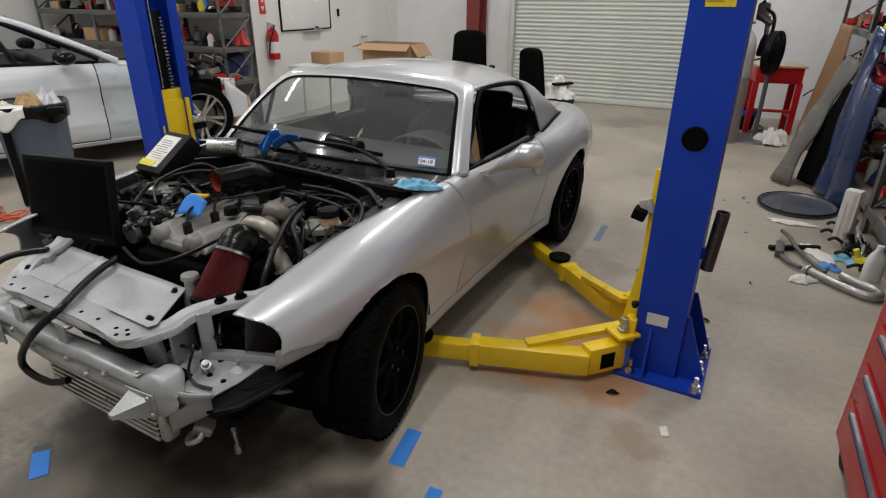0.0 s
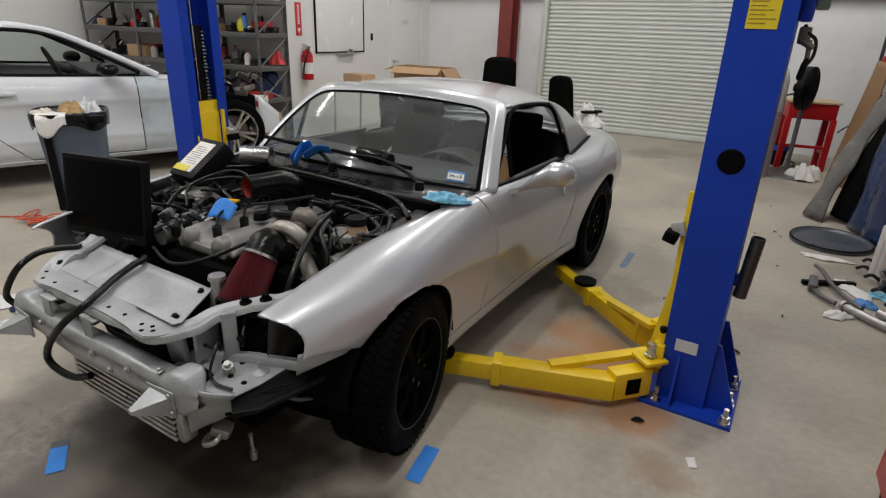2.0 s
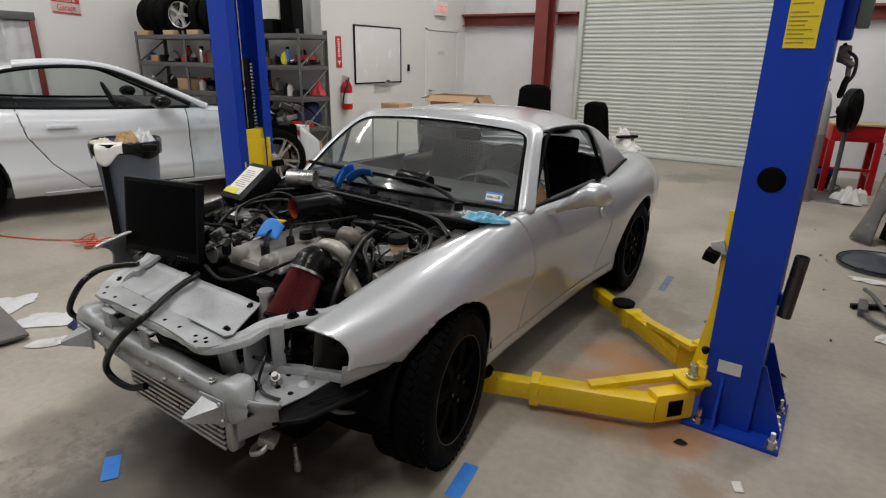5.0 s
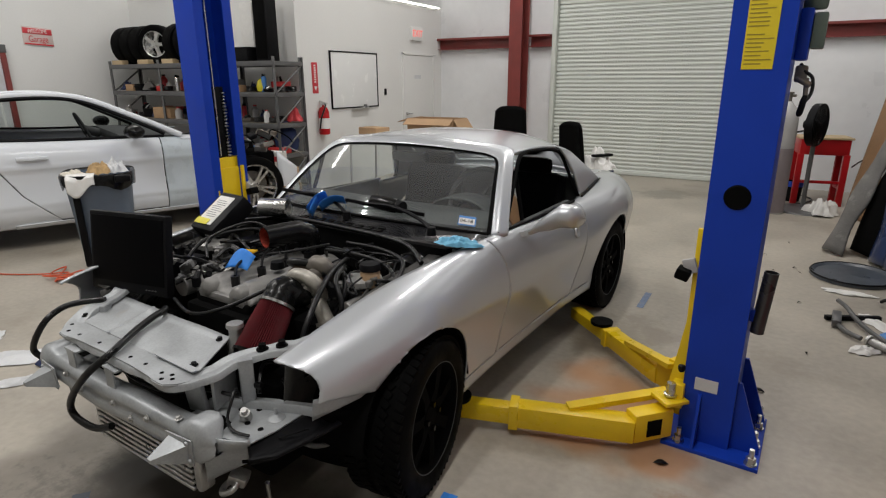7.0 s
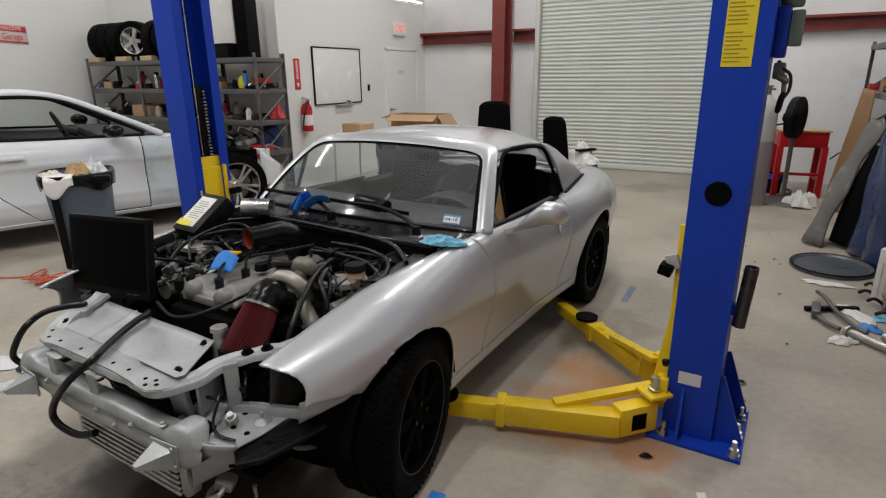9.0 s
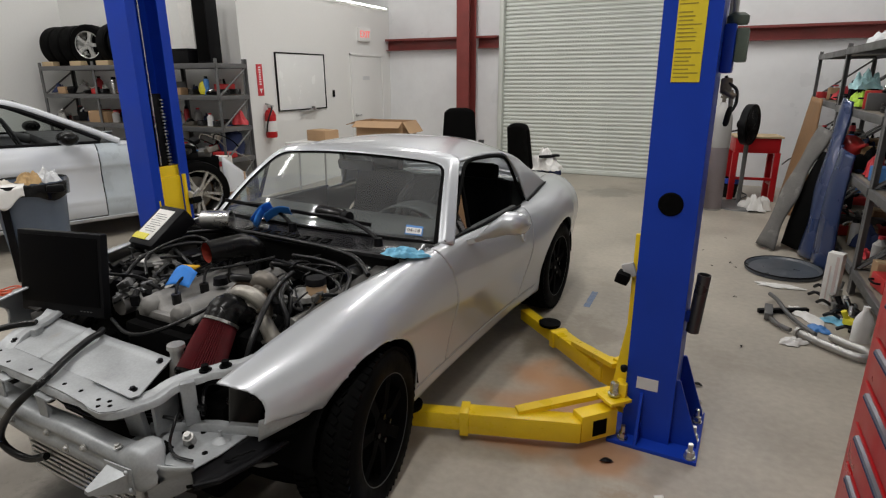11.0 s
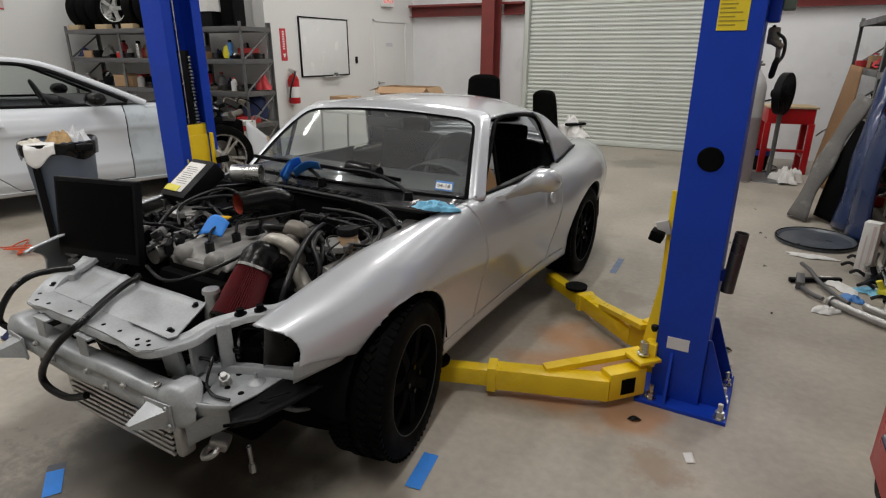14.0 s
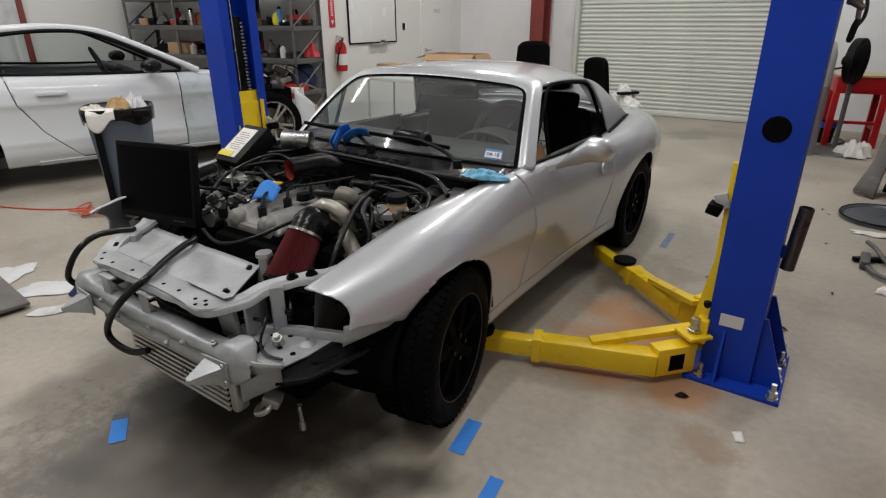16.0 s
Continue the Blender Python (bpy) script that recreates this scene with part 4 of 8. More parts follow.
g.box((-0.36, 0.22, 0.55), (0.16, 0.34, 0.16), bev=0.04)
g.box((0.30, 0.20, 0.46), (0.2, 0.4, 0.3), bev=0.05)
eng = part("engine", g, M["dark"], car, "dark oily engine block")


def cam_cover(u, v):
    x = -0.175 + 0.33 * u
    y = -0.125 + 0.55 * v
    bump = max(math.exp(-((x + 0.10) / 0.045) ** 4), math.exp(-((x - 0.08) / 0.045) ** 4))
    edge = min(1, min(v, 1 - v) / 0.08) ** 0.5 * min(1, min(u, 1 - u) / 0.08) ** 0.4
    return Vector((x, y, 0.685 + edge * (0.028 + 0.034 * bump)))


part("cam_cover", G().sheet(cam_cover, 40, 40), M["castgrey"], eng, "grey cast cam cover", 60, 0.01)
g = G()
for x in (-0.10, 0.08):
    g.lathe([(0.0, 0.028), (0.030, 0.024), (0.042, 0.006), (0.044, -0.05)], pose(x, -0.115, 0.705, 84, 0, 0), 22)
g.box((-0.01, -0.122, 0.68), (0.28, 0.03, 0.04), bev=0.012)
part("timing_cover", g, M["castgrey"], eng, "grey cast timing cover humps", 50)
part("oil_cap", G().lathe([(0, 0.03), (0.026, 0.028), (0.03, 0.0)], pose(0.08, 0.08, 0.765), 18), M["black"], eng)
g = G()
for k in range(4):
    g.cyl((-0.01, -0.06 + 0.13 * k, 0.70), (-0.01, -0.06 + 0.13 * k, 0.755), 0.018, seg=10)
    g.tube([(-0.01, -0.06 + 0.13 * k, 0.755), (-0.06, 0.02 + 0.12 * k, 0.79), (-0.12, 0.30 + 0.03 * k, 0.79), (-0.16, 0.42, 0.76)], 0.006, 6)
tagged(part("lead_loom", g, M["hose"], eng, "black ignition leads"), kind="stuff")
# intake plenum on its right side
g = G()
g.cyl((-0.33, -0.10, 0.66), (-0.33, 0.34, 0.66), 0.045, seg=16)
for k in range(4):
    g.tube([(-0.33, -0.05 + 0.12 * k, 0.66), (-0.26, -0.04 + 0.12 * k, 0.69), (-0.18, -0.04 + 0.12 * k, 0.63)], 0.024, 10)
part("intake_plenum", g, M["alu"], eng, "cast intake manifold")
# turbocharger and its filter
fa, fb = Vector((0.328, -0.262, 0.585)), Vector((0.314, -0.132, 0.728))
ax = (fb - fa).normalized()
m = Matrix.Translation(fa) @ ax.to_track_quat("Z", "Y").to_matrix().to_4x4()
ln = (fb - fa).length
ax2 = Vector((-0.10, 0.90, 0.42)).normalized()
c = Vector((0.335, -0.012, 0.760))
turbo = part("turbocharger", G().lathe([(0.035, 0.0), (0.04, 0.02), (0.032, 0.03), (0.032, 0.05), (0.05, 0.055), (0.06, 0.075), (0.058, 0.10), (0.04, 0.115), (0.0, 0.12)], Matrix.Translation(c + ax2 * 0.02) @ ax2.to_track_quat("Z", "Y").to_matrix().to_4x4(), 28), M["turbo"], car, "heat-stained cast turbocharger", 50)
g = G()
e1 = ax2.cross(Vector((0, 0, 1))).normalized()
e2 = ax2.cross(e1)
tm2 = Matrix.Translation(c) @ ax2.to_track_quat("Z", "Y").to_matrix().to_4x4()
# a snail whose outline grows round the axis, with a ribbed face and an outlet stub
prof = [(0.040, -0.034), (0.046, -0.034), (0.049, -0.022), (0.056, -0.020), (0.062, -0.028), (0.076, -0.022), (0.083, -0.004), (0.080, 0.014), (0.068, 0.026), (0.05, 0.028), (0.0, 0.03)]
g.loft([[tm2 @ Vector((math.cos(a) * q, math.sin(a) * q, z)) for a in (2 * math.pi * i / 36 for i in range(36)) for q in [rr * (1 + (0.16 * ((a + 1.2) % (2 * math.pi)) / (2 * math.pi) if rr > 0.058 else 0))]] for rr, z in prof], caps=False)
for k in range(6):
    b0 = c + (e1 * math.cos(k * 1.05) + e2 * math.sin(k * 1.05)) * 0.053 - ax2 * 0.022
    g.cyl(b0 - ax2 * 0.008, b0 + ax2 * 0.012, 0.0055, seg=6)
o0 = c + Vector((0.055, 0.0, -0.03))
g.cyl(o0, o0 + Vector((0.055, -0.012, -0.075)), 0.026, 0.03, seg=18)
g.cyl(o0 + Vector((0.053, -0.0115, -0.072)), o0 + Vector((0.059, -0.013, -0.083)), 0.040, seg=18)
part("hot_side_elbow", G().tube([(0.20, 0.02, 0.70), (0.205, 0.04, 0.765), (0.25, 0.06, 0.80), (0.31, 0.055, 0.795), (0.365, 0.03, 0.755), (0.385, 0.01, 0.69)], 0.022, 14, 5), mat("rusty_brown_casting", (0.13, 0.09, 0.065), 0.6, metal=0.4, var=0.3, scale=18, bump=0.25), turbo, "brown heat-stained elbow", 60)
part("compressor_scroll", g, M["scroll"], turbo, "snail-shaped compressor housing", 60)
g = G()
n = 56
rings = []
for zz, r in ((0.0, 0.072), (0.012, 0.076), (ln * 0.5, 0.070), (ln - 0.02, 0.063), (ln, 0.061)):
    rings.append([m @ Vector(((r - (0.007 if i % 2 else 0)) * math.cos(2 * math.pi * i / (2 * n)), (r - (0.007 if i % 2 else 0)) * math.sin(2 * math.pi * i / (2 * n)), zz)) for i in range(2 * n)])
filt = part("air_filter", G().loft(rings), M["filtred"], car, "dark red pleated cone air filter", 20)
part("filter_end_cap", G().lathe([(0, -0.012), (0.07, -0.012), (0.079, 0.0), (0.079, 0.010), (0.073, 0.012)], m, 32), M["gloss"], filt, "black filter end cap")
part("filter_band", G().lathe([(0.062, ln - 0.004), (0.0655, ln - 0.004), (0.0655, ln + 0.006), (0.06, ln + 0.007)], m, 40), M["steel"], filt, "steel clamp band")
part("filter_neck", G().tube([fb - ax * 0.002, fb + ax * 0.022, fb + ax * 0.045 + ax2 * 0.012, c - ax2 * 0.045, c - ax2 * 0.028], [0.063, 0.062, 0.060, 0.057, 0.052, 0.048, 0.046], 24, 6), M["gloss"], filt, "gloss black rubber neck", 60)
# intake pipe with open red mouth
ta, tb = Vector((-0.105, 0.175, 0.842)), Vector((-0.070, 0.325, 0.842))
tm = Matrix.Translation(ta) @ (tb - ta).normalized().to_track_quat("Z", "Y").to_matrix().to_4x4()
tl = (tb - ta).length
pipe = part("boost_pipe", G().lathe([(0.045, 0.0), (0.050, 0.0), (0.050, tl), (0.048, tl + 0.03), (0.03, tl + 0.055)], tm, 28), M["gloss"], car, "black silicone boost elbow", 40)
part("pipe_lining", G().lathe([(0.0445, 0.001), (0.0445, tl), (0.0, tl)], tm, 28), M["redsil"], pipe, "red inner lining")
part("pipe_leg", G().tube([tb, tb + Vector((0.02, 0.06, -0.03)), tb + Vector((0.0, 0.07, -0.12)), tb + Vector((-0.02, 0.05, -0.25))], 0.05, 14), M["gloss"], pipe)
part("dipstick_loop", G().box((-0.15, 0.12, 0.785), (0.085, 0.03, 0.022), (0, 0, 20), 0.008), M["yellowcap"], car, "orange dipstick handle")
# fluid bottles
res = part("fluid_reservoir", G().lathe([(0.0, 0.0), (0.036, 0.0), (0.038, 0.01), (0.038, 0.085), (0.034, 0.092), (0.03, 0.1)], pose(0.50, 0.165, 0.715), 24), M["fluid"], car, "amber brake fluid bottle")
part("reservoir_cap", G().lathe([(0.0, 0.028), (0.037, 0.026), (0.04, 0.02), (0.04, 0.0), (0.03, 0.0)], pose(0.50, 0.165, 0.81), 24), M["black"], res, "black screw cap")
part("master_cylinder", G().cyl((0.50, 0.02, 0.70), (0.50, 0.40, 0.70), 0.024).box((0.50, 0.16, 0.705), (0.07, 0.1, 0.03), bev=0.01), M["alu"], res, "cast master cylinder")
part("brake_booster", G().lathe([(0.0, 0.0), (0.08, 0.0), (0.105, 0.03), (0.11, 0.06), (0.10, 0.09), (0.0, 0.1)], pose(0.50, 0.39, 0.70, -90, 0, 0), 28), M["gloss"], car, "black brake booster")
part("coolant_neck", G().lathe([(0.0, 0.045), (0.028, 0.044), (0.03, 0.03), (0.022, 0.028), (0.022, 0.0), (0.03, -0.03), (0.035, -0.10)], pose(0.262, -0.278, 0.655), 20), M["alu"], car, "aluminium coolant filler with cap")
# hoses and wiring
hoses = [
    ([(0.30, 0.26, 0.79), (0.34, 0.20, 0.81), (0.39, 0.08, 0.81), (0.45, -0.05, 0.78), (0.50, -0.17, 0.71), (0.48, -0.2, 0.60)], 0.013),
    ([(0.42, 0.10, 0.82), (0.46, 0.02, 0.80), (0.52, -0.02, 0.72), (0.5, -0.08, 0.6)], 0.012),
    ([(0.36, 0.05, 0.80), (0.40, 0.12, 0.79), (0.44, 0.08, 0.72), (0.42, 0.0, 0.62)], 0.015),
    ([(0.15, 0.12, 0.78), (0.22, 0.03, 0.83), (0.33, 0.08, 0.82), (0.38, 0.17, 0.74)], 0.019),
    ([(-0.22, -0.2, 0.66), (-0.05, -0.24, 0.65), (0.12, -0.2, 0.70), (0.26, 0.0, 0.78), (0.30, 0.2, 0.78)], 0.009),
    ([(-0.62, 0.42, 0.80), (-0.3, 0.48, 0.845), (0.1, 0.47, 0.85), (0.45, 0.44, 0.84), (0.6, 0.36, 0.80)], 0.013),
    ([(0.15, 0.42, 0.80), (0.35, 0.40, 0.81), (0.52, 0.34, 0.80), (0.6, 0.2, 0.77)], 0.011),
    ([(0.05, 0.40, 0.77), (0.25, 0.34, 0.79), (0.45, 0.30, 0.79), (0.57, 0.22, 0.76), (0.58, 0.08, 0.72)], 0.010),
    ([(0.1, 0.44, 0.74), (0.3, 0.44, 0.77), (0.5, 0.43, 0.77)], 0.008),
    ([(-0.40, -0.02, 0.74), (-0.44, 0.12, 0.80), (-0.36, 0.30, 0.82), (-0.2, 0.36, 0.80)], 0.011),
    ([(-0.30, 0.02, 0.76), (-0.38, 0.1, 0.82), (-0.30, 0.26, 0.87), (-0.22, 0.32, 0.82)], 0.008),
    ([(-0.2, 0.02, 0.77), (0.0, 0.2, 0.79), (0.1, 0.36, 0.80)], 0.008),
]
for pts, r in hoses:
    part("hose", G().tube(pts, r * 0.8, 10), M["hose"], car, "black rubber hose", 60)
rnd = random.Random(5)
for k in range(56):
    x, y = rnd.uniform(-0.54, -0.16), rnd.uniform(-0.16, 0.40)
    if k > 36:
        x, y = rnd.uniform(0.1, 0.56), rnd.uniform(0.10, 0.46)
    z = rnd.uniform(0.69, 0.79)
    pts = [(x, y, z)]
    for j in range(4):
        pts.append((pts[-1][0] + rnd.uniform(-0.09, 0.09), pts[-1][1] + rnd.uniform(-0.08, 0.09), min(max(pts[-1][2] + rnd.uniform(-0.05, 0.05), 0.62), 0.80)))
    part("wire", G().tube(pts, rnd.choice((0.004, 0.006, 0.008)), 6, 5), M["hose"], car, "black wiring", 60)
for k in range(66):
    x, y = rnd.uniform(-0.54, -0.19), rnd.uniform(-0.12, 0.36)
    if k > 44:
        x, y = rnd.uniform(0.14, 0.57), rnd.uniform(0.0, 0.44)
    z = rnd.uniform(0.66, 0.775)
    g = G()
    q = (rnd.uniform(-30, 30), rnd.uniform(-30, 30), rnd.uniform(0, 180))
    if k % 3:
        g.box((x, y, z), (rnd.uniform(0.025, 0.06), rnd.uniform(0.02, 0.035), rnd.uniform(0.018, 0.03)), q, 0.004)
        g.box((x, y, z + 0.012), (0.02, 0.045, 0.012), q, 0.003)
    else:
        g.cyl((x, y, z), (x + rnd.uniform(-0.04, 0.04), y + rnd.uniform(-0.04, 0.04), z + 0.02), 0.014, 0.012, 10)
        g.cyl((x, y, z - 0.03), (x, y, z + 0.01), 0.018, seg=6)
    part("connector", g, M[("black", "castgrey", "rackgrey")[k % 3]], car, ("black plug", "cast fitting", "steel fitting")[k % 3])
g = G()
g.box((-0.42, 0.36, 0.70), (0.16, 0.12, 0.1), bev=0.015)
part("relay_box", G().box((-0.44, 0.02, 0.68), (0.1, 0.14, 0.12), (0, 0, 10), 0.02), M["black"], car, "black relay box")
part("fuse_box", g, M["black"], car, "black fuse box")

# ---- stripped nose ----
# radiator top shroud


def shroud(u, v):
    a = Vector((-0.475 + 0.79 * u, -0.470 - 0.015 * u))
    b = Vector((-0.485 + 0.725 * u, -0.268 - 0.014 * u))
    p = a.lerp(b, v)
    ridge = 0.007 * math.exp(-((u - 0.33) / 0.012) ** 2) + 0.004 * math.exp(-((v - 0.9) / 0.05) ** 2)
    return Vector((p.x, p.y, 0.613 + 0.028 * v + ridge + 0.004 * noise.noise((p.x * 5, p.y * 7, 2)) - (0.012 if v < 0.02 else 0)))


shr = part("radiator_shroud", G().sheet(shroud, 60, 24), M["bare"], car, "dusty dented silver sheet over the radiator", 40, 0.003)
g = G()
for x, y, z in ((0.27, -0.45, 0.618), (0.215, -0.31, 0.637), (-0.44, -0.44, 0.62)):
    part("shroud_bolt", G().lathe([(0, 0.012), (0.008, 0.011), (0.009, 0.004), (0.014, 0.003), (0.014, 0.0)], pose(x, y, z), 10), M["black"], shr, "black bolt")
g = G()
g.prism([(0.10, -0.486), (0.315, -0.493), (0.33, -0.472), (0.247, -0.283), (0.238, -0.287), (0.308, -0.47), (0.10, -0.468)], 0.004, pose(0, 0.0, 0.690, 8.2, 0, 0))
part("shroud_lip", g, M["bare"], shr)
part("radiator", G().box((-0.08, -0.36, 0.46), (0.62, 0.05, 0.33), (12, 0, 0), 0.008), M["dark"], car, "black radiator core")


def flange(pts, w, h, z0):
    """A pressed-steel rail that follows pts, w wide and h deep."""
    g = G()
    rings = []
    p = [Vector(v) for v in pts]
    for i, v in enumerate(p):
        d = (p[min(i + 1, len(p) - 1)] - p[max(i - 1, 0)])
        d.z = 0
        d.normalize()
        nrm = Vector((-d.y, d.x, 0))
        wa = w / 2 * (1 + 0.28 * noise.noise((v.x * 16, v.y * 16, 3.0)))
        wb = w / 2 * (1 + 0.22 * noise.noise((v.x * 13, v.y * 13, 8.0)))
        dz = 0.004 * noise.noise((v.x * 20, v.y * 20, 5.0))
        rings.append([v + nrm * a + Vector((0, 0, b + dz)) for a, b in ((-wa - 0.003, -h), (-wa, -0.005), (-wa + 0.005, 0), (-wa * 0.35, 0.0), (-wa * 0.25, -0.0018), (wb * 0.3, -0.0018), (wb * 0.4, 0), (wb - 0.005, 0), (wb, -0.005), (wb + 0.002, -h * 0.7))])
    g.loft(rings)
    return g


def dense(pts, n=8):
    out, p = [], [Vector(v) for v in pts]
    for i in range(len(p) - 1):
        p0, p1, p2, p3 = p[max(i - 1, 0)], p[i], p[i + 1], p[min(i + 2, len(p) - 1)]
        for s in range(n):
            t = s / n
            out.append(0.5 * ((2 * p1) + (p2 - p0) * t + (2 * p0 - 5 * p1 + 4 * p2 - p3) * t * t + (3 * p1 - p0 - 3 * p2 + p3) * t ** 3))
    return out + [p[-1]]


sup = part("radiator_support", flange(dense([(-0.57, -0.20, 0.69), (-0.49, -0.265, 0.668), (-0.47, -0.40, 0.64), (-0.43, -0.48, 0.615), (-0.34, -0.515, 0.608), (-0.1, -0.518, 0.606), (0.15, -0.522, 0.606), (0.275, -0.528, 0.608), (0.345, -0.475, 0.616), (0.37, -0.38, 0.636), (0.42, -0.31, 0.652), (0.49, -0.262, 0.668), (0.57, -0.20, 0.69)], 12), 0.078, 0.020, 0), M["bare"], car, "silver pressed-steel radiator support", 40)
plate = [(-0.50, -0.31), (-0.485, -0.42), (-0.44, -0.515), (-0.39, -0.560), (-0.34, -0.566), (-0.29, -0.552), (-0.1, -0.552), (0.08, -0.555), (0.19, -0.560), (0.24, -0.574), (0.29, -0.574), (0.325, -0.548), (0.352, -0.50), (0.37, -0.44), (0.34, -0.425), (0.30, -0.468), (0.0, -0.462), (-0.43, -0.452), (-0.455, -0.32)]
bm = G().prism(plate, 0.011, pose(0, 0, 0.6015)).bm
bmesh.ops.bevel(bm, geom=[e for e in bm.edges if all(v.co.z > 0.61 for v in e.verts)], offset=0.003, segments=2, affect="EDGES")
part("support_plate", bm, M["bare"], sup, "flat silver front plate with punched holes", 30)
g = G()
# dark discs laid on the uncut plate stand for shaded holes
for x, y, z in ((-0.42, -0.50, 0.6125), (-0.37, -0.535, 0.6125), (-0.3, -0.53, 0.6125), (-0.17, -0.525, 0.6125), (-0.06, -0.52, 0.6125), (0.03, -0.525, 0.6125), (0.12, -0.525, 0.6125), (0.22, -0.53, 0.6125), (0.255, -0.553, 0.6125), (0.285, -0.535, 0.6125), (0.26, -0.52, 0.6125)):
    part("punched_hole", G().lathe([(0, 0.0012), (0.007, 0.0012), (0.0075, -0.004)], pose(x, y, z), 10), M["dark"], sup, "dark disc for the shade in a punched hole")
g = G()
for x, y, z in ((0.43, -0.303, 0.654), (0.485, -0.268, 0.667)):
    g.cyl((x, y, z), (x, y, z + 0.022), 0.014, 0.012, 10)
    g.cyl((x, y, z), (x, y, z + 0.006), 0.02, seg=12)
    part("rubber_stop", g, M["rubber"], sup, "black rubber bump stop")
    g = G()
# uprights and lower rails round the headlamp opening
for side in (1, -1):
    g = G()
    g.box((side * 0.30, -0.475, 0.535), (0.075, 0.02, 0.13), (8, 0, side * 10), 0.006)
    g.box((side * 0.425, -0.37, 0.575), (0.028, 0.045, 0.15), (0, 0, -side * 30), 0.008)
    g.box((side * 0.36, -0.41, 0.555), (0.012, 0.12, 0.12), (0, 0, side * 20), 0.004)
    part("headlamp_bracket", g, M["bare"], car, "silver headlamp upright")
    part("headlamp_shelf", flange(dense([(side * 0.31, -0.44, 0.50), (side * 0.41, -0.375, 0.505), (side * 0.53, -0.325, 0.507), (side * 0.645, -0.285, 0.508)]), 0.032, 0.03, 0), M["bare"], car, "silver headlamp shelf rail", 40)
    g = G()
    tray = [(0.30, -0.505), (0.44, -0.545), (0.59, -0.506), (0.605, -0.42), (0.605, -0.304), (0.62, -0.26), (0.47, -0.295), (0.34, -0.36), (0.30, -0.43)]
    g.prism([(side * x, y) for x, y in (tray if side > 0 else tray[::-1])], 0.004, pose(0, 0, 0.476))
    part("headlamp_tray", g, M["bare"], car, "silver pressed headlamp tray")
    g = G()
    g.box((side * 0.43, -0.20, 0.50), (0.12, 0.22, 0.07), bev=0.03)
    part("frame_rail", g, M["dark"], car, "dark front frame rail")
    g = G()
    for k in range(7):
        x0 = side * rnd.uniform(0.46, 0.58)
        y0 = rnd.uniform(-0.36, -0.12)
        g.tube([(x0, y0, 0.53), (x0 - side * 0.04, y0 + 0.06, 0.60), (x0 + side * 0.03, y0 + 0.12, 0.58), (x0 - side * 0.02, y0 + 0.18, 0.54)], 0.007, 6, 4)
        g.box((x0, y0, 0.56), (0.026, 0.02, 0.018), (rnd.uniform(0, 40), 0, rnd.uniform(0, 90)), 0.005)
    part("headlamp_wiring", g, M["hose"], car, "black wiring in the headlamp opening", 50)
part("harness_clip", G().tube([(0.42, -0.40, 0.53), (0.43, -0.42, 0.565), (0.45, -0.45, 0.55), (0.46, -0.48, 0.505), (0.51, -0.50, 0.492), (0.57, -0.49, 0.490)], 0.005, 6), M["hose"], car, "thin black headlamp lead")
part("bulb_socket", G().cyl((0.475, -0.425, 0.482), (0.485, -0.435, 0.510), 0.02, 0.016).cyl((0.485, -0.435, 0.51), (0.488, -0.44, 0.524), 0.01), M["alu"], car, "loose lamp socket")
part("nose_lead", G().tube([(-0.15, -0.52, 0.56), (0.05, -0.525, 0.53), (0.2, -0.505, 0.525), (0.33, -0.45, 0.545), (0.43, -0.41, 0.535)], 0.006, 6), M["hose"], car, "black lead across the nose", 60)
# crash beam with horns


def beam(u, v):
    x = -0.515 + 1.03 * u
    far = 1.09 if x < 0 else 0.97
    bow = 0.03 * (x / 0.6) ** 2
    a = v * 2 * math.pi
    swell = 1 + 0.34 * math.exp(-((abs(x) - 0.445) / 0.05) ** 4) - 0.55 * max(0, (abs(x) - 0.475) / 0.04) ** 2
    cy, cz = math.cos(a), math.sin(a)
    ry, rz = 0.034 * swell, 0.050 * swell
    k = (abs(cy) ** 6 + abs(cz) ** 6) ** (1 / 6)
    py, pz = ry * cy / k, rz * cz / k
    # a pressed groove along the face, and a top that leans back
    py += 0.012 * math.exp(-((pz - 0.004) / 0.012) ** 2) * (cy < 0) * (1 - math.exp(-((abs(x) - 0.43) / 0.09) ** 4))
    return Vector((x * far, -0.568 + bow + py + 0.35 * max(pz - 0.02, 0), 0.462 + 0.02 * (swell - 1) + 0.004 * math.sin(x * 14) + pz))


bmp = part("bumper_beam", G().sheet(beam, 72, 36), M["bare"], car, "scuffed silver crash beam", 50)
g = G()
for side in (1, -1):
    g.loft([[Vector((side * (0.402 + a * k) - 0.03 * (1 - k) - 0.02, -0.602 - 0.10 * (1 - k), 0.445 - 0.01 * (1 - k) + b * k)) for a, b in ((-0.055, -0.035), (0.045, -0.04), (0.05, 0.025), (-0.035, 0.035))] for k in (1.0, 0.6, 0.3, 0.2)])
    g.box((side * 0.41 - 0.02, -0.602, 0.445), (0.115, 0.005, 0.088), (0, 0, side * 4), 0.002)
    for q, (hx, hz) in enumerate(((-0.03, 0.02), (0.03, 0.028), (0.035, -0.02))):
        g.lathe([(0, 0.007), (0.006, 0.006), (0.008, 0)], pose(side * 0.41 + hx * 1.4 - 0.02, -0.604, 0.445 + hz * 1.2, 90, 0, 0), 8)
    part("tow_hook", g, M["bare"], bmp, "pointed silver bracket", 30)
    g = G()
g = G()
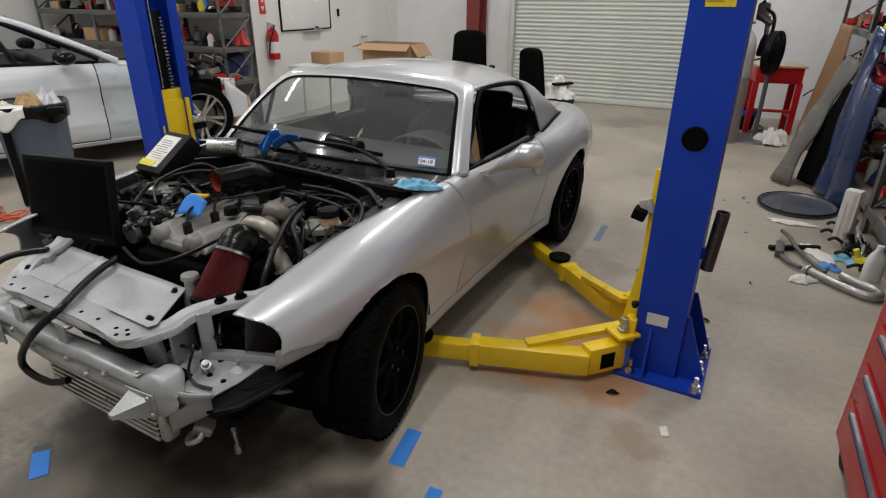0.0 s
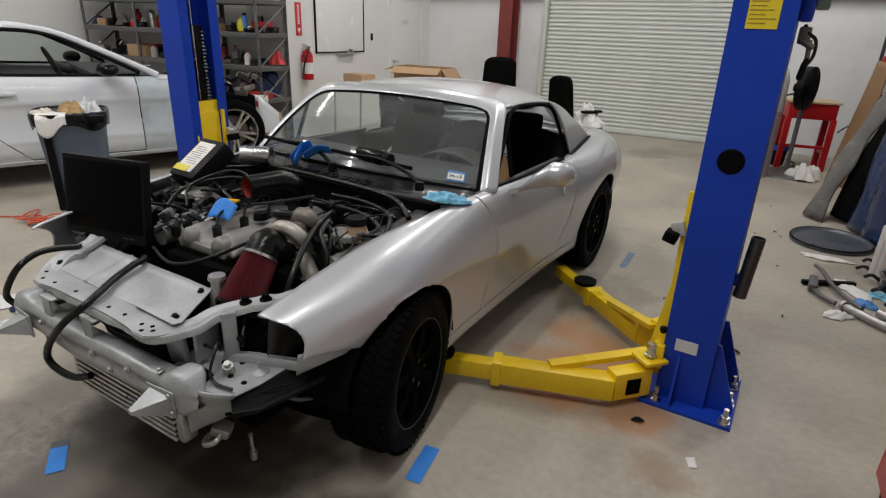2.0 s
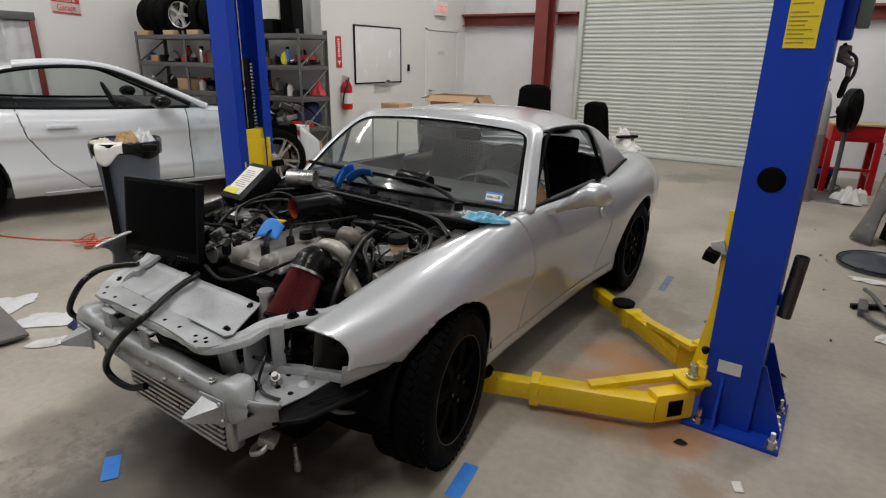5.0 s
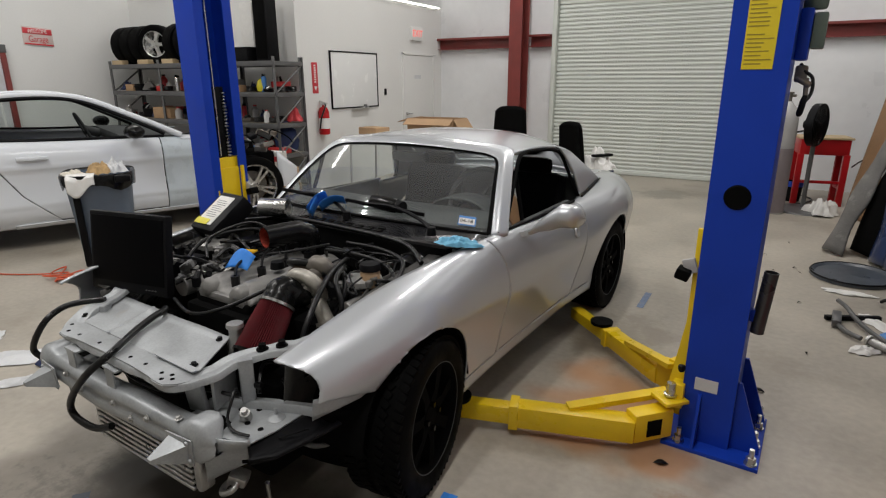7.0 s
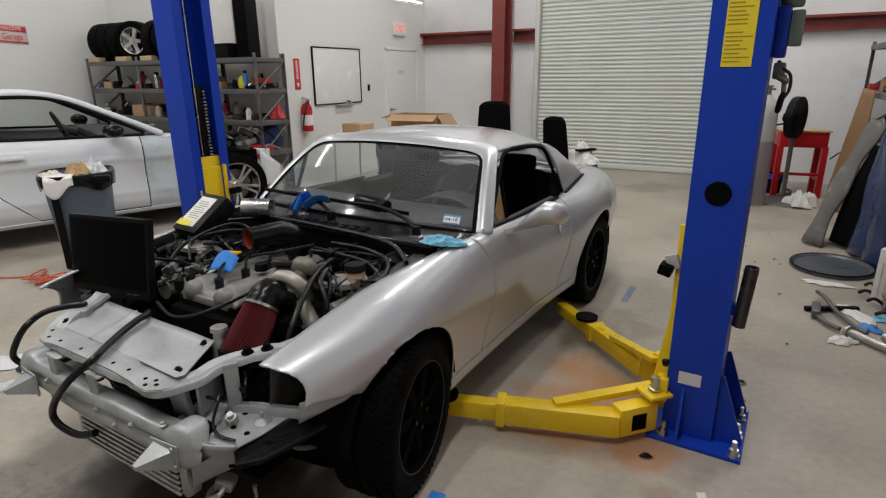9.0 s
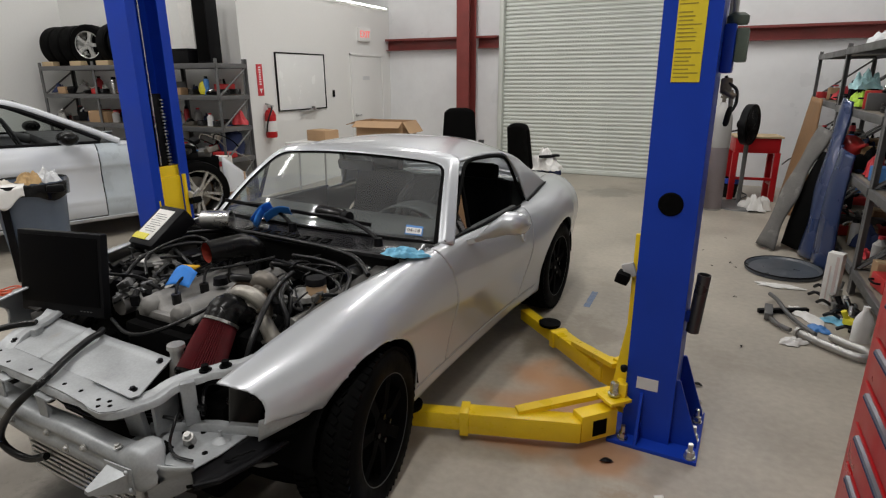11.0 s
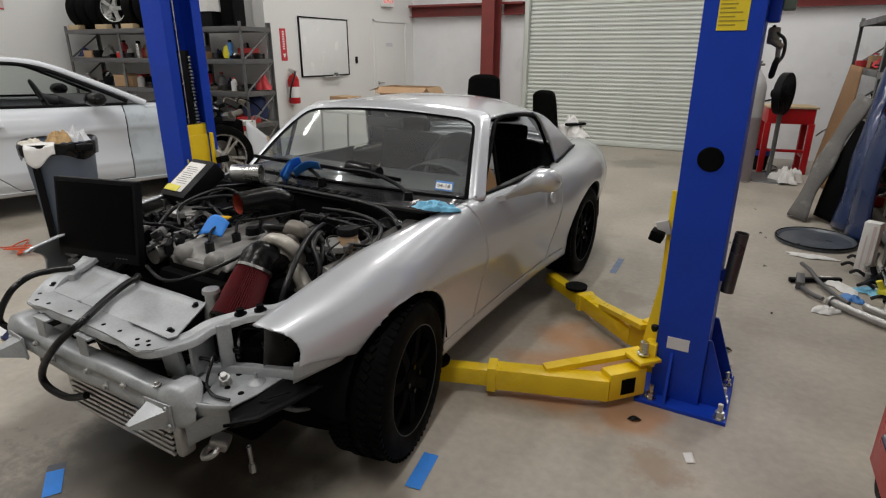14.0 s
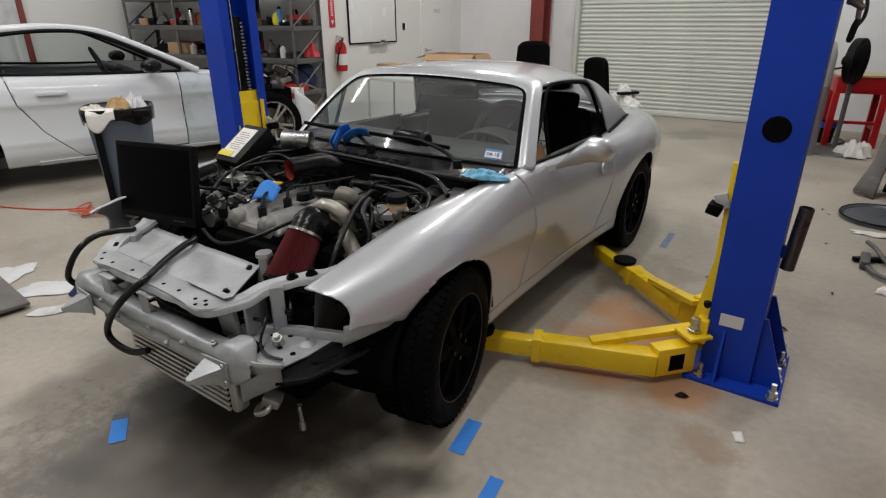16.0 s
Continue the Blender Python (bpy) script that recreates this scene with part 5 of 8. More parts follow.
for x, y, z in ((-0.30, -0.602, 0.485), (-0.2, -0.602, 0.455), (0.02, -0.603, 0.475), (0.12, -0.603, 0.45), (0.22, -0.602, 0.485), (0.35, -0.57, 0.518)):
    part("beam_bolt", G().lathe([(0, 0.008), (0.007, 0.007), (0.0085, 0.0), (0.013, -0.001), (0.013, -0.004)], pose(x, y, z, 82 if z < 0.5 else 12, 0, 0), 8), M["alu"], bmp)
for side in (1, -1):
    def can_skin(u, v):
        x = 0.425 + 0.17 * u
        return Vector((side * (x - 0.085 * v * u ** 0.8), -0.552 + 0.045 * u ** 1.5 + 0.05 * v * u - 0.012 * math.sin(u * math.pi) * (1 - v), 0.487 - (0.185 - 0.05 * u) * v - 0.006 * math.sin(v * math.pi * 3) * (u > 0.2)))
    part("crash_can", G().sheet(can_skin, 14, 10), M["bare"], car, "silver pressed crash can", 50, 0.006)
    part("can_web", G().box((side * 0.50, -0.42, 0.41), (0.09, 0.12, 0.10), (0, 0, -side * 22), 0.02), M["dark"], car, "dark frame end")
    # cut-out and holes are dark patches on the tray, coloured as shade
    part("tray_hole", G().prism([(side * 0.395, -0.515), (side * 0.475, -0.525), (side * 0.455, -0.465), (side * 0.40, -0.455)], 0.002, pose(0, 0, 0.4805)), M["dark"], car, "dark patch for the shade in a tray cut-out", 0)
    for hx, hy in ((0.50, -0.44), (0.56, -0.44), (0.47, -0.37), (0.42, -0.40)):
        part("tray_hole", G().lathe([(0, 0.0015), (0.009, 0.0015), (0.0095, -0.002)], pose(side * hx, hy, 0.4805), 12), M["dark"], car, "dark disc for the shade in a punched hole")
    part("tray_stud", G().lathe([(0, 0.014), (0.022, 0.006), (0.03, 0.0)], pose(side * 0.55, -0.37, 0.480), 18).cyl((side * 0.55, -0.37, 0.484), (side * 0.55, -0.37, 0.512), 0.005), M["bare"], car, "silver boss with a stud")
for x in (-0.28, -0.02):
    part("grille_bracket", G().box((x, -0.555, 0.575), (0.085, 0.05, 0.008), (0, 0, 0), 0.003).box((x, -0.578, 0.535), (0.05, 0.006, 0.08), (0, 0, 0), 0.002), M["bare"], car, "silver angle bracket")
part("horn", G().lathe([(0, 0.03), (0.03, 0.03), (0.045, 0.012), (0.045, 0.0), (0, -0.006)], pose(-0.14, -0.50, 0.53, 90, 0, 0), 20), M["gloss"], car, "black horn")
# intercooler hung below the beam
g = G()
g.box((0.09, -0.535, 0.338), (0.56, 0.05, 0.165), bev=0.004)
ic = part("intercooler", g, M["dark"], car, "bar-and-plate intercooler with bare fins")
for k in range(7):
    part("intercooler_bar", G().box((0.09, -0.563, 0.264 + 0.0215 * k), (0.56, 0.012, 0.012), bev=0.003), M["fin"], ic, "bare aluminium bar")
for x in (-0.215, 0.375):
    part("end_tank", G().box((x + 0.01, -0.535, 0.338), (0.035, 0.055, 0.165), bev=0.015), M["fin"], ic, "cast end tank")
part("tow_eye", G().tube([(0.47, -0.46, 0.30), (0.49, -0.51, 0.28), (0.46, -0.53, 0.265), (0.44, -0.50, 0.27), (0.46, -0.46, 0.28)], 0.010, 8).box((0.475, -0.475, 0.295), (0.06, 0.05, 0.04), (10, 20, 30), 0.01), M["alu"], car, "corroded cast bracket")
part("drop_link", G().cyl((0.49, -0.38, 0.13), (0.49, -0.385, 0.22), 0.009).cyl((0.49, -0.38, 0.115), (0.49, -0.38, 0.145), 0.013, seg=6), M["steel"], car, "steel bolt end")
# black undertray corner under the wing
for side in (1, -1):
    def guide(u, v):
        inner = Vector((0.585 + 0.035 * u, -0.505 + 0.225 * u, 0.468 + 0.012 * u))
        ox = float(np.interp(u, (0, 0.25, 0.6, 1), (0.618, 0.672, 0.70, 0.725)))
        oy = float(np.interp(u, (0, 0.25, 0.6, 1), (-0.535, -0.48, -0.38, -0.26)))
        p = inner.lerp(Vector((ox, oy, 0.438 + 0.012 * u)), v)
        p.z += -0.014 * math.sin(min(v / 0.82, 1) * math.pi) + (0.012 if v > 0.85 else 0)
        return Vector((side * p.x, p.y, p.z))
    ut = part("arch_trim", G().sheet(guide, 24, 14), M["black"], car, "black plastic air guide with a cast mark", 50, 0.012)
    if side > 0:
        g = G()
        for k in range(5):
            g.box((0.625 + 0.009 * k, -0.415 + 0.016 * k, 0.4625 + 0.0008 * k), (0.02, 0.006, 0.003), (0, 0, 40 + 25 * (k % 2)), 0.001)
        part("cast_mark", g, M["gloss"], ut)
    part("wing_bracket", G().sheet(lambda u, v: Vector((side * (0.690 + 0.06 * u - 0.012 * v), -0.338 + 0.215 * u - 0.06 * v * u, 0.570 - 0.035 * u - (0.075 - 0.055 * u) * v)), 6, 4), M["bare"], car, "silver wing bracket", 40, 0.004)
    # suspension and pipes behind the nose
    susp = part("control_arm", G().tube([(side * 0.28, -0.06, 0.235), (side * 0.45, 0.04, 0.225), (side * 0.62, FA, 0.21)], 0.022, 10).tube([(side * 0.28, 0.28, 0.235), (side * 0.45, 0.17, 0.225), (side * 0.62, FA, 0.21)], 0.022, 10), M["darkgrey"], car, "oily steel control arm", 60)
    part("anti_roll_link", G().tube([(side * 0.47, -0.24, 0.30), (side * 0.55, -0.22, 0.285), (side * 0.575, -0.10, 0.25)], 0.010, 8).cyl((side * 0.575, -0.10, 0.17), (side * 0.575, -0.10, 0.26), 0.008), M["rackgrey"], susp, "steel anti-roll bar end", 60)
    part("brake_hose", G().tube([(side * 0.44, 0.0, 0.46), (side * 0.52, -0.05, 0.40), (side * 0.57, -0.04, 0.33), (side * 0.60, 0.03, 0.28)], 0.006, 6), M["hose"], susp, "", 60)
    # dark sheet added so that the space behind the nose reads as deep shade
    part("splash_shield", G().sheet(lambda u, v: Vector((side * (0.30 + 0.40 * u), -0.26 + 0.07 * u + 0.10 * v - 0.03 * math.sin(u * 3), 0.46 - 0.30 * v)), 6, 4), M["dark"], car, "dark undertray sheet added to hold the shade behind the nose", 50, 0.004)
# nose hoses
part("nose_hose", G().tube([(-0.16, -0.275, 0.658), (-0.14, -0.30, 0.658), (-0.13, -0.34, 0.656), (-0.10, -0.43, 0.640), (-0.03, -0.555, 0.625), (-0.08, -0.62, 0.56), (-0.19, -0.63, 0.455), (-0.25, -0.625, 0.375), (-0.23, -0.615, 0.33), (-0.15, -0.60, 0.315), (-0.07, -0.58, 0.34)], 0.0125, 12, 8), M["hose"], car, "thick black hose hanging over the nose", 60)
part("nose_hose", G().tube([(-0.46, -0.35, 0.655), (-0.52, -0.40, 0.65), (-0.55, -0.465, 0.643), (-0.53, -0.54, 0.62), (-0.57, -0.575, 0.545), (-0.61, -0.575, 0.48), (-0.58, -0.55, 0.44)], 0.012, 12, 8), M["hose"], car, "thick black hose", 60)


def in_car(m):
    return CAR @ m


# ---- things laid on the car ----
p0, p1, p2 = Vector((-0.645, -0.307, 0.658)), Vector((-0.249, -0.213, 0.658)), Vector((-0.60, -0.248, 0.978))
ex = (p1 - p0).normalized()
ez = (p2 - p0)
ez = (ez - ex * ez.dot(ex)).normalized()
ey = ez.cross(ex)
mm = Matrix(((ex.x, ey.x, ez.x, p0.x), (ex.y, ey.y, ez.y, p0.y), (ex.z, ey.z, ez.z, p0.z), (0, 0, 0, 1)))
mon = thing("monitor", "black flat screen monitor propped on the radiator sheet", "monitor", CAR @ mm)
part("casing", G().box((0.203, 0.02, 0.165), (0.406, 0.036, 0.33), bev=0.006), M["black"], mon, "black plastic casing")
part("screen", G().box((0.203, 0.0005, 0.178), (0.376, 0.003, 0.272), bev=0.001), M["screen"], mon, "switched-off black screen")
g = G()
for k in range(4):
    g.box((0.30 + 0.016 * k, -0.0015, 0.022), (0.008, 0.003, 0.004), bev=0.001)
part("buttons", g, M["rackgrey"], mon)

bx = thing("tool_case", "black instrument case with a white and yellow label", "case", in_car(pose(-0.53, 0.25, 0.735, -13, 0, -4)))
part("body", G().box((0, 0, 0.13), (0.19, 0.24, 0.09), (48, 0, 0), 0.016), M["black"], bx, "black plastic body")
part("label", G().box((-0.01, -0.0345, 0.1612), (0.12, 0.18, 0.003), (48, 0, 0), 0.001), M["paper"], bx, "white printed label")
part("label_stripe", G().box((-0.03, -0.0875, 0.1065), (0.10, 0.035, 0.003), (48, 0, 0), 0.001), M["hiviz"], bx, "yellow label stripe")
g = G()
for k in range(9):
    g.box((-0.02 + 0.01 * (k % 3), 0.004 - 0.0085 * k, 0.2068 - 0.00945 * k), (0.07 + 0.012 * (k % 2), 0.0025, 0.0015), (48, 0, 0))
part("label_lines", g, M["rackgrey"], bx)
can = thing("silver_can", "bright aluminium pipe section lying on the scuttle", "pipe", in_car(pose(-0.36, 0.46, 0.895, 90, 0, 117)))
part("tube", G().lathe([(0.0425, -0.07), (0.046, -0.07), (0.046, 0.07), (0.042, 0.07), (0.042, -0.07)], None, 28), M["steel"], can, "polished aluminium tube")
bot = thing("black_bottle", "small black canister lying on the wipers", "bottle", in_car(pose(0.145, 0.72, 0.922, 90, 0, 80) @ Matrix.Diagonal((1.15, 1.15, 1.2, 1))))
part("body", G().lathe([(0.0, -0.085), (0.026, -0.085), (0.031, -0.08), (0.031, 0.05), (0.024, 0.062), (0.022, 0.066)], None, 24), M["gloss"], bot, "gloss black canister")
part("cap", G().lathe([(0.0, 0.096), (0.024, 0.094), (0.026, 0.09), (0.026, 0.067), (0.0, 0.066)], None, 24), M["black"], bot, "black cap")


def crumple(name, mtl, label, cat, m, sx, sy, h, seed, n=20):
    """A crumpled cloth or glove: a folded sheet with an uneven outline."""
    def f(u, v):
        a, r = u * 2 * math.pi, v
        k = 0.7 + 0.55 * noise.noise((math.cos(a) * 1.3 + seed, math.sin(a) * 1.3, seed * 0.7))
        x, y = math.cos(a) * r * sx * k, math.sin(a) * r * sy * k
        p, q = x / sx, y / sy
        fold = abs(noise.noise((p * 2.2 + seed, q * 2.2, 1.5))) + 0.5 * abs(noise.noise((p * 4.6, q * 4.6 + seed, 4.1))) + 0.25 * abs(noise.noise((p * 9.0 + seed, q * 9.0, 7.7)))
        z = h * (0.55 * (1 - r * r) + 0.85 * fold * (1 - 0.75 * r ** 4)) + 0.004
        x, y = x * (1 + 0.25 * noise.noise((p * 4, q * 4, seed))), y * (1 + 0.25 * noise.noise((q * 4, p * 4, seed + 3)))
        return Vector((x, y, z))
    return solid(name, G().sheet(f, n * 3, n), mtl, label, cat, m, smooth=60)


crumple("nitrile_glove", M["glove"], "pale blue nitrile glove lying on the wing", "glove", in_car(pose(0.672, 0.53, 0.84, 6, 10, 62)), 0.12, 0.06, 0.035, 5.7)
bow = thing("tape_strips", "torn strips of blue masking tape stuck on the scuttle", "tape", in_car(pose(-0.205, 0.615, 0.862)))
for k, (a, b2) in enumerate((((-0.06, -0.02, 0.0), (0.02, 0.03, 0.075)), ((-0.01, -0.05, 0.0), (-0.03, 0.06, 0.055)), ((0.0, 0.0, 0.02), (0.12, 0.04, 0.06)))):
    va, vb = Vector(a) * 1.1, Vector(b2) * 1.1
    part("strip", G().sheet(lambda u, v: va.lerp(vb, u) + Vector((0.0, 0.0, 0.022 * math.sin(u * 3.1))) + Vector((0.012, -0.022, 0.024)) * (v - 0.5) * 2, 8, 3), M["bluetape"], bow, "", 60, 0.0015)
solid("tape_piece", G().sheet(lambda u, v: Vector((-0.055 + 0.11 * u, -0.035 + 0.07 * v, 0.02 * math.sin(u * math.pi) * (0.6 + v) + 0.03 * v)), 10, 6), M["bluetape"], "blue tape over an engine opening", "tape", in_car(pose(-0.075, 0.02, 0.765, 10, 0, 15)), thick=0.0015)


# ---- two-post lift ----
def lift_post(m, full):
    t = thing("lift_post", "blue steel lift post bolted to the floor, with yellow swing arms" if full else "blue steel lift post with a yellow carriage", "vehicle lift", m, "posts of the car lift")
    H = 3.55
    g = G()
    ps = [(-0.10, -0.14), (0.10, -0.14), (0.10, 0.14), (-0.10, 0.14), (-0.10, 0.075), (-0.088, 0.075), (-0.088, 0.128), (0.088, 0.128), (0.088, -0.128), (-0.088, -0.128), (-0.088, -0.075), (-0.10, -0.075)]
    g.prism(ps, H, pose(0, 0, 0.016))
    part("column", g, M["blue"], t, "blue C-shaped steel column", 20)
    part("base_plate", G().box((0.035, -0.005, 0.009), (0.37, 0.42, 0.018), bev=0.003), M["blue"], t, "blue base plate")
    for y in (-0.15, 0.10):
        part("gusset", G().prism([(0.10, 0), (0.21, 0), (0.21, 0.03), (0.115, 0.30), (0.10, 0.30)], 0.012, pose(0, y + 0.05, 0.018, 90, 0, 0)), M["blue"], t, "blue triangular gusset", 20)
    part("gusset", G().prism([(-0.21, 0), (-0.14, 0), (-0.14, 0.22), (-0.15, 0.22), (-0.205, 0.04)], 0.012, pose(-0.035, 0, 0.018, 90, 0, 90)), M["blue"], t, "blue front gusset", 20)
    for x, y in ((-0.085, -0.185), (0.19, -0.19), (0.19, -0.05), (0.19, 0.10), (0.19, 0.18)):
        g = G().cyl((x, y, 0.018), (x, y, 0.026), 0.024, seg=16)
        g.cyl((x, y, 0.026), (x, y, 0.05), 0.019, seg=6)
        g.cyl((x, y, 0.05), (x, y, 0.085), 0.010, seg=10)
        part("anchor_bolt", g, M["steel"], t, "rusty steel anchor bolt")
    part("rail_strip", G().box((0.0, -0.1435, 1.6), (0.012, 0.004, 3.0), bev=0.001), M["blue"], t) if not full else None
    # carriage
    g = G()
    g.box((-0.085, 0, 0.52), (0.02, 0.20, 0.80), bev=0.004)
    g.box((-0.02, 0, 0.56), (0.12, 0.24, 0.86), bev=0.01)
    g.box((-0.115, 0, 0.215), (0.05, 0.34, 0.11), bev=0.008)
    g.box((-0.113, -0.09, 0.56), (0.022, 0.02, 0.74), bev=0.003)
    g.prism([(-0.09, 0.10), (-0.17, 0.10), (-0.17, 0.18), (-0.11, 0.62), (-0.09, 0.93)], 0.012, pose(0, -0.10, 0.0, 90, 0, 0))
    g.prism([(-0.09, 0.10), (-0.17, 0.10), (-0.17, 0.18), (-0.11, 0.62), (-0.09, 0.93)], 0.012, pose(0, 0.112, 0.0, 90, 0, 0))
    car_ = part("carriage", g, M["yellow"], t, "yellow lift carriage", 30)
    part("latch_plate", G().box((-0.135, -0.11, 0.775), (0.05, 0.02, 0.06), (0, -20, 0), 0.004), M["tank"], car_, "grey latch plate")
    part("safety_latch", G().box((-0.155, -0.125, 0.745), (0.055, 0.07, 0.045), (0, 14, 0), 0.008), M["rubber"], car_, "black rubber latch handle")
    part("latch_knob", G().lathe([(0, 0.018), (0.014, 0.012), (0.016, 0), (0.01, -0.014), (0.0, -0.016)], pose(-0.11, -0.16, 0.345), 14), M["black"], car_, "black ball knob")
    # chain and cable inside the channel
    g = G()
    for k in range(20):
        g.box((-0.055, -0.045, 1.0 + 0.022 * k), (0.014, 0.03, 0.012), (0, 0, 0), 0.003)
    part("chain", g, M["steel"], t, "leaf chain")
    part("chain_cover", G().box((-0.04, 0.0, 1.22), (0.02, 0.10, 0.48), bev=0.005), M["black"], t, "black chain guide")
    part("cable", G().cyl((-0.06, 0.03, 1.0), (-0.06, 0.03, H), 0.006, seg=8), M["steel"], t, "steel cable")
    return t


def arm(t, pts, tip):
    """A swing arm: pivot knuckle, box beam, sliding inner beam and pad."""
    p = [Vector(v) for v in pts]

    def bar(a, b, w, h, ext=0.0):
        d = (b - a)
        ln = d.length + ext
        mid = (a + b) / 2 + d.normalized() * ext / 2
        return (mid, (ln, w, h), (0, 0, math.degrees(math.atan2(d.y, d.x))))
    g = G()
    c, s, r = bar(p[2], p[1], 0.085, 0.10 if tip > 0 else 0.085, 0.015)
    g.box(c, s, r, 0.006)
    ar = part("swing_arm", g, M["yellow"], t, "yellow box-section lift arm", 30)
    c, s, r = bar(p[0], p[1], 0.075, 0.13)
    part("knuckle", G().box(c + Vector((0, 0, 0.005)), s, r, 0.008).box(p[0] + Vector((0, 0, 0.10)), (0.11, 0.11, 0.016), r, 0.004), M["yellow"], ar, "yellow arm knuckle", 30)
    if tip > 0:
        e0 = (p[1] - p[0]).normalized()
        # dark plate on the closed face, coloured as the shade inside an opening
        part("knuckle_opening", G().box((p[0] + p[1]) / 2 + Vector((e0.y, -e0.x, 0)) * -0.0385 + Vector((0, 0, 0.0)), (0.07, 0.004, 0.075), (0, 0, math.degrees(math.atan2(e0.y, e0.x))), 0.001), M["dark"], ar, "dark plate for the shade in a square opening")
    d = (p[2] - p[1]).normalized()
    nrm = Vector((-d.y, d.x, 0)) * (-1 if tip > 0 else 1)
    q0, q1 = p[1] + d * 0.20 + nrm * 0.03, p[0] + nrm * 0.075
    q0 = p[1] + d * 0.26 + nrm * 0.012
    e = (q1 - q0).normalized()
    f = Vector((-e.y, e.x, 0)) * 0.026
    q0, q1 = q0 + Vector((0, 0, 0.052)), q1 + Vector((0, 0, 0.088))
    part("brace", G().loft([[q + f * a + Vector((0, 0, b)) for a, b in ((-1, -0.012), (1, -0.012), (1, 0.012), (-1, 0.012))] for q in (q0, q0.lerp(q1, 0.1), q1)]), M["yellow"], ar, "yellow brace plate", 30)
    c, s, r = bar(p[2], p[3], 0.066, 0.08 if tip > 0 else 0.066)
    part("inner_beam", G().box(c, s, r, 0.005), M["yellow"], ar, "yellow sliding inner beam", 30)
    c, s, r = bar(p[2] - d * 0.02, p[2] + d * 0.02, 0.10, 0.115 if tip > 0 else 0.098)
    part("collar", G().box(c, s, r, 0.004), M["yellow"], ar, "yellow beam collar", 30)
    e = p[3]
    part("lift_pad", G().lathe([(0.0, 0.0), (0.02, 0.0), (0.02, 0.035), (0.062, 0.04), (0.065, 0.058), (0.05, 0.062), (0.0, 0.058)], Matrix.Translation((e if tip > 0 else p[2]) - d * (0.06 if tip > 0 else -0.10) + Vector((0, 0, 0.002))), 24), M["rubber"], ar, "round black rubber pad")
    part("pivot_pin", G().lathe([(0, 0.05), (0.018, 0.048), (0.02, 0.0), (0.027, -0.002), (0.027, -0.01)], Matrix.Translation(p[0] + Vector((0, 0, 0.125))), 16), M["steel"], ar, "steel pivot pin")
    return ar


RP = pose(0.113, 2.80, 0, 0, 0, -3)
LP = pose(-3.142, 2.97, 0, 0, 0, 177)
for m, full in ((RP, True), (LP, False)):
    post = lift_post(m, full)
    if full:
        post_r = post
    sgn = 1 if full else -1
    arm(post, [(-0.14, -0.17, 0.10), (-0.26, -0.31, 0.09), (-0.72, -0.47, 0.09), (-1.02, -0.575, 0.085)], 1)
    arm(post, [(-0.14, 0.17, 0.12), (-0.26, 0.23, 0.10), (-0.60, 0.52, 0.09), (-0.90, 0.77, 0.085)], -1)
t = post_r
part("hole_plug", G().lathe([(0, 0.004), (0.042, 0.005), (0.047, 0.0), (0.047, -0.004)], pose(0.0, -0.141, 1.075, 90, 0, 0), 32), M["rubber"], t, "round black rubber plug")
st = part("warning_sticker", G().box((0.0, -0.1415, 1.86), (0.098, 0.002, 0.66), bev=0.0005), M["sticker"], t, "yellow warning sticker with unreadable print", 0)
rnd = random.Random(8)
g = G()
for k in range(46):
    w = rnd.uniform(0.045, 0.084)
    if k % 9 != 8:
        g.box((-0.043 + w / 2, -0.1428, 1.548 + 0.0138 * k), (w, 0.0012, 0.0042))
tagged(part("sticker_print", g, mat("sticker_brown_print", (0.33, 0.25, 0.02), 0.6), st, "", 0), kind="stuff")
part("data_plate", G().box((-0.012, -0.1415, 0.285), (0.088, 0.002, 0.055), bev=0.0005), M["label"], t, "small grey data plate", 0)
g = G().lathe([(0.023, -0.125), (0.026, -0.125), (0.026, 0.13), (0.023, 0.13), (0.023, -0.125)], pose(0.14, -0.06, 0.655, 0, 4, 0), 20)
part("pipe_holder", g, mat("dark_steel_pipe", (0.06, 0.06, 0.062), 0.35, metal=0.5, var=0.15), t, "dark steel pipe holder")
part("holder_bracket", G().box((0.118, -0.06, 0.60), (0.04, 0.03, 0.05), bev=0.004), M["blue"], t)
pu = part("power_unit", G().box((0.121, 0.05, 1.648), (0.042, 0.12, 0.175), bev=0.01), M["blue"], t, "blue hydraulic tank")
part("motor", G().lathe([(0.0, 0.0), (0.034, 0.0), (0.038, 0.008), (0.038, 0.03), (0.022, 0.042), (0, 0.043)], pose(0.140, 0.05, 1.733), 20), M["olive"], pu, "olive green electric motor")
part("motor_box", G().box((0.164, 0.05, 1.66), (0.042, 0.09, 0.12), bev=0.008), M["olive"], pu, "olive green capacitor box")
part("valve_block", G().box((0.13, 0.05, 1.515), (0.04, 0.05, 0.06), bev=0.01).cyl((0.12, 0.03, 1.50), (0.165, 0.02, 1.475), 0.011).cyl((0.15, 0.03, 1.50), (0.155, 0.02, 1.44), 0.008), M["turbo"], pu, "brass and steel valve block")
part("release_lever", G().lathe([(0.0, 0.04), (0.007, 0.036), (0.011, 0.015), (0.011, -0.03), (0.006, -0.04), (0, -0.041)], pose(0.150, 0.02, 1.405, 0, 8, 0), 14), M["black"], pu, "black release lever grip", 60)
part("hydraulic_hose", G().tube([(0.125, 0.04, 1.55), (0.14, 0.03, 1.525), (0.168, 0.03, 1.50), (0.172, 0.03, 1.45), (0.158, 0.02, 1.42)], 0.006, 8), M["hose"], pu, "black hydraulic hose", 60)
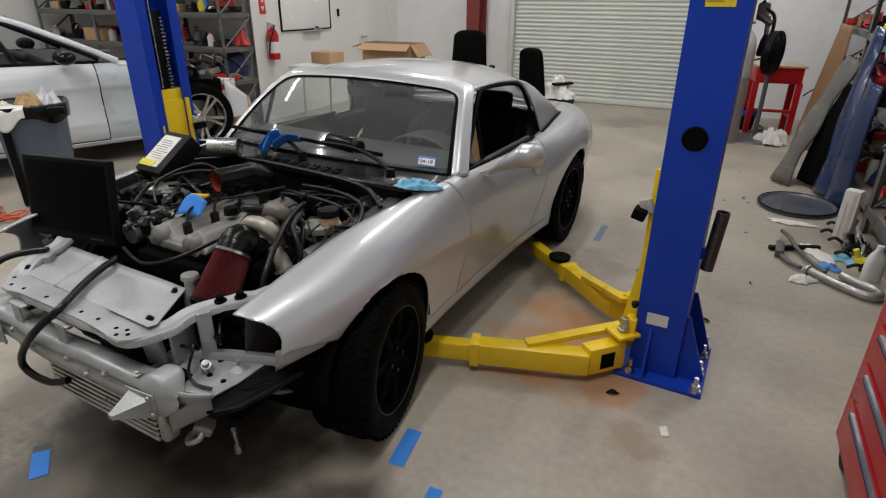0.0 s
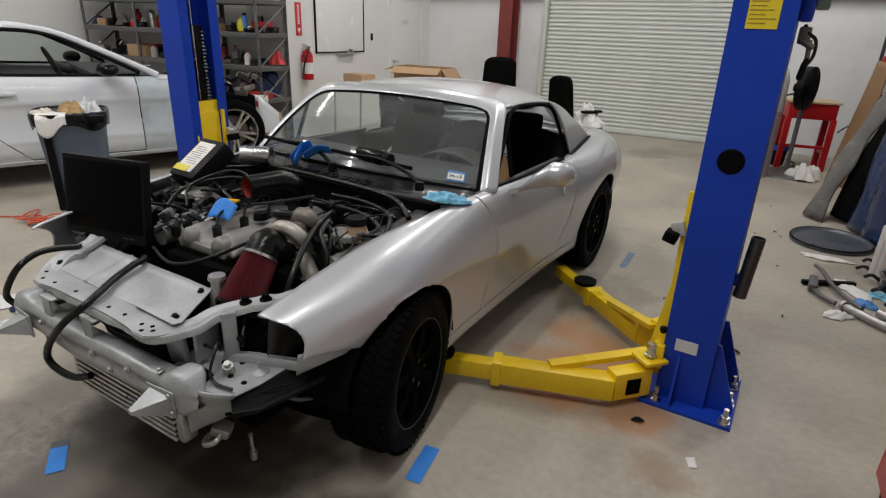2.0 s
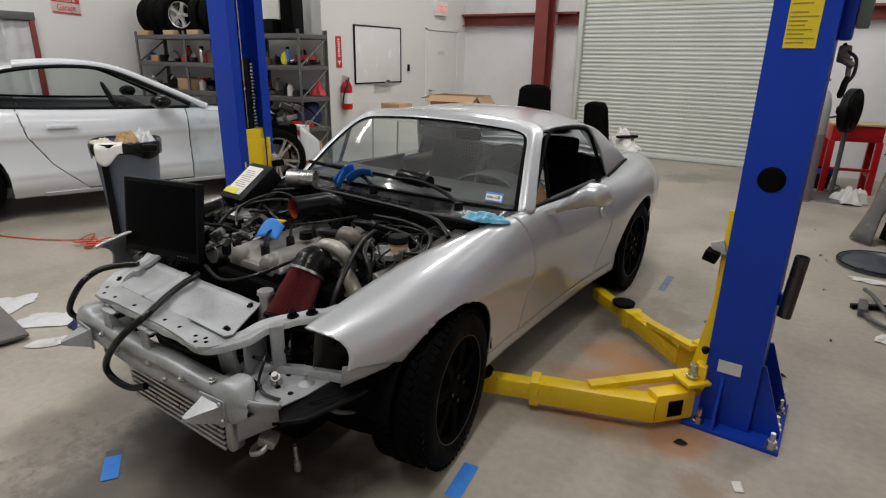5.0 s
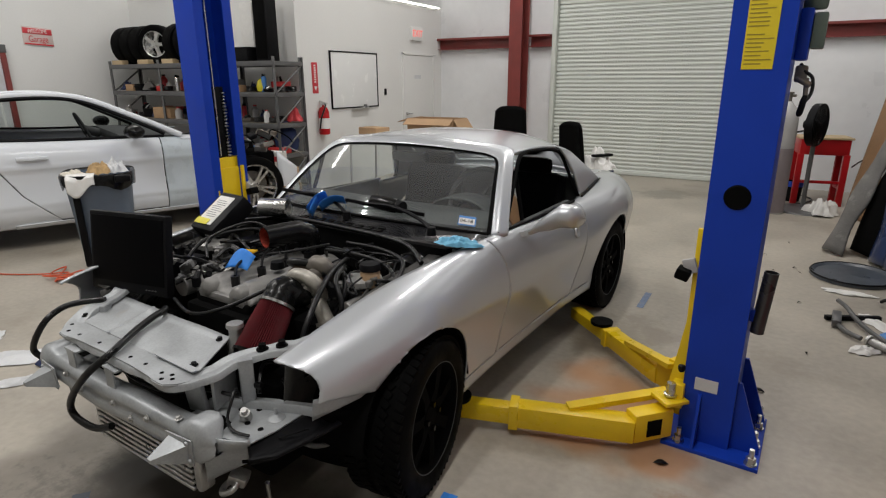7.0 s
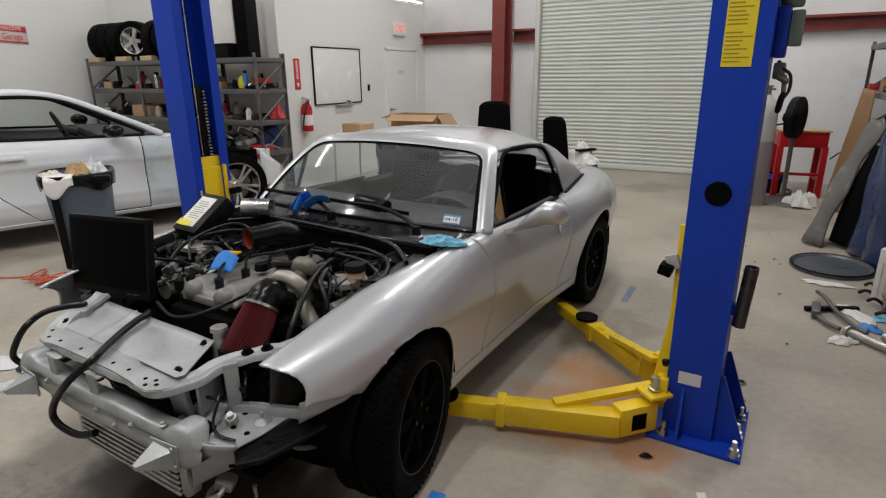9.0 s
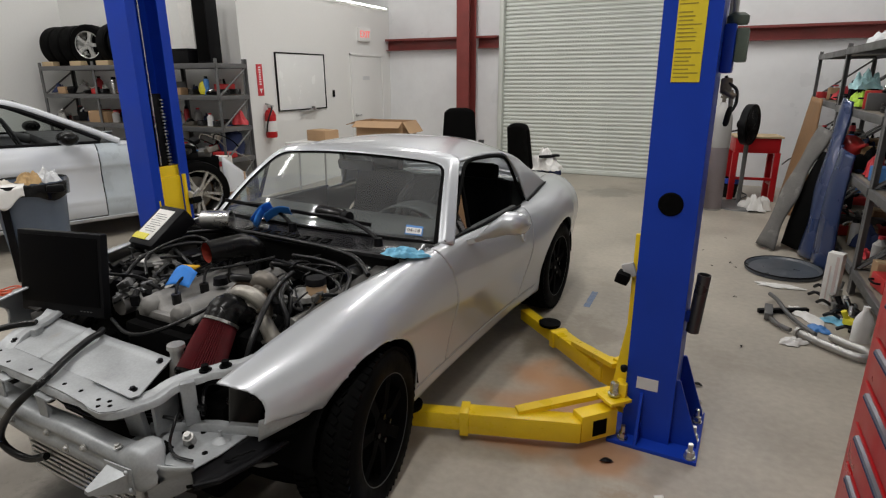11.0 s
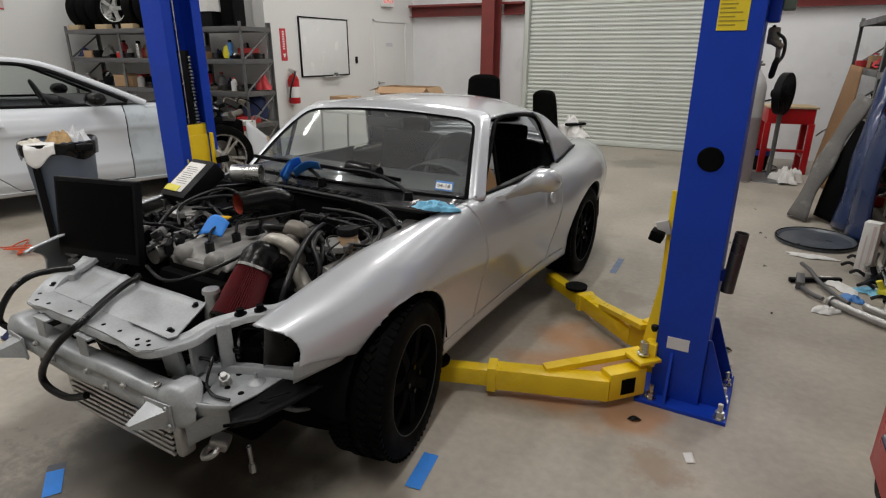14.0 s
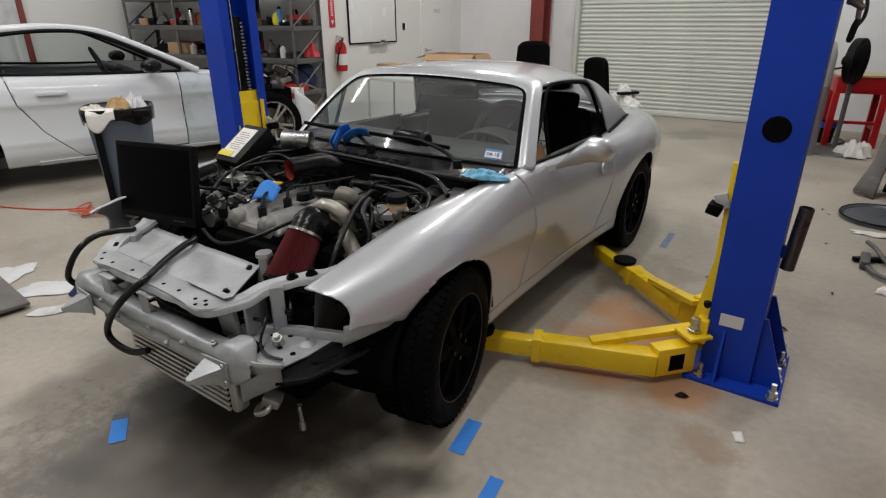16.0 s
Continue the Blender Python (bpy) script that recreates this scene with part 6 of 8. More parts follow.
part("conduit", G().cyl((0.128, 0.05, 1.76), (0.128, 0.05, 3.5), 0.010, seg=10).cyl((0.112, 0.05, 1.73), (0.112, 0.05, 3.5), 0.006, seg=8), M["tank"], pu, "grey conduit")

# ---- the white coupe: x to its right side, y to its nose, ground under the rear axle ----
W = thing("coupe", "white two-door coupe with its front wing and bumper taken off", "car", pose(-6.69, 2.56, 0, 0, 0, -22))
SY = (-1.05, -0.6, -0.2, 0.2, 0.6, 1.0, 1.4, 1.8, 2.2, 2.6)
wz = curve(SY, (0.93, 1.01, 1.02, 1.005, 0.985, 0.97, 0.962, 0.955, 0.94, 0.92))
wo = curve(SY, (0.82, 0.93, 0.96, 0.955, 0.945, 0.94, 0.94, 0.94, 0.945, 0.94))


def wskin(y, s, side):
    zt, xo = wz(y), wo(y)
    if s < 0.3:
        k = s / 0.3
        x, z = xo - 0.10 * (1 - math.sin(k * math.pi / 2)), zt - 0.16 * (1 - math.cos(k * math.pi / 2))
        z = zt - (zt - 0.80) * k ** 1.6
    elif s < 0.75:
        k = (s - 0.3) / 0.45
        crease = 0.014 * math.exp(-((k - 0.12) / 0.06) ** 2)
        x, z = xo + crease - 0.035 * math.sin(k * math.pi) * 0.6, 0.80 - 0.42 * k
    else:
        k = (s - 0.75) / 0.25
        x, z = xo - 0.012 - 0.07 * k + 0.02 * math.sin(k * math.pi), 0.38 - 0.18 * k
    return Vector((side * x, y, z))


def wpanel(y0, y1, side, ny, lo=None, hi=None, zlo=None, zhi=None):
    bm = bmesh.new()
    ns = 40
    grid = [[bm.verts.new(wskin(y0 + (y1 - y0) * i / ny, j / ns, side)) for j in range(ns + 1)] for i in range(ny + 1)]
    for i in range(ny):
        for j in range(ns):
            bm.faces.new((grid[i][j], grid[i + 1][j], grid[i + 1][j + 1], grid[i][j + 1]))

    def fit_edge(c):
        moved = False
        for ay in (-0.12, 2.72):
            d = Vector((c.y - ay, c.z - 0.36))
            if c.z >= 0.36 and d.length < 0.385:
                d = d.normalized() * 0.385
                c.y, c.z, moved = ay + d.x, 0.36 + d.y, True
            elif c.z < 0.36 and abs(d.x) < 0.385:
                c.y, moved = ay + math.copysign(0.385, d.x), True
        if lo and c.y < lo(c.z):
            c.y, moved = lo(c.z), True
        if hi and c.y > hi(c.z):
            c.y, moved = hi(c.z), True
        if zlo and c.z < zlo:
            c.z, moved = zlo, True
        if zhi and c.z > zhi:
            c.z, moved = zhi, True
        return moved
    out = {v for v in bm.verts if fit_edge(v.co.copy())}
    bmesh.ops.delete(bm, geom=[f for f in bm.faces if all(v in out for v in f.verts)], context="FACES")
    for v in bm.verts:
        fit_edge(v.co)
    bmesh.ops.dissolve_degenerate(bm, dist=0.0005, edges=bm.edges[:])
    return bm


def wdoor(z):
    return float(np.interp(z, (0.2, 0.3, 0.5, 0.75, 1.0), (0.90, 0.80, 0.60, 0.45, 0.40)))


for side in (1, -1):
    part("rear_wing", wpanel(-1.05, 0.9, side, 90, hi=lambda z: wdoor(z) - 0.005), M["whitecar"], W, "white rear wing", 50, 0.01)
    d = part("door", wpanel(0.25, 1.86, side, 70, lo=lambda z: wdoor(z) + 0.005, hi=lambda z: 1.80, zlo=0.245), M["whitecar"], W, "white door", 50, 0.03)
    part("sill", wpanel(0.5, 2.3, side, 50, zhi=0.238), M["whitecar"], W, "white sill", 50, 0.01)
    part("front_wing", wpanel(1.80, 2.36, side, 30, lo=lambda z: 1.81), mat("film_covered_panel" if side > 0 else "film_covered_panel_far", (0.55, 0.61, 0.65), 0.3, var=0.1, scale=5, coat=0.4), W, "grey-blue film-covered inner wing panel", 50, 0.01)
    hd = part("door_handle", G().box((side * 0.962, 0.72, 0.835), (0.03, 0.24, 0.035), (0, 0, 0), 0.012), M["whitecar"], d, "white bar door handle", 50)
    # thin disc in a greyer white; the recess's shade is in its colour
    part("handle_recess", G().lathe([(0, 0.002), (0.05, 0.003), (0.056, 0)], pose(side * 0.945, 0.74, 0.83, 0, 90 * side, 0) @ Matrix.Diagonal((0.55, 1.7, 1, 1)), 20), mat("shadow_white" if side > 0 else "shadow_white_far", (0.6, 0.62, 0.64), 0.3), d)
    mr = part("side_mirror", G().lathe([(0.0, -0.10), (0.035, -0.098), (0.06, -0.08), (0.072, -0.03), (0.07, 0.03), (0.055, 0.09), (0.02, 0.115), (0, 0.118)], pose(side * 1.03, 1.56, 1.03, 0, 90 * side, 0) @ Matrix.Diagonal((0.9, 1.25, 1, 1)), 22), M["gloss"], W, "gloss black door mirror", 60)
    part("mirror_foot", G().box((side * 0.93, 1.58, 0.985), (0.1, 0.06, 0.03), (0, -side * 12, 0), 0.01), M["gloss"], mr)
    g = G()
    g.tube([(side * 0.86, 2.02, 0.96), (side * 0.76, 1.60, 1.17), (side * 0.64, 1.22, 1.335), (side * 0.60, 0.85, 1.375), (side * 0.60, 0.45, 1.355)], 0.032, 8)
    part("roof_rail", g, M["whitecar"], W, "white windscreen pillar and roof rail", 60)
    part("window_trim", G().tube([(side * 0.868, 1.86, 0.985), (side * 0.775, 1.52, 1.165), (side * 0.655, 1.18, 1.315), (side * 0.622, 0.85, 1.35), (side * 0.63, 0.4, 1.31), (side * 0.70, 0.05, 1.20), (side * 0.80, -0.3, 1.06)], 0.018, 8), M["black"], W, "black window seal", 60)
    part("belt_seal", G().tube([wskin(y, 0.02, side) + Vector((0, 0, 0.012)) for y in (1.85, 1.4, 1.0, 0.6, 0.2, -0.3)], 0.014, 6), M["black"], W, "black belt seal", 60)
    part("quarter_pillar", G().sheet(lambda u, v: Vector((side * (0.615 + 0.24 * v + 0.01 * math.sin(v * 3)), (0.30 - 0.10 * v) + (-0.35 - 0.75 * v) * u, 1.35 - (0.35 - 0.0 * u) * v - 0.16 * u * (1 - v))), 12, 10), M["whitecar"], W, "white rear roof pillar", 60, 0.02)
    part("pillar_black", G().box((side * 0.735, 0.22, 1.16), (0.02, 0.12, 0.36), (0, side * 33, 0), 0.004), M["gloss"], W, "gloss black door pillar")


def wroof(u, v):
    y = 1.28 - 2.2 * u
    x = 2 * v - 1
    z = float(np.interp(y, (-0.95, -0.6, -0.2, 0.2, 0.6, 0.9, 1.28), (1.03, 1.15, 1.27, 1.35, 1.39, 1.395, 1.37)))
    hw = float(np.interp(y, (-0.95, -0.2, 0.6, 1.28), (0.62, 0.60, 0.61, 0.65)))
    return Vector((x * hw, y, z - 0.045 * abs(x) ** 2.5))


part("roof", G().sheet(wroof, 30, 24), M["whitecar"], W, "white roof", 60, 0.02)
part("side_window", G().sheet(lambda u, v: Vector((-(0.86 - 0.235 * v), -0.55 + (2.55 - 0.75 * v) * u, 0.95 + 0.39 * v)), 6, 4), pane("clear_far_glass", (0.72, 0.78, 0.76)), W, "dark tinted side window", 0)
wg = part("windscreen", G().sheet(lambda u, v: Vector(((2 * u - 1) * (0.84 - 0.2 * v), 2.12 - 0.8 * v - 0.10 * (2 * u - 1) ** 2, 0.97 + 0.385 * v - 0.03 * (2 * u - 1) ** 2)), 16, 8), M["sideglass"], W, "clear windscreen", 60)
wg.visible_shadow = False
g = G()
g.box((0, 1.72, 0.93), (1.6, 0.55, 0.10), (-4, 0, 0), 0.04)
g.box((0, 0.5, 0.25), (1.66, 3.2, 0.1), bev=0.02)
g.box((0, -0.5, 0.75), (1.5, 0.2, 0.5), bev=0.05)
part("cabin", g, M["trim"], W, "dark dashboard and cabin floor", 50)
g = G()
for x in (0.40, -0.40):
    g.box((x, 0.45, 0.55), (0.5, 0.5, 0.18), bev=0.06)
    g.box((x, 0.15, 0.88), (0.48, 0.14, 0.62), (12, 0, 0), 0.06)
part("seats", g, M["trim"], W, "dark seats", 50)
g = G()
ring = [Vector((-0.38, 1.30, 0.98)) + Matrix.Rotation(radians(22), 3, "X") @ Vector((0.185 * math.cos(a * math.pi / 10), 0, 0.185 * math.sin(a * math.pi / 10))) for a in range(21)]
part("steering_wheel", g.tube(ring, 0.016, 8, 2).cyl((-0.38, 1.30, 0.98), (-0.38, 1.45, 0.93), 0.05), M["trim"], W, "dark steering wheel")
part("boot_lid", G().sheet(lambda u, v: Vector(((2 * v - 1) * (0.80 - 0.1 * u), -0.85 - 0.85 * u, 1.02 - 0.04 * u + 0.02 * (1 - (2 * v - 1) ** 2))), 10, 10), M["whitecar"], W, "white boot lid", 60, 0.02)
part("tail", G().sheet(lambda u, v: Vector(((2 * v - 1) * 0.82, -1.66 - 0.16 * math.sin(u * 3), 0.98 - 0.75 * u)), 10, 10), M["whitecar"], W, "white tail panel", 60, 0.02)
for side in (1, -1):
    part("tail_side", G().sheet(lambda u, v: Vector((side * (0.82 + 0.0 * u), -1.05 - 0.70 * u, 0.93 - 0.72 * v)), 6, 8), M["whitecar"], W, "white tail corner", 60, 0.02)
# bare front end
g = G()
g.box((0, 2.55, 0.55), (1.3, 1.1, 0.3), bev=0.05)
g.box((0, 2.45, 0.80), (1.5, 0.7, 0.08), bev=0.02)
part("engine_bay", g, M["dark"], W, "dark open engine bay", 50)
rnd = random.Random(21)
for k in range(26):
    x, y, z = rnd.uniform(0.45, 0.86), rnd.uniform(2.1, 3.2), rnd.uniform(0.68, 0.93)
    g = G()
    if k % 2:
        g.box((x, y, z), (rnd.uniform(0.05, 0.14), rnd.uniform(0.06, 0.16), rnd.uniform(0.03, 0.08)), (rnd.uniform(-20, 20), rnd.uniform(-20, 20), rnd.uniform(0, 90)), 0.01)
    else:
        g.tube([(x, y, z), (x - 0.1, y + 0.08, z + 0.05), (x + 0.02, y + 0.2, z - 0.02), (x, y + 0.28, z - 0.1)], 0.007, 8)
    part("bay_part", g, M[("dark", "hose", "castgrey", "black", "turbo")[k % 5]], W, ("dark bracket", "black hose", "cast fitting", "black pipe", "stained bracket")[k % 5])
part("bonnet_edge", G().box((0.72, 2.25, 0.965), (0.08, 0.75, 0.02), (3, 0, 4), 0.006), M["black"], W, "black bonnet rail")
part("wing_top", G().sheet(lambda u, v: Vector((0.80 + 0.10 * v, 2.0 + 0.42 * u, 0.968 - 0.03 * u - 0.03 * v)), 8, 3), M["whitecar"], W, "white wing edge by the windscreen", 60, 0.02)
part("nose_cover", G().sheet(lambda u, v: Vector((0.35 + 0.50 * math.sin(u * 1.5), 3.45 - 0.42 * u ** 2.2, 0.14 + (0.18 + 0.40 * u ** 1.5) * v + 0.02 * math.sin(u * 6))), 12, 8), M["whitecar"], W, "white front bumper corner", 60, 0.015)


def coupe_wheel(x, y, side):
    m = pose(x, y, 0.345) @ pose(0, 0, 0, 0, 90 * side, 0)
    tw = part("wheel", G().lathe([(0.245, -0.12), (0.30, -0.127), (0.335, -0.11), (0.345, -0.07), (0.345, 0.07), (0.335, 0.11), (0.30, 0.127), (0.245, 0.12)], m, 48), M["rubber"], W, "black low-profile tyre", 50)
    g = G()
    g.lathe([(0.247, -0.11), (0.235, -0.10), (0.228, 0.08), (0.24, 0.115), (0.252, 0.122), (0.247, 0.11)], m, 48)
    for k in range(10):
        mm = m @ Matrix.Rotation(2 * math.pi * (k // 2) / 5 + (0.16 if k % 2 else -0.16), 4, "Z")
        g.loft([[mm @ Vector((r, s * w, z)) for s, z in ((-1, 0.06 + dz), (1, 0.06 + dz), (1, 0.09 + dz), (-1, 0.09 + dz))] for r, w, dz in ((0.04, 0.02, 0.0), (0.12, 0.012, 0.006), (0.24, 0.016, 0.01))])
    g.lathe([(0, 0.10), (0.04, 0.098), (0.06, 0.08), (0.06, 0.03)], m, 24)
    part("rim", g, M["steel"], tw, "silver ten-spoke alloy rim")
    part("brake_disc", G().lathe([(0.05, 0.0), (0.17, 0.0), (0.17, 0.02), (0.05, 0.02)], m, 32).box(m @ Vector((0.13, 0.0, 0.03)), (0.06, 0.12, 0.1), bev=0.01), M["turbo"], tw, "rusty brake disc")


for side in (1, -1):
    coupe_wheel(side * 0.80, -0.12, side)
    coupe_wheel(side * 0.80, 2.72, side)
    part("arch_liner", G().sheet(lambda u, v: Vector((side * (0.55 + 0.36 * v), -0.12 + 0.40 * math.cos(math.pi * u), 0.36 + 0.40 * math.sin(math.pi * u))), 16, 3), M["dark"], W, "black arch liner")

# ---- waste bin beside the coupe ----
bn = thing("waste_bin", "grey-blue plastic waste bin overflowing with rags and clear bag", "bin", pose(-4.72, 2.98, 0, 0, 0, -35))


def rounded(r, k, n=40, p=3.2):
    out = []
    for i in range(n):
        a = 2 * math.pi * i / n
        c, s = math.cos(a), math.sin(a)
        q = (abs(c) ** p + abs(s) ** p) ** (-1 / p)
        out.append((c * q * r, s * q * r * k))
    return out


g = G()
rings = []
for z, r in ((0.0, 0.20), (0.02, 0.21), (0.40, 0.24), (0.68, 0.262), (0.70, 0.28), (0.76, 0.285), (0.76, 0.268), (0.4, 0.23), (0.03, 0.2)):
    rings.append([Vector((x, y, z)) for x, y in rounded(r, 0.92)])
part("tub", g.loft(rings), M["bin"], bn, "grey-blue ribbed plastic tub", 40)
g = G()
rings = []
for z, r in ((0.665, 0.288), (0.69, 0.294), (0.755, 0.298), (0.775, 0.29), (0.765, 0.262)):
    rings.append([Vector((x * (1 + 0.03 * noise.noise((x * 9, y * 9, z * 12))), y, z + (0.07 * noise.noise((x * 6, y * 6, 4)) if z < 0.67 else 0)) ) for x, y in rounded(r, 0.92)])
part("bin_liner", g.loft(rings, caps=False), M["gloss"], bn, "black bin liner over the rim", 50)
part("bin_handle", G().box((0.30, 0.20, 0.74), (0.06, 0.12, 0.06), bev=0.02), M["black"], bn, "black side handle")
part("bin_leg", G().box((0.238, -0.15, 0.36), (0.05, 0.05, 0.70), (0, 4, 0), 0.012), M["black"], bn, "black corner post")
for nm, mt, lb, x, y, z, sx, sy, h, sd in (("cream_rag", "rag", "cream rag hanging over the bin rim", 0.08, -0.16, 0.74, 0.14, 0.12, 0.05, 2.2), ("tan_rag", "brownrag", "tan work rag on the rubbish", 0.06, 0.0, 0.755, 0.16, 0.13, 0.085, 5.0), ("clear_bag", "bag", "crumpled clear plastic bag on the rubbish", -0.02, 0.12, 0.745, 0.17, 0.13, 0.11, 7.4)):
    crumple(nm, M[mt], lb, "rag" if "rag" in nm else "bag", pose(-4.72, 2.98, 0, 0, 0, -35) @ pose(x, y, z), sx, sy, h, sd)
solid("hanging_cloth", G().sheet(lambda u, v: Vector((0.305 + 0.010 * math.sin(u * 9) + 0.008 * v - 0.10 * max(0.15 - v, 0) / 0.15, -0.20 + 0.20 * u, 0.785 - (0.13 + 0.05 * math.sin(u * 5)) * v)), 14, 8), M["paper"], "white paper towel over the bin rim", "paper towel", pose(-4.72, 2.98, 0, 0, 0, -35), thick=0.002)


# ---- storage racks ----
def rack(m, length, depth, levels, height, posts, label, group="grey steel storage racks"):
    t = thing("storage_rack", label, "shelving", m, group)
    for x in posts:
        for y in (0, depth):
            g = G()
            g.box((x, y, height / 2), (0.045, 0.006, height), bev=0.001).box((x - 0.0225, y + (0.018 if y == 0 else -0.018), height / 2), (0.006, 0.04, height), bev=0.001)
            part("upright", g, M["rackgrey"], t, "grey steel upright", 20)
    for z in levels:
        for y in (0, depth):
            part("beam", G().box((length / 2, y, z - 0.03), (length, 0.03, 0.06), bev=0.004), M["rackgrey"], t, "grey steel beam", 20)
        part("deck", G().box((length / 2, depth / 2, z - 0.012), (length - 0.03, depth - 0.03, 0.018), bev=0.002), M["rackdeck"], t, "board shelf deck", 20)
    for x in (posts[0], posts[-1]):
        for z in levels:
            part("end_tie", G().box((x, depth / 2, z - 0.03), (0.03, depth, 0.05), bev=0.003), M["rackgrey"], t, "", 20)
        for i in range(len(levels) - 1):
            a, b = Vector((x, 0.02, levels[i])), Vector((x, depth - 0.02, levels[i + 1] - 0.06))
            part("cross_brace", G().cyl(a, b, 0.012, seg=6), M["rackgrey"], t, "", 20)
    return t


RK = pose(-8.55, 5.50, 0)
rack(RK, 3.38, 0.48, (0.16, 0.60, 0.98, 1.36, 1.73), 1.78, (0.0, 1.15, 2.3, 3.38), "grey steel storage rack crammed with parts and tools")


def clutter(rng, base, x0, x1, y0, y1, z, top, n):
    """Small goods on a shelf, each a thing of its own, set side by side."""
    x = x0
    k = 0
    while x < x1 - 0.05 and k < n:
        k += 1
        w = rng.uniform(0.07, 0.24)
        h = min(rng.uniform(0.06, 0.24), top)
        d = rng.uniform(0.10, min(0.3, y1 - y0))
        y = y0 + d / 2 + rng.uniform(0, max(0.0, min(0.08, y1 - y0 - d)))
        m = base @ pose(x + w / 2, y, z, 0, 0, rng.uniform(-12, 12))
        kind = rng.choice(("carton", "tool_case", "bottle", "cloth", "toolbox", "part", "can", "spool"))
        if kind == "carton":
            t = thing("carton", "small brown cardboard carton on a shelf", "box", m)
            part("carton_body", G().box((0, 0, h / 2), (w, d, h), bev=0.004), M["card"], t)
            part("packing_tape", G().box((0, 0, h + 0.0008), (0.04, d * 0.98, 0.0012)), M["lightwood"], t)
        elif kind == "tool_case":
            c = rng.choice(("black", "redmatt", "black", "rackgrey"))
            t = thing("tool_case", {"black": "black plastic tool case", "redmatt": "red plastic tool case", "rackgrey": "grey tool case"}[c] + " on a shelf", "case", m)
            part("shell", G().box((0, 0, h * 0.35), (w, d, h * 0.7), bev=0.014), M[c], t)
            part("handle", G().tube([(-w * 0.25, -d / 2, h * 0.4), (-w * 0.2, -d / 2 - 0.03, h * 0.4), (w * 0.2, -d / 2 - 0.03, h * 0.4), (w * 0.25, -d / 2, h * 0.4)], 0.007, 6), M["black"], t)
        elif kind == "bottle":
            c = rng.choice(("signwhite", "signred", "bluewhite", "tank", "black"))
            t = thing("bottle", "plastic fluid bottle on a shelf", "bottle", m)
            r = min(w, 0.1) / 2
            hh = max(h, 0.16) if top > 0.2 else h
            part("bottle_body", G().lathe([(0, 0), (r, 0), (r, hh * 0.7), (r * 0.45, hh * 0.85), (r * 0.42, hh * 0.9)], None, 18), M[c], t)
            part("cap", G().lathe([(0, hh), (r * 0.48, hh), (r * 0.5, hh * 0.9), (0, hh * 0.9)], None, 14), M["signred" if c != "signred" else "black"], t)
        elif kind == "cloth":
            crumple("rag", M[rng.choice(("rag", "navy", "signred", "paper", "greyfelt"))], "crumpled rag on a shelf", "rag", m, w * 0.7, d * 0.5, h * 0.8, rng.uniform(0, 20), 8)
        elif kind == "toolbox":
            c = rng.choice(("redmatt", "rackgrey", "bluewhite", "redmatt"))
            t = thing("toolbox", "small " + {"redmatt": "red", "rackgrey": "grey", "bluewhite": "blue"}[c] + " parts bin on a shelf", "parts bin", m)
            part("tray", G().box((0, 0, h * 0.3), (w, d, h * 0.6), bev=0.008), M[c], t)
            for q in range(3):
                part("loose_part", G().cyl((rng.uniform(-w / 3, w / 3), rng.uniform(-d / 3, d / 3), h * 0.6), (rng.uniform(-w / 3, w / 3), rng.uniform(-d / 3, d / 3), h * 0.85), 0.018, 0.014, 10), M[rng.choice(("steel", "alu", "black"))], t)
        elif kind == "part":
            t = thing("car_part", "greasy metal car part on a shelf", "car part", m)
            part("casting", G().box((0, 0, h * 0.3), (w * 0.8, d * 0.7, h * 0.55), (0, 0, 15), 0.02).cyl((-w * 0.2, 0, h * 0.5), (-w * 0.2, 0, h * 0.9), 0.03), M[rng.choice(("alu", "steel", "turbo", "black"))], t)
            part("pipe_stub", G().tube([(w * 0.2, 0, h * 0.5), (w * 0.3, -d * 0.3, h * 0.8), (w * 0.1, -d * 0.45, h * 0.6)], 0.016, 8), M[rng.choice(("hose", "steel"))], t)
        elif kind == "can":
            c = rng.choice(("steel", "signred", "signwhite", "bluewhite"))
            t = thing("spray_can", "spray can on a shelf", "can", m)
            part("can_body", G().lathe([(0, 0), (0.033, 0), (0.033, min(0.17, top * 0.8)), (0.024, min(0.19, top * 0.9))], None, 16), M[c], t)
            part("can_cap", G().lathe([(0, min(0.22, top)), (0.02, min(0.22, top)), (0.024, min(0.19, top * 0.9))], None, 14), M["black"], t)
            w = 0.08
        else:
            t = thing("cable_coil", "coil of black cable on a shelf", "cable", m)
            g = G()
            for q in range(4):
                g.tube([(0.07 * math.cos(a * 0.7), 0.07 * math.sin(a * 0.7), 0.012 + 0.016 * q) for a in range(10)], 0.008, 6, 3)
            part("coil", g, M["hose"], t)
            w = 0.17
        x += w + rng.uniform(0.0, 0.04)


rng = random.Random(11)
for z, top, x0, x1 in ((1.36, 0.26, 0.08, 1.35), (1.36, 0.26, 2.1, 3.3), (0.98, 0.26, 0.08, 1.5), (0.98, 0.26, 2.1, 3.3), (0.60, 0.26, 2.2, 3.3)):
    clutter(rng, RK, x0, x1, 0.03, 0.26, z, top, 16)
    clutter(rng, RK, x0, x1, 0.26, 0.46, z, top, 14)
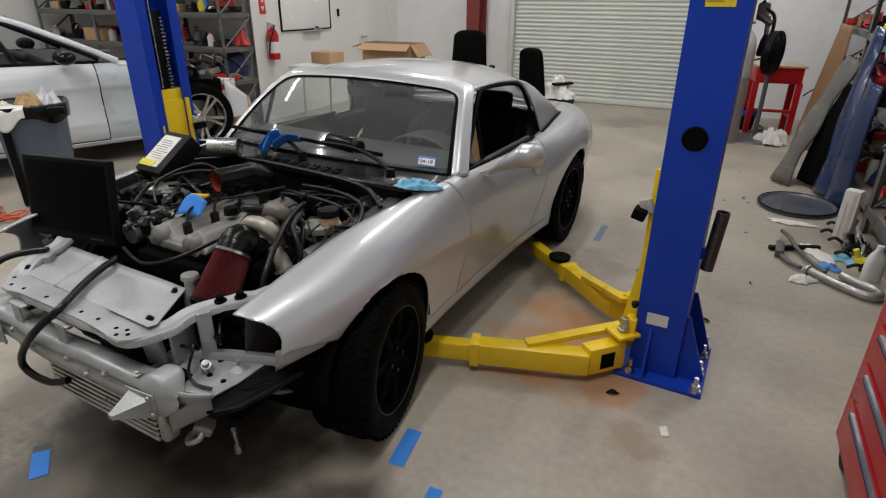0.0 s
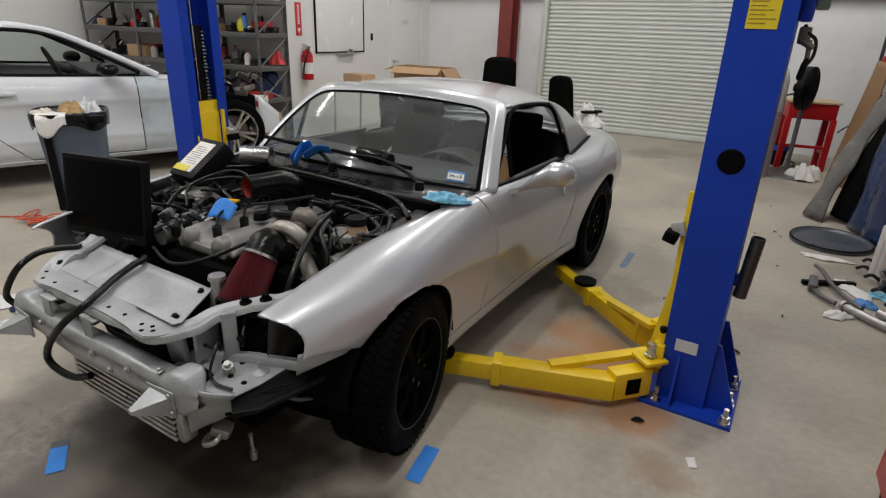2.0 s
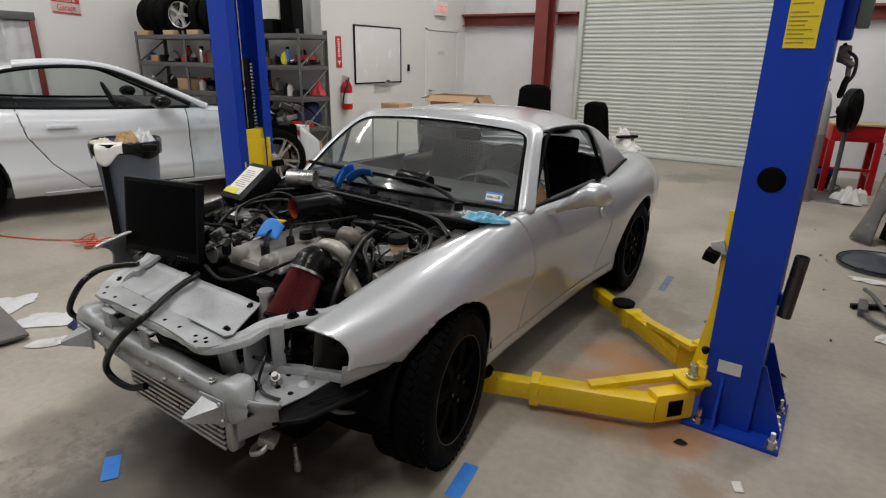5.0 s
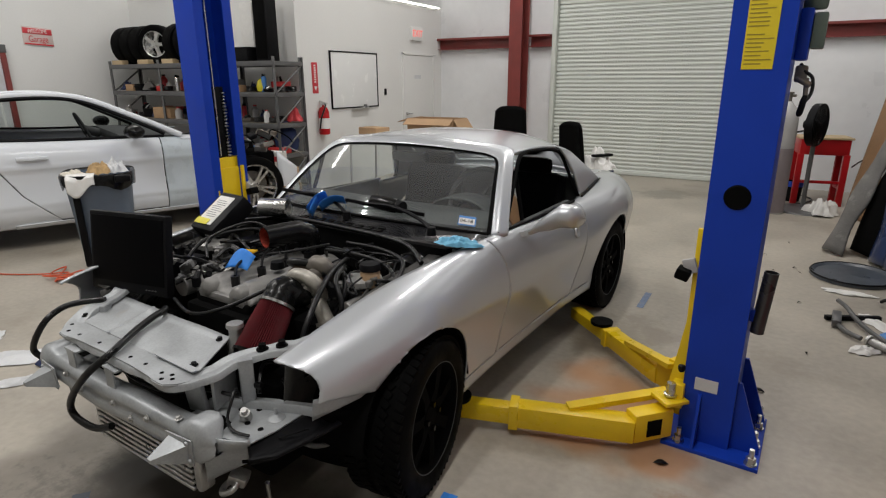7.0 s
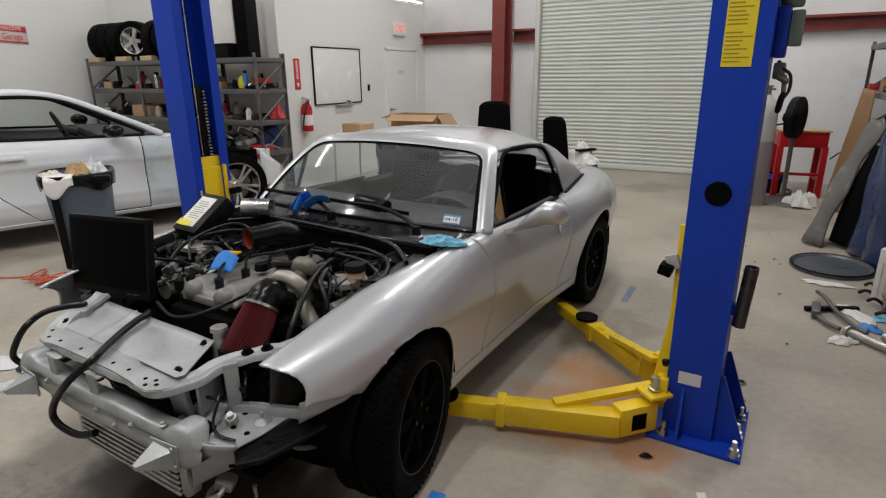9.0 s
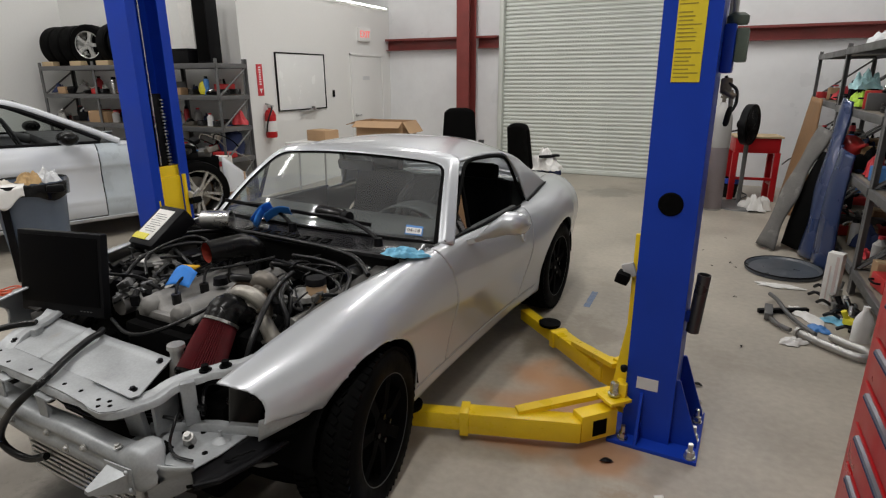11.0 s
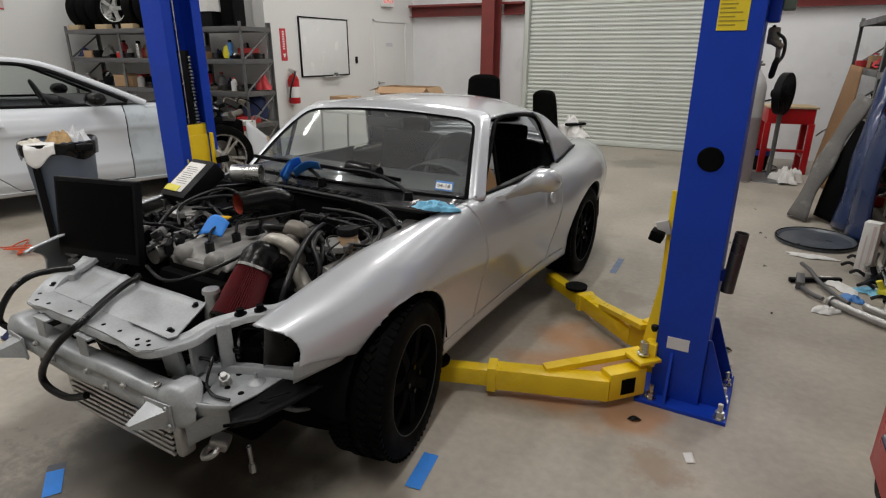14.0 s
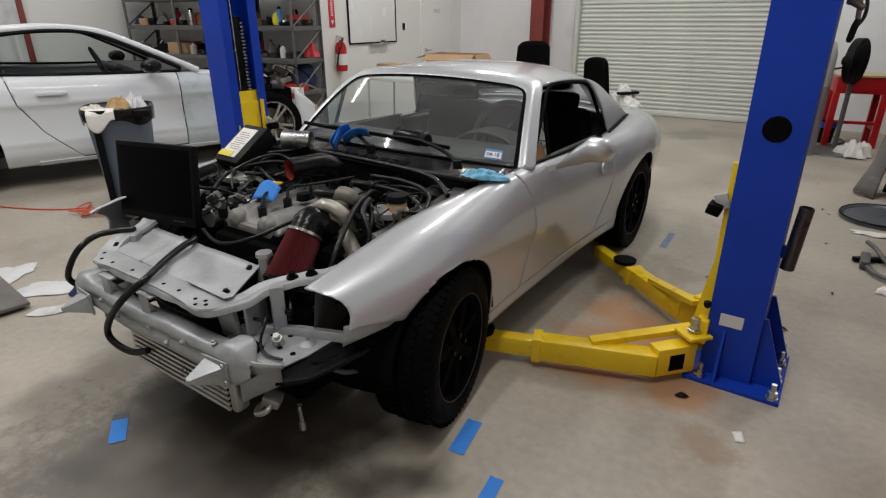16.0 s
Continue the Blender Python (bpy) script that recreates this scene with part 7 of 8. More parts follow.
# wheels and goods on top of that rack


def spare(m, face):
    t = thing("spare_wheel", "spare car wheel with a silver alloy rim" if face else "used black car tyre", "wheel", m, "tyres on the rack")
    part("tyre", G().lathe([(0.17, -0.09), (0.20, -0.098), (0.245, -0.095), (0.262, -0.075), (0.266, 0), (0.262, 0.075), (0.245, 0.095), (0.20, 0.098), (0.17, 0.09), (0.165, 0.0), (0.17, -0.09)], None, 40), M["rubber"], t, "black tyre")
    if face:
        g = G().lathe([(0.172, -0.09), (0.16, -0.08), (0.155, 0.07), (0.165, 0.09), (0.176, 0.094)], None, 36)
        for k in range(5):
            mm = Matrix.Rotation(2 * math.pi * k / 5, 4, "Z")
            g.loft([[mm @ Vector((r, s * w, z)) for s, z in ((-1, 0.05), (1, 0.05), (1, 0.085), (-1, 0.085))] for r, w in ((0.02, 0.03), (0.09, 0.02), (0.165, 0.03))])
        g.lathe([(0, 0.09), (0.035, 0.088), (0.04, 0.05)], None, 20)
        part("rim", g, M["steel"], t, "silver five-spoke rim")


for i, x in enumerate((0.20, 0.42, 0.64)):
    spare(RK @ pose(x, 0.24, 1.73 + 0.266, 0, 90, 4), False)
spare(RK @ pose(0.93, 0.20, 1.73 + 0.266, 90, 0, 22), True)
spare(RK @ pose(1.42, 0.24, 1.73 + 0.266, 0, 90, -5), False)
spare(RK @ pose(1.64, 0.24, 1.73 + 0.266, 0, 90, 0), False)
for x in (0.18, 0.8, 1.35):
    solid("wood_block", G().box((0, 0, 0.03), (0.24, 0.1, 0.06), bev=0.004), M["lightwood"], "pale wood chock on the rack", "wood block", RK @ pose(x, 0.055, 1.73))
sp = thing("black_column", "tall narrow black cabinet standing on the rack", "speaker", RK @ pose(3.03, 0.26, 1.73, 0, 0, 6))
part("cabinet", G().box((0, 0, 0.38), (0.20, 0.20, 0.76), bev=0.008), M["black"], sp)
part("grille", G().box((0, -0.102, 0.38), (0.17, 0.008, 0.70), bev=0.003), M["rubber"], sp, "black cloth grille")
cb = thing("black_crate", "black plastic crate on the rack", "crate", RK @ pose(2.72, 0.22, 1.73))
part("crate_body", G().box((0, 0, 0.08), (0.30, 0.30, 0.16), bev=0.01), M["black"], cb)
part("crate_rim", G().box((0, 0, 0.165), (0.32, 0.32, 0.02), bev=0.006), M["black"], cb)
wp = thing("white_carton", "white printed carton on the rack", "box", RK @ pose(2.66, 0.36, 1.73))
part("carton_body", G().box((0, 0, 0.36), (0.22, 0.14, 0.72), bev=0.004), M["paper"], wp)
hb = thing("yellow_helmet_bag", "lime yellow bag on the rack shelf", "bag", RK @ pose(2.98, 0.16, 1.36) @ Matrix.Diagonal((0.62, 0.62, 0.8, 1)))
part("bag_body", G().lathe([(0, 0), (0.09, 0.01), (0.11, 0.08), (0.08, 0.17), (0.02, 0.21), (0, 0.21)], None, 16), M["hiviz"], hb, "", 60)
nb = thing("navy_bag", "navy cloth bag hanging in the rack end", "bag", RK @ pose(3.2, 0.30, 0.60))
part("bag_body", G().lathe([(0, 0), (0.14, 0.02), (0.17, 0.14), (0.13, 0.28), (0.03, 0.34), (0, 0.34)], Matrix.Diagonal((0.9, 1.0, 1, 1)), 18), M["navy"], nb, "", 60)
part("bag_strap", G().tube([(0, -0.05, 0.33), (0.02, -0.10, 0.37), (0.03, 0.05, 0.38), (0, 0.06, 0.33)], 0.012, 6), M["navy"], nb)
def carton(m, sx, sy, sz, label, flaps=False):
    t = thing("cardboard_box", label, "box", m)
    g = G()
    if flaps:
        for a, b, c, d in ((0, -sy / 2, sx, 0.006), (0, sy / 2, sx, 0.006), (-sx / 2, 0, 0.006, sy), (sx / 2, 0, 0.006, sy)):
            g.box((a, b, sz / 2), (c, d, sz))
        g.box((0, 0, 0.004), (sx, sy, 0.008))
        part("box_body", g, M["card"], t, "open cardboard body", 0)
        part("flap", G().box((-sx / 2 - 0.07, 0, sz - 0.02), (0.16, sy, 0.005), (0, -18, 0)), M["card"], t)
        part("flap", G().box((sx / 2 + 0.05, 0, sz - 0.07), (0.16, sy, 0.005), (0, 55, 0)), M["card"], t)
        part("flap", G().box((0, -sy / 2 - 0.06, sz - 0.03), (sx, 0.14, 0.005), (28, 0, 0)), M["card"], t)
    else:
        part("box_body", G().box((0, 0, sz / 2), (sx, sy, sz), bev=0.005), M["card"], t)
        part("packing_tape", G().box((0, 0, sz + 0.001), (sx * 0.98, 0.05, 0.0015)), M["lightwood"], t)
    return t


carton(pose(-4.95, 5.22, 0, 0, 0, 12), 0.42, 0.34, 0.30, "brown cardboard box on the floor by the rack")
carton(pose(-4.95, 5.24, 0.301, 0, 0, -6), 0.36, 0.30, 0.20, "brown cardboard box stacked on another")
pk = thing("paper_packs", "white and red printed packs stacked on the boxes", "pack", pose(-5.00, 5.24, 0.502, 0, 0, 10))
part("pack", G().box((0, 0, 0.09), (0.22, 0.16, 0.18), bev=0.006), M["paper"], pk)
part("pack_band", G().box((0, -0.082, 0.10), (0.16, 0.003, 0.06)), M["signred"], pk)

# ---- on the office wall ----
wb = thing("whiteboard", "clean whiteboard in a thin black frame with a pen tray", "whiteboard", pose(-5.3, 7.20, 1.50, 0, 0, 90))
part("board", G().box((0, -0.010, 0), (1.06, 0.012, 0.76), bev=0.002), mat("whiteboard_enamel", (0.80, 0.81, 0.80), 0.2, var=0.02), wb, "white enamel board")
for c, s in (((0, -0.014, 0.386), (1.09, 0.022, 0.018)), ((0, -0.014, -0.386), (1.09, 0.022, 0.018)), ((-0.537, -0.014, 0), (0.018, 0.022, 0.77)), ((0.537, -0.014, 0), (0.018, 0.022, 0.77))):
    part("frame_bar", G().box(c, s, bev=0.003), M["black"], wb, "black frame bar")
part("pen_tray", G().box((0.1, -0.045, -0.405), (0.42, 0.06, 0.012), bev=0.003).cyl((0.1, -0.05, -0.39), (0.24, -0.05, -0.39), 0.009), M["tank"], wb, "grey pen tray with a marker")
part("eraser", G().box((0.18, -0.045, -0.375), (0.05, 0.035, 0.05), bev=0.006), M["rackgrey"], wb)
sw = thing("wall_switch", "small black wall switch", "switch", pose(-5.3, 7.96, 1.32, 0, 0, 90))
part("switch_plate", G().box((0, -0.008, 0), (0.05, 0.014, 0.10), bev=0.004), M["black"], sw)
sg = thing("extinguisher_sign", "narrow red and white fire extinguisher sign", "sign", pose(-5.3, 6.35, 1.53, 0, 0, 90))
part("plate", G().box((0, -0.004, 0), (0.11, 0.006, 0.40), bev=0.002), M["signred"], sg, "red sign plate")
part("arrow", G().take([(-0.03, -0.0085, -0.11), (0.03, -0.0085, -0.11), (0.0, -0.0085, -0.17)], [(0, 1, 2)]), M["signwhite"], sg, "white arrow", 0)
g = G()
for k in range(8):
    g.box((0, -0.008, 0.16 - 0.03 * k), (0.035, 0.002, 0.018))
part("print_bars", g, M["signwhite"], sg, "white unreadable print", 0)
fe = thing("fire_extinguisher", "red fire extinguisher with black hose on the wall", "fire extinguisher", pose(-5.24, 6.42, 0.78, 0, 0, 90))
part("cylinder", G().lathe([(0, 0), (0.068, 0.0), (0.075, 0.02), (0.075, 0.30), (0.05, 0.36), (0.02, 0.375), (0.02, 0.40)], None, 26), M["red"], fe, "red cylinder", 50)
part("handle", G().box((0.0, 0, 0.43), (0.03, 0.14, 0.02), (14, 0, 0), 0.006).box((0, 0.0, 0.41), (0.04, 0.05, 0.04), bev=0.006), M["steel"], fe, "steel valve handle")
part("hose", G().tube([(0, -0.03, 0.41), (-0.05, -0.08, 0.38), (-0.11, -0.05, 0.22), (-0.11, -0.02, 0.08)], 0.011, 8), M["hose"], fe, "black hose", 60)
part("label", G().lathe([(0.0755, 0.08), (0.0757, 0.22)], None, 26), M["signwhite"], fe, "white label")
ex = thing("exit_sign", "lit red exit sign", "sign", pose(-5.3, 8.87, 2.24, 0, 0, 90))
part("housing", G().box((0, -0.025, 0), (0.34, 0.05, 0.21), bev=0.008), M["signwhite"], ex, "white housing")
words("letters", "EXIT", 0.15, pose(0, -0.0515, 0, 90, 0, 0), M["exitglow"], ex)
od = tagged(thing("door_2", "white flush office door with a small notice", "door", pose(-5.3, 8.95, 0, 0, 0, 90)), kind="structure")
part("leaf", G().box((0, -0.006, 0.95), (0.92, 0.02, 1.88), bev=0.003), M["wall"], od, "white door leaf")
for c, s in (((-0.485, -0.012, 0.96), (0.04, 0.03, 1.94)), ((0.485, -0.012, 0.96), (0.04, 0.03, 1.94)), ((0, -0.012, 1.92), (1.01, 0.03, 0.04))):
    part("door_frame", G().box(c, s, bev=0.003), M["wall"], od, "white door frame")
part("notice", G().box((-0.05, -0.019, 1.55), (0.2, 0.003, 0.06)), M["label"], od, "grey notice")
part("door_lever", G().cyl((-0.40, -0.02, 0.95), (-0.40, -0.06, 0.95), 0.012).cyl((-0.40, -0.06, 0.95), (-0.29, -0.06, 0.95), 0.009).lathe([(0, 0.02), (0.028, 0.02), (0.028, 0)], pose(-0.40, -0.016, 0.95, 90, 0, 0), 18), M["steel"], od, "steel lever handle")
ws_ = thing("garage_sign", "red and white tin garage sign on the wall", "sign", pose(-8.75, 4.68, 2.085, 0, 0, 90) @ Matrix.Diagonal((0.43, 1, 0.6, 1)))
part("plate", G().box((0, -0.006, 0), (0.88, 0.006, 0.40), (0, 2, 0), 0.002), M["pinkbox"], ws_, "pale weathered tin plate")
part("red_band", G().box((0, -0.011, 0.11), (0.84, 0.004, 0.12), (0, 2, 0), 0.001), M["signred"], ws_, "red band")
part("red_foot", G().box((0, -0.011, -0.17), (0.84, 0.004, 0.03), (0, 2, 0), 0.001), M["signred"], ws_, "red foot line")
words("lettering", "WELCOME", 0.12, pose(0, -0.0145, 0.11, 90, 0, 0), M["signwhite"], ws_)
words("lettering", "Garage", 0.2, pose(0, -0.012, -0.06, 90, 0, 0), M["signred"], ws_)
dr = tagged(thing("door_3", "side doorway with a grey lintel, brown-red jambs and a plastic curtain", "door"), kind="structure")
part("lintel", G().box((XL + 0.03, 3.72, 1.91), (0.10, 1.02, 0.10), bev=0.004), M["rackgrey"], dr, "grey steel lintel")
for y in (3.24, 4.19):
    part("jamb", G().box((XL + 0.03, y, 0.93), (0.09, 0.06, 1.86), bev=0.004), M["redsteel"], dr, "brown-red steel jamb")
part("curtain", G().sheet(lambda u, v: Vector((XL + 0.02 + 0.012 * math.sin(u * 26) + 0.01 * math.sin(v * 5 + u * 9), 3.27 + 0.89 * u, 0.02 + 1.83 * v)), 48, 12), M["bag"], dr, "creased translucent plastic curtain", 60)

# ---- table, boxes and chairs beyond the roadster ----
tb_ = thing("work_table", "white folding table with boxes on it", "table", pose(-3.95, 6.62, 0))
part("tabletop", G().box((0, 0, 0.72), (1.9, 0.72, 0.04), bev=0.012), M["signwhite"], tb_, "white plastic tabletop")
for x in (-0.8, 0.8):
    for y in (-0.28, 0.28):
        part("leg", G().cyl((x, y, 0.0), (x * 0.97, y, 0.70), 0.014, seg=10), M["tank"], tb_, "grey tube leg")
carton(pose(-3.50, 6.55, 0.741, 0, 0, 5), 0.62, 0.42, 0.30, "open cardboard box with folded flaps on the table", True)
carton(pose(-4.60, 6.70, 0.741, 0, 0, -8), 0.34, 0.26, 0.14, "flat brown carton on the table")


def office_chair(m, label, rest):
    t = thing("office_chair", label, "chair", m, "office chairs")
    part("seat", G().box((0, 0, 0.47), (0.48, 0.47, 0.08), bev=0.035), M["navy"] if not rest else M["black"], t, "dark padded seat", 50)
    part("backrest", G().sheet(lambda u, v: Vector(((2 * u - 1) * (0.22 - 0.035 * v), 0.23 + 0.05 * v - 0.03 * (1 - (2 * u - 1) ** 2), 0.55 + 0.52 * v - 0.06 * abs(2 * u - 1) ** 4 * v ** 4)), 12, 10), M["rubber"], t, "black mesh backrest", 60, 0.03)
    part("back_stem", G().box((0, 0.26, 0.52), (0.07, 0.03, 0.25), (-8, 0, 0), 0.01), M["black"], t)
    for s in (1, -1):
        a = part("armrest", G().box((s * 0.29, 0.02, 0.70), (0.075, 0.26, 0.03), bev=0.012), M["black"], t, "black padded armrest")
        part("arm_post", G().box((s * 0.285, 0.05, 0.58), (0.03, 0.06, 0.24), bev=0.008), M["black"], a)
    part("gas_strut", G().cyl((0, 0, 0.10), (0, 0, 0.44), 0.028), M["black"], t)
    for k in range(5):
        a = 2 * math.pi * k / 5 + 0.3
        f = part("foot", G().loft([[Vector((math.cos(a) * r - math.sin(a) * w * s, math.sin(a) * r + math.cos(a) * w * s, z)) for s, z in ((-1, z0), (1, z0), (1, z1), (-1, z1))] for r, w, z0, z1 in ((0.02, 0.03, 0.08, 0.13), (0.29, 0.018, 0.065, 0.09))]), M["black"], t, "black star foot")
        part("castor", G().cyl((math.cos(a) * 0.29 - 0.015, math.sin(a) * 0.29, 0.03), (math.cos(a) * 0.29 + 0.015, math.sin(a) * 0.29, 0.03), 0.03), M["black"], f)
    return t


office_chair(pose(-2.70, 6.95, 0, 0, 0, 20) @ Matrix.Diagonal((1, 1, 1.10, 1)), "black office chair behind the roadster", True)
office_chair(pose(-1.70, 6.95, 0, 0, 0, 146) @ Matrix.Diagonal((1, 1, 0.97, 1)), "black office chair with white rags on its seat", False)
crumple("white_rag", M["paper"], "heaped white rag on the chair seat", "rag", pose(-1.55, 6.82, 0.51), 0.26, 0.24, 0.20, 9.3)


# ---- right-hand racks and what leans on them ----
levels = (0.20, 0.79, 1.28, 1.80)
for y, ln in ((5.15, 1.86), (7.06, 1.86), (9.2, 1.86)):
    rk = pose(1.26 if y < 8 else 1.30, y, 0, 0, 0, -90)
    rack(rk, ln, 0.60, levels, 1.84, (0.0, ln), "grey steel storage rack heaped with workshop goods")
    rng = random.Random(int(y * 10))
    for z in levels[:3]:
        clutter(rng, rk, 0.06, ln - 0.08, 0.02, 0.32, z, 0.34, 12)
        clutter(rng, rk, 0.06, ln - 0.08, 0.30, 0.56, z, 0.40, 9)
RM = pose(1.26, 7.06, 0, 0, 0, -90)
crumple("clear_sheet_bundle", M["bag"], "bundle of clear plastic sheet on the rack top", "plastic sheet", RM @ pose(0.35, 0.28, 1.80), 0.42, 0.30, 0.13, 12.1)
crumple("lime_vest", M["lime"], "lime safety vest on the rack shelf", "vest", RM @ pose(0.55, 0.08, 1.28), 0.17, 0.14, 0.13, 4.4)
crumple("aqua_bag", mat("aqua_plastic_bag", (0.35, 0.58, 0.60), 0.35, var=0.2, scale=9), "pale aqua plastic bag on the rack shelf", "bag", RM @ pose(0.40, 0.12, 1.42), 0.18, 0.16, 0.15, 6.8)
fn = thing("red_funnel", "red plastic funnel on the rack shelf", "funnel", RM @ pose(0.75, 0.03, 0.92, 0, 70, 20))
part("cone", G().lathe([(0.14, 0.0), (0.145, 0.01), (0.03, 0.13), (0.018, 0.16), (0.015, 0.24)], None, 26), M["redmatt"], fn, "red cone", 60)
for k, (yy, zz) in enumerate(((0.3, 0.80), (0.6, 0.80), (1.1, 0.80))):
    crumple("dark_cloth", M["navy" if k % 2 else "dark"], "dark cloth heaped on the rack shelf", "cloth", RM @ pose(yy, 0.2, zz), 0.26, 0.22, 0.20, 15.0 + k)

# blue body panel and grey liner leaning on the rack


def lean(name, mtl, label, cat, foot0, foot1, top0, top1, bulge, thick=0.02, nu=14, nv=20, notch=0.0):
    a, b, c, d = (Vector(v) for v in (foot0, foot1, top0, top1))
    n = (b - a).cross(c - a).normalized()

    def f(u, v):
        w = u if not notch else 0.5 + (u - 0.5) * (1 - notch * math.sin(v * math.pi * 2.2) ** 2)
        p = a.lerp(b, w).lerp(c.lerp(d, w), v)
        return p + n * bulge * math.sin(u * math.pi) + n * bulge * 0.5 * math.sin(v * math.pi)
    return solid(name, G().sheet(f, nu, nv), mtl, label, cat, thick=thick, smooth=60)


lean("body_panel", M["bluepanel"], "dark blue car body panel leaning on the rack", "car panel", (1.02, 6.12, 0.01), (1.20, 5.86, 0.01), (1.22, 6.5, 1.36), (1.24, 6.22, 1.34), 0.06, notch=0.25)
lean("bumper_skin", M["bluepanel"], "dark blue bumper skin standing against the rack", "car panel", (1.10, 5.92, 0.01), (1.21, 5.62, 0.01), (1.20, 6.1, 1.0), (1.235, 5.75, 0.95), 0.05)
lean("arch_liner", M["greyfelt"], "dusty grey wheel-arch liner leaning on the rack", "car panel", (0.70, 6.36, 0.01), (0.84, 6.14, 0.01), (1.12, 6.95, 1.08), (1.20, 6.6, 1.05), 0.06, notch=0.3)
lean("black_liner", M["dark"], "black plastic liner leaning on the rack", "car panel", (0.92, 6.45, 0.01), (1.08, 6.15, 0.01), (1.18, 6.75, 0.86), (1.22, 6.4, 0.84), 0.08)
lean("wood_board", M["wood"], "brown wooden board leaning on the rack", "board", (0.98, 8.0, 0.005), (1.20, 7.7, 0.005), (1.20, 8.3, 1.32), (1.255, 7.95, 1.30), 0.0, 0.02)

# press stand, fan, gas bottle, bucket by the back wall
ps = thing("red_stand", "red steel work stand with a wooden top", "work stand", pose(0.70, 8.75, 0, 0, 0, 8) @ Matrix.Diagonal((1.12, 1, 0.84, 1)))
part("stand_top", G().box((0, 0, 0.84), (0.46, 0.40, 0.22), bev=0.01), M["red"], ps, "red steel apron")
part("stand_board", G().box((0, 0, 0.965), (0.50, 0.44, 0.028), bev=0.004), M["lightwood"], ps, "wooden top board")
for x in (-0.19, 0.19):
    for y in (-0.16, 0.16):
        part("leg", G().box((x * 1.12, y * 1.1, 0.37), (0.06, 0.06, 0.74), (0, 0, 0), 0.006), M["red"], ps, "red steel leg")
    part("rail", G().box((x * 1.12, 0, 0.25), (0.04, 0.36, 0.04), bev=0.004), M["red"], ps, "red rail")
part("rail", G().box((0, -0.18, 0.34), (0.42, 0.04, 0.04), bev=0.004), M["red"], ps, "red rail")
fa_ = thing("floor_fan", "dark round pedestal fan turned sideways", "fan", pose(0.58, 8.15, 0, 0, 0, 73) @ Matrix.Diagonal((1.25, 1.25, 0.92, 1)))
part("base", G().lathe([(0, 0.05), (0.10, 0.045), (0.25, 0.02), (0.26, 0.0), (0, 0)], None, 32), M["rackgrey"], fa_, "round dark base")
part("pole", G().cyl((0, 0, 0.04), (0, 0, 1.0), 0.02), M["rackgrey"], fa_, "dark pole")
g = G()
for r in (0.05, 0.075, 0.10, 0.125, 0.15, 0.175, 0.20, 0.225, 0.25):
    for z in (-0.05, 0.05):
        zz = z * (1 - (r / 0.3) ** 3)
        g.tube([(r * math.cos(a * math.pi / 12), 0.06 * 0 + zz, 1.08 + r * math.sin(a * math.pi / 12)) for a in range(25)], 0.005, 5, 2)
g.lathe([(0.246, -0.03), (0.258, -0.03), (0.258, 0.03), (0.246, 0.03), (0.246, -0.03)], pose(0, 0, 1.08, 90, 0, 0), 36)
for k in range(24):
    a = k * math.pi / 12
    for z in (-0.05, 0.05):
        g.tube([(0.03 * math.cos(a), z, 1.08 + 0.03 * math.sin(a)), (0.15 * math.cos(a), z * 0.9, 1.08 + 0.15 * math.sin(a)), (0.255 * math.cos(a), 0, 1.08 + 0.255 * math.sin(a))], 0.003, 5, 4)
part("cage", g, M["black"], fa_, "dark wire cage")
g = G()
for k in range(4):
    mm = pose(0, 0, 1.08, 90, 0, 0) @ Matrix.Rotation(k * math.pi / 2, 4, "Z")
    g.sheet(lambda u, v: mm @ Vector((0.03 + 0.19 * u, (v - 0.5) * (0.06 + 0.10 * u), (v - 0.5) * 0.05)), 6, 4)
g.cyl((0, -0.03, 1.08), (0, 0.10, 1.08), 0.05)
part("blades", g, M["black"], fa_, "grey blades", 60, 0.004)
part("lead", G().tube([(0, 0.1, 1.0), (-0.12, 0.16, 0.95), (-0.22, 0.12, 0.75), (-0.2, 0.1, 0.68)], 0.012, 6), M["hose"], fa_, "black lead", 60)
gb = thing("gas_bottle", "tall grey gas bottle with a brass valve", "gas bottle", pose(0.27, 7.85, 0))
part("cylinder", G().lathe([(0, 0), (0.118, 0), (0.122, 0.02), (0.122, 0.98), (0.118, 1.08), (0.09, 1.18), (0.04, 1.24), (0.03, 1.26)], None, 32), M["tank"], gb, "grey steel cylinder", 50)
part("lower_band", G().lathe([(0.1225, 0.02), (0.1228, 0.75)], None, 32), mat("dull_mauve_paint", (0.26, 0.22, 0.23), 0.5, var=0.1), gb, "dull mauve lower paint")
part("valve", G().cyl((0, 0, 1.25), (0, 0, 1.34), 0.022).cyl((-0.04, 0, 1.32), (0.06, 0, 1.32), 0.014).lathe([(0, 0.02), (0.035, 0.02), (0.035, 0)], pose(0, 0, 1.34), 16), M["turbo"], gb, "brass valve")
bk = thing("blue_bucket", "blue and black plastic bucket", "bucket", pose(0.47, 8.75, 0))
part("pail", G().lathe([(0, 0.01), (0.09, 0.0), (0.12, 0.24), (0.125, 0.25), (0.115, 0.25), (0.09, 0.02)], None, 26), M["black"], bk, "black pail")
part("rim_band", G().lathe([(0.113, 0.19), (0.124, 0.19), (0.131, 0.26), (0.12, 0.26)], None, 26), mat("bright_blue_plastic", (0.02, 0.08, 0.55), 0.4), bk, "bright blue rim")
crumple("white_rag", M["paper"], "heaped white rag on the floor by the stand", "rag", pose(0.76, 7.95, 0), 0.20, 0.19, 0.17, 2.7)
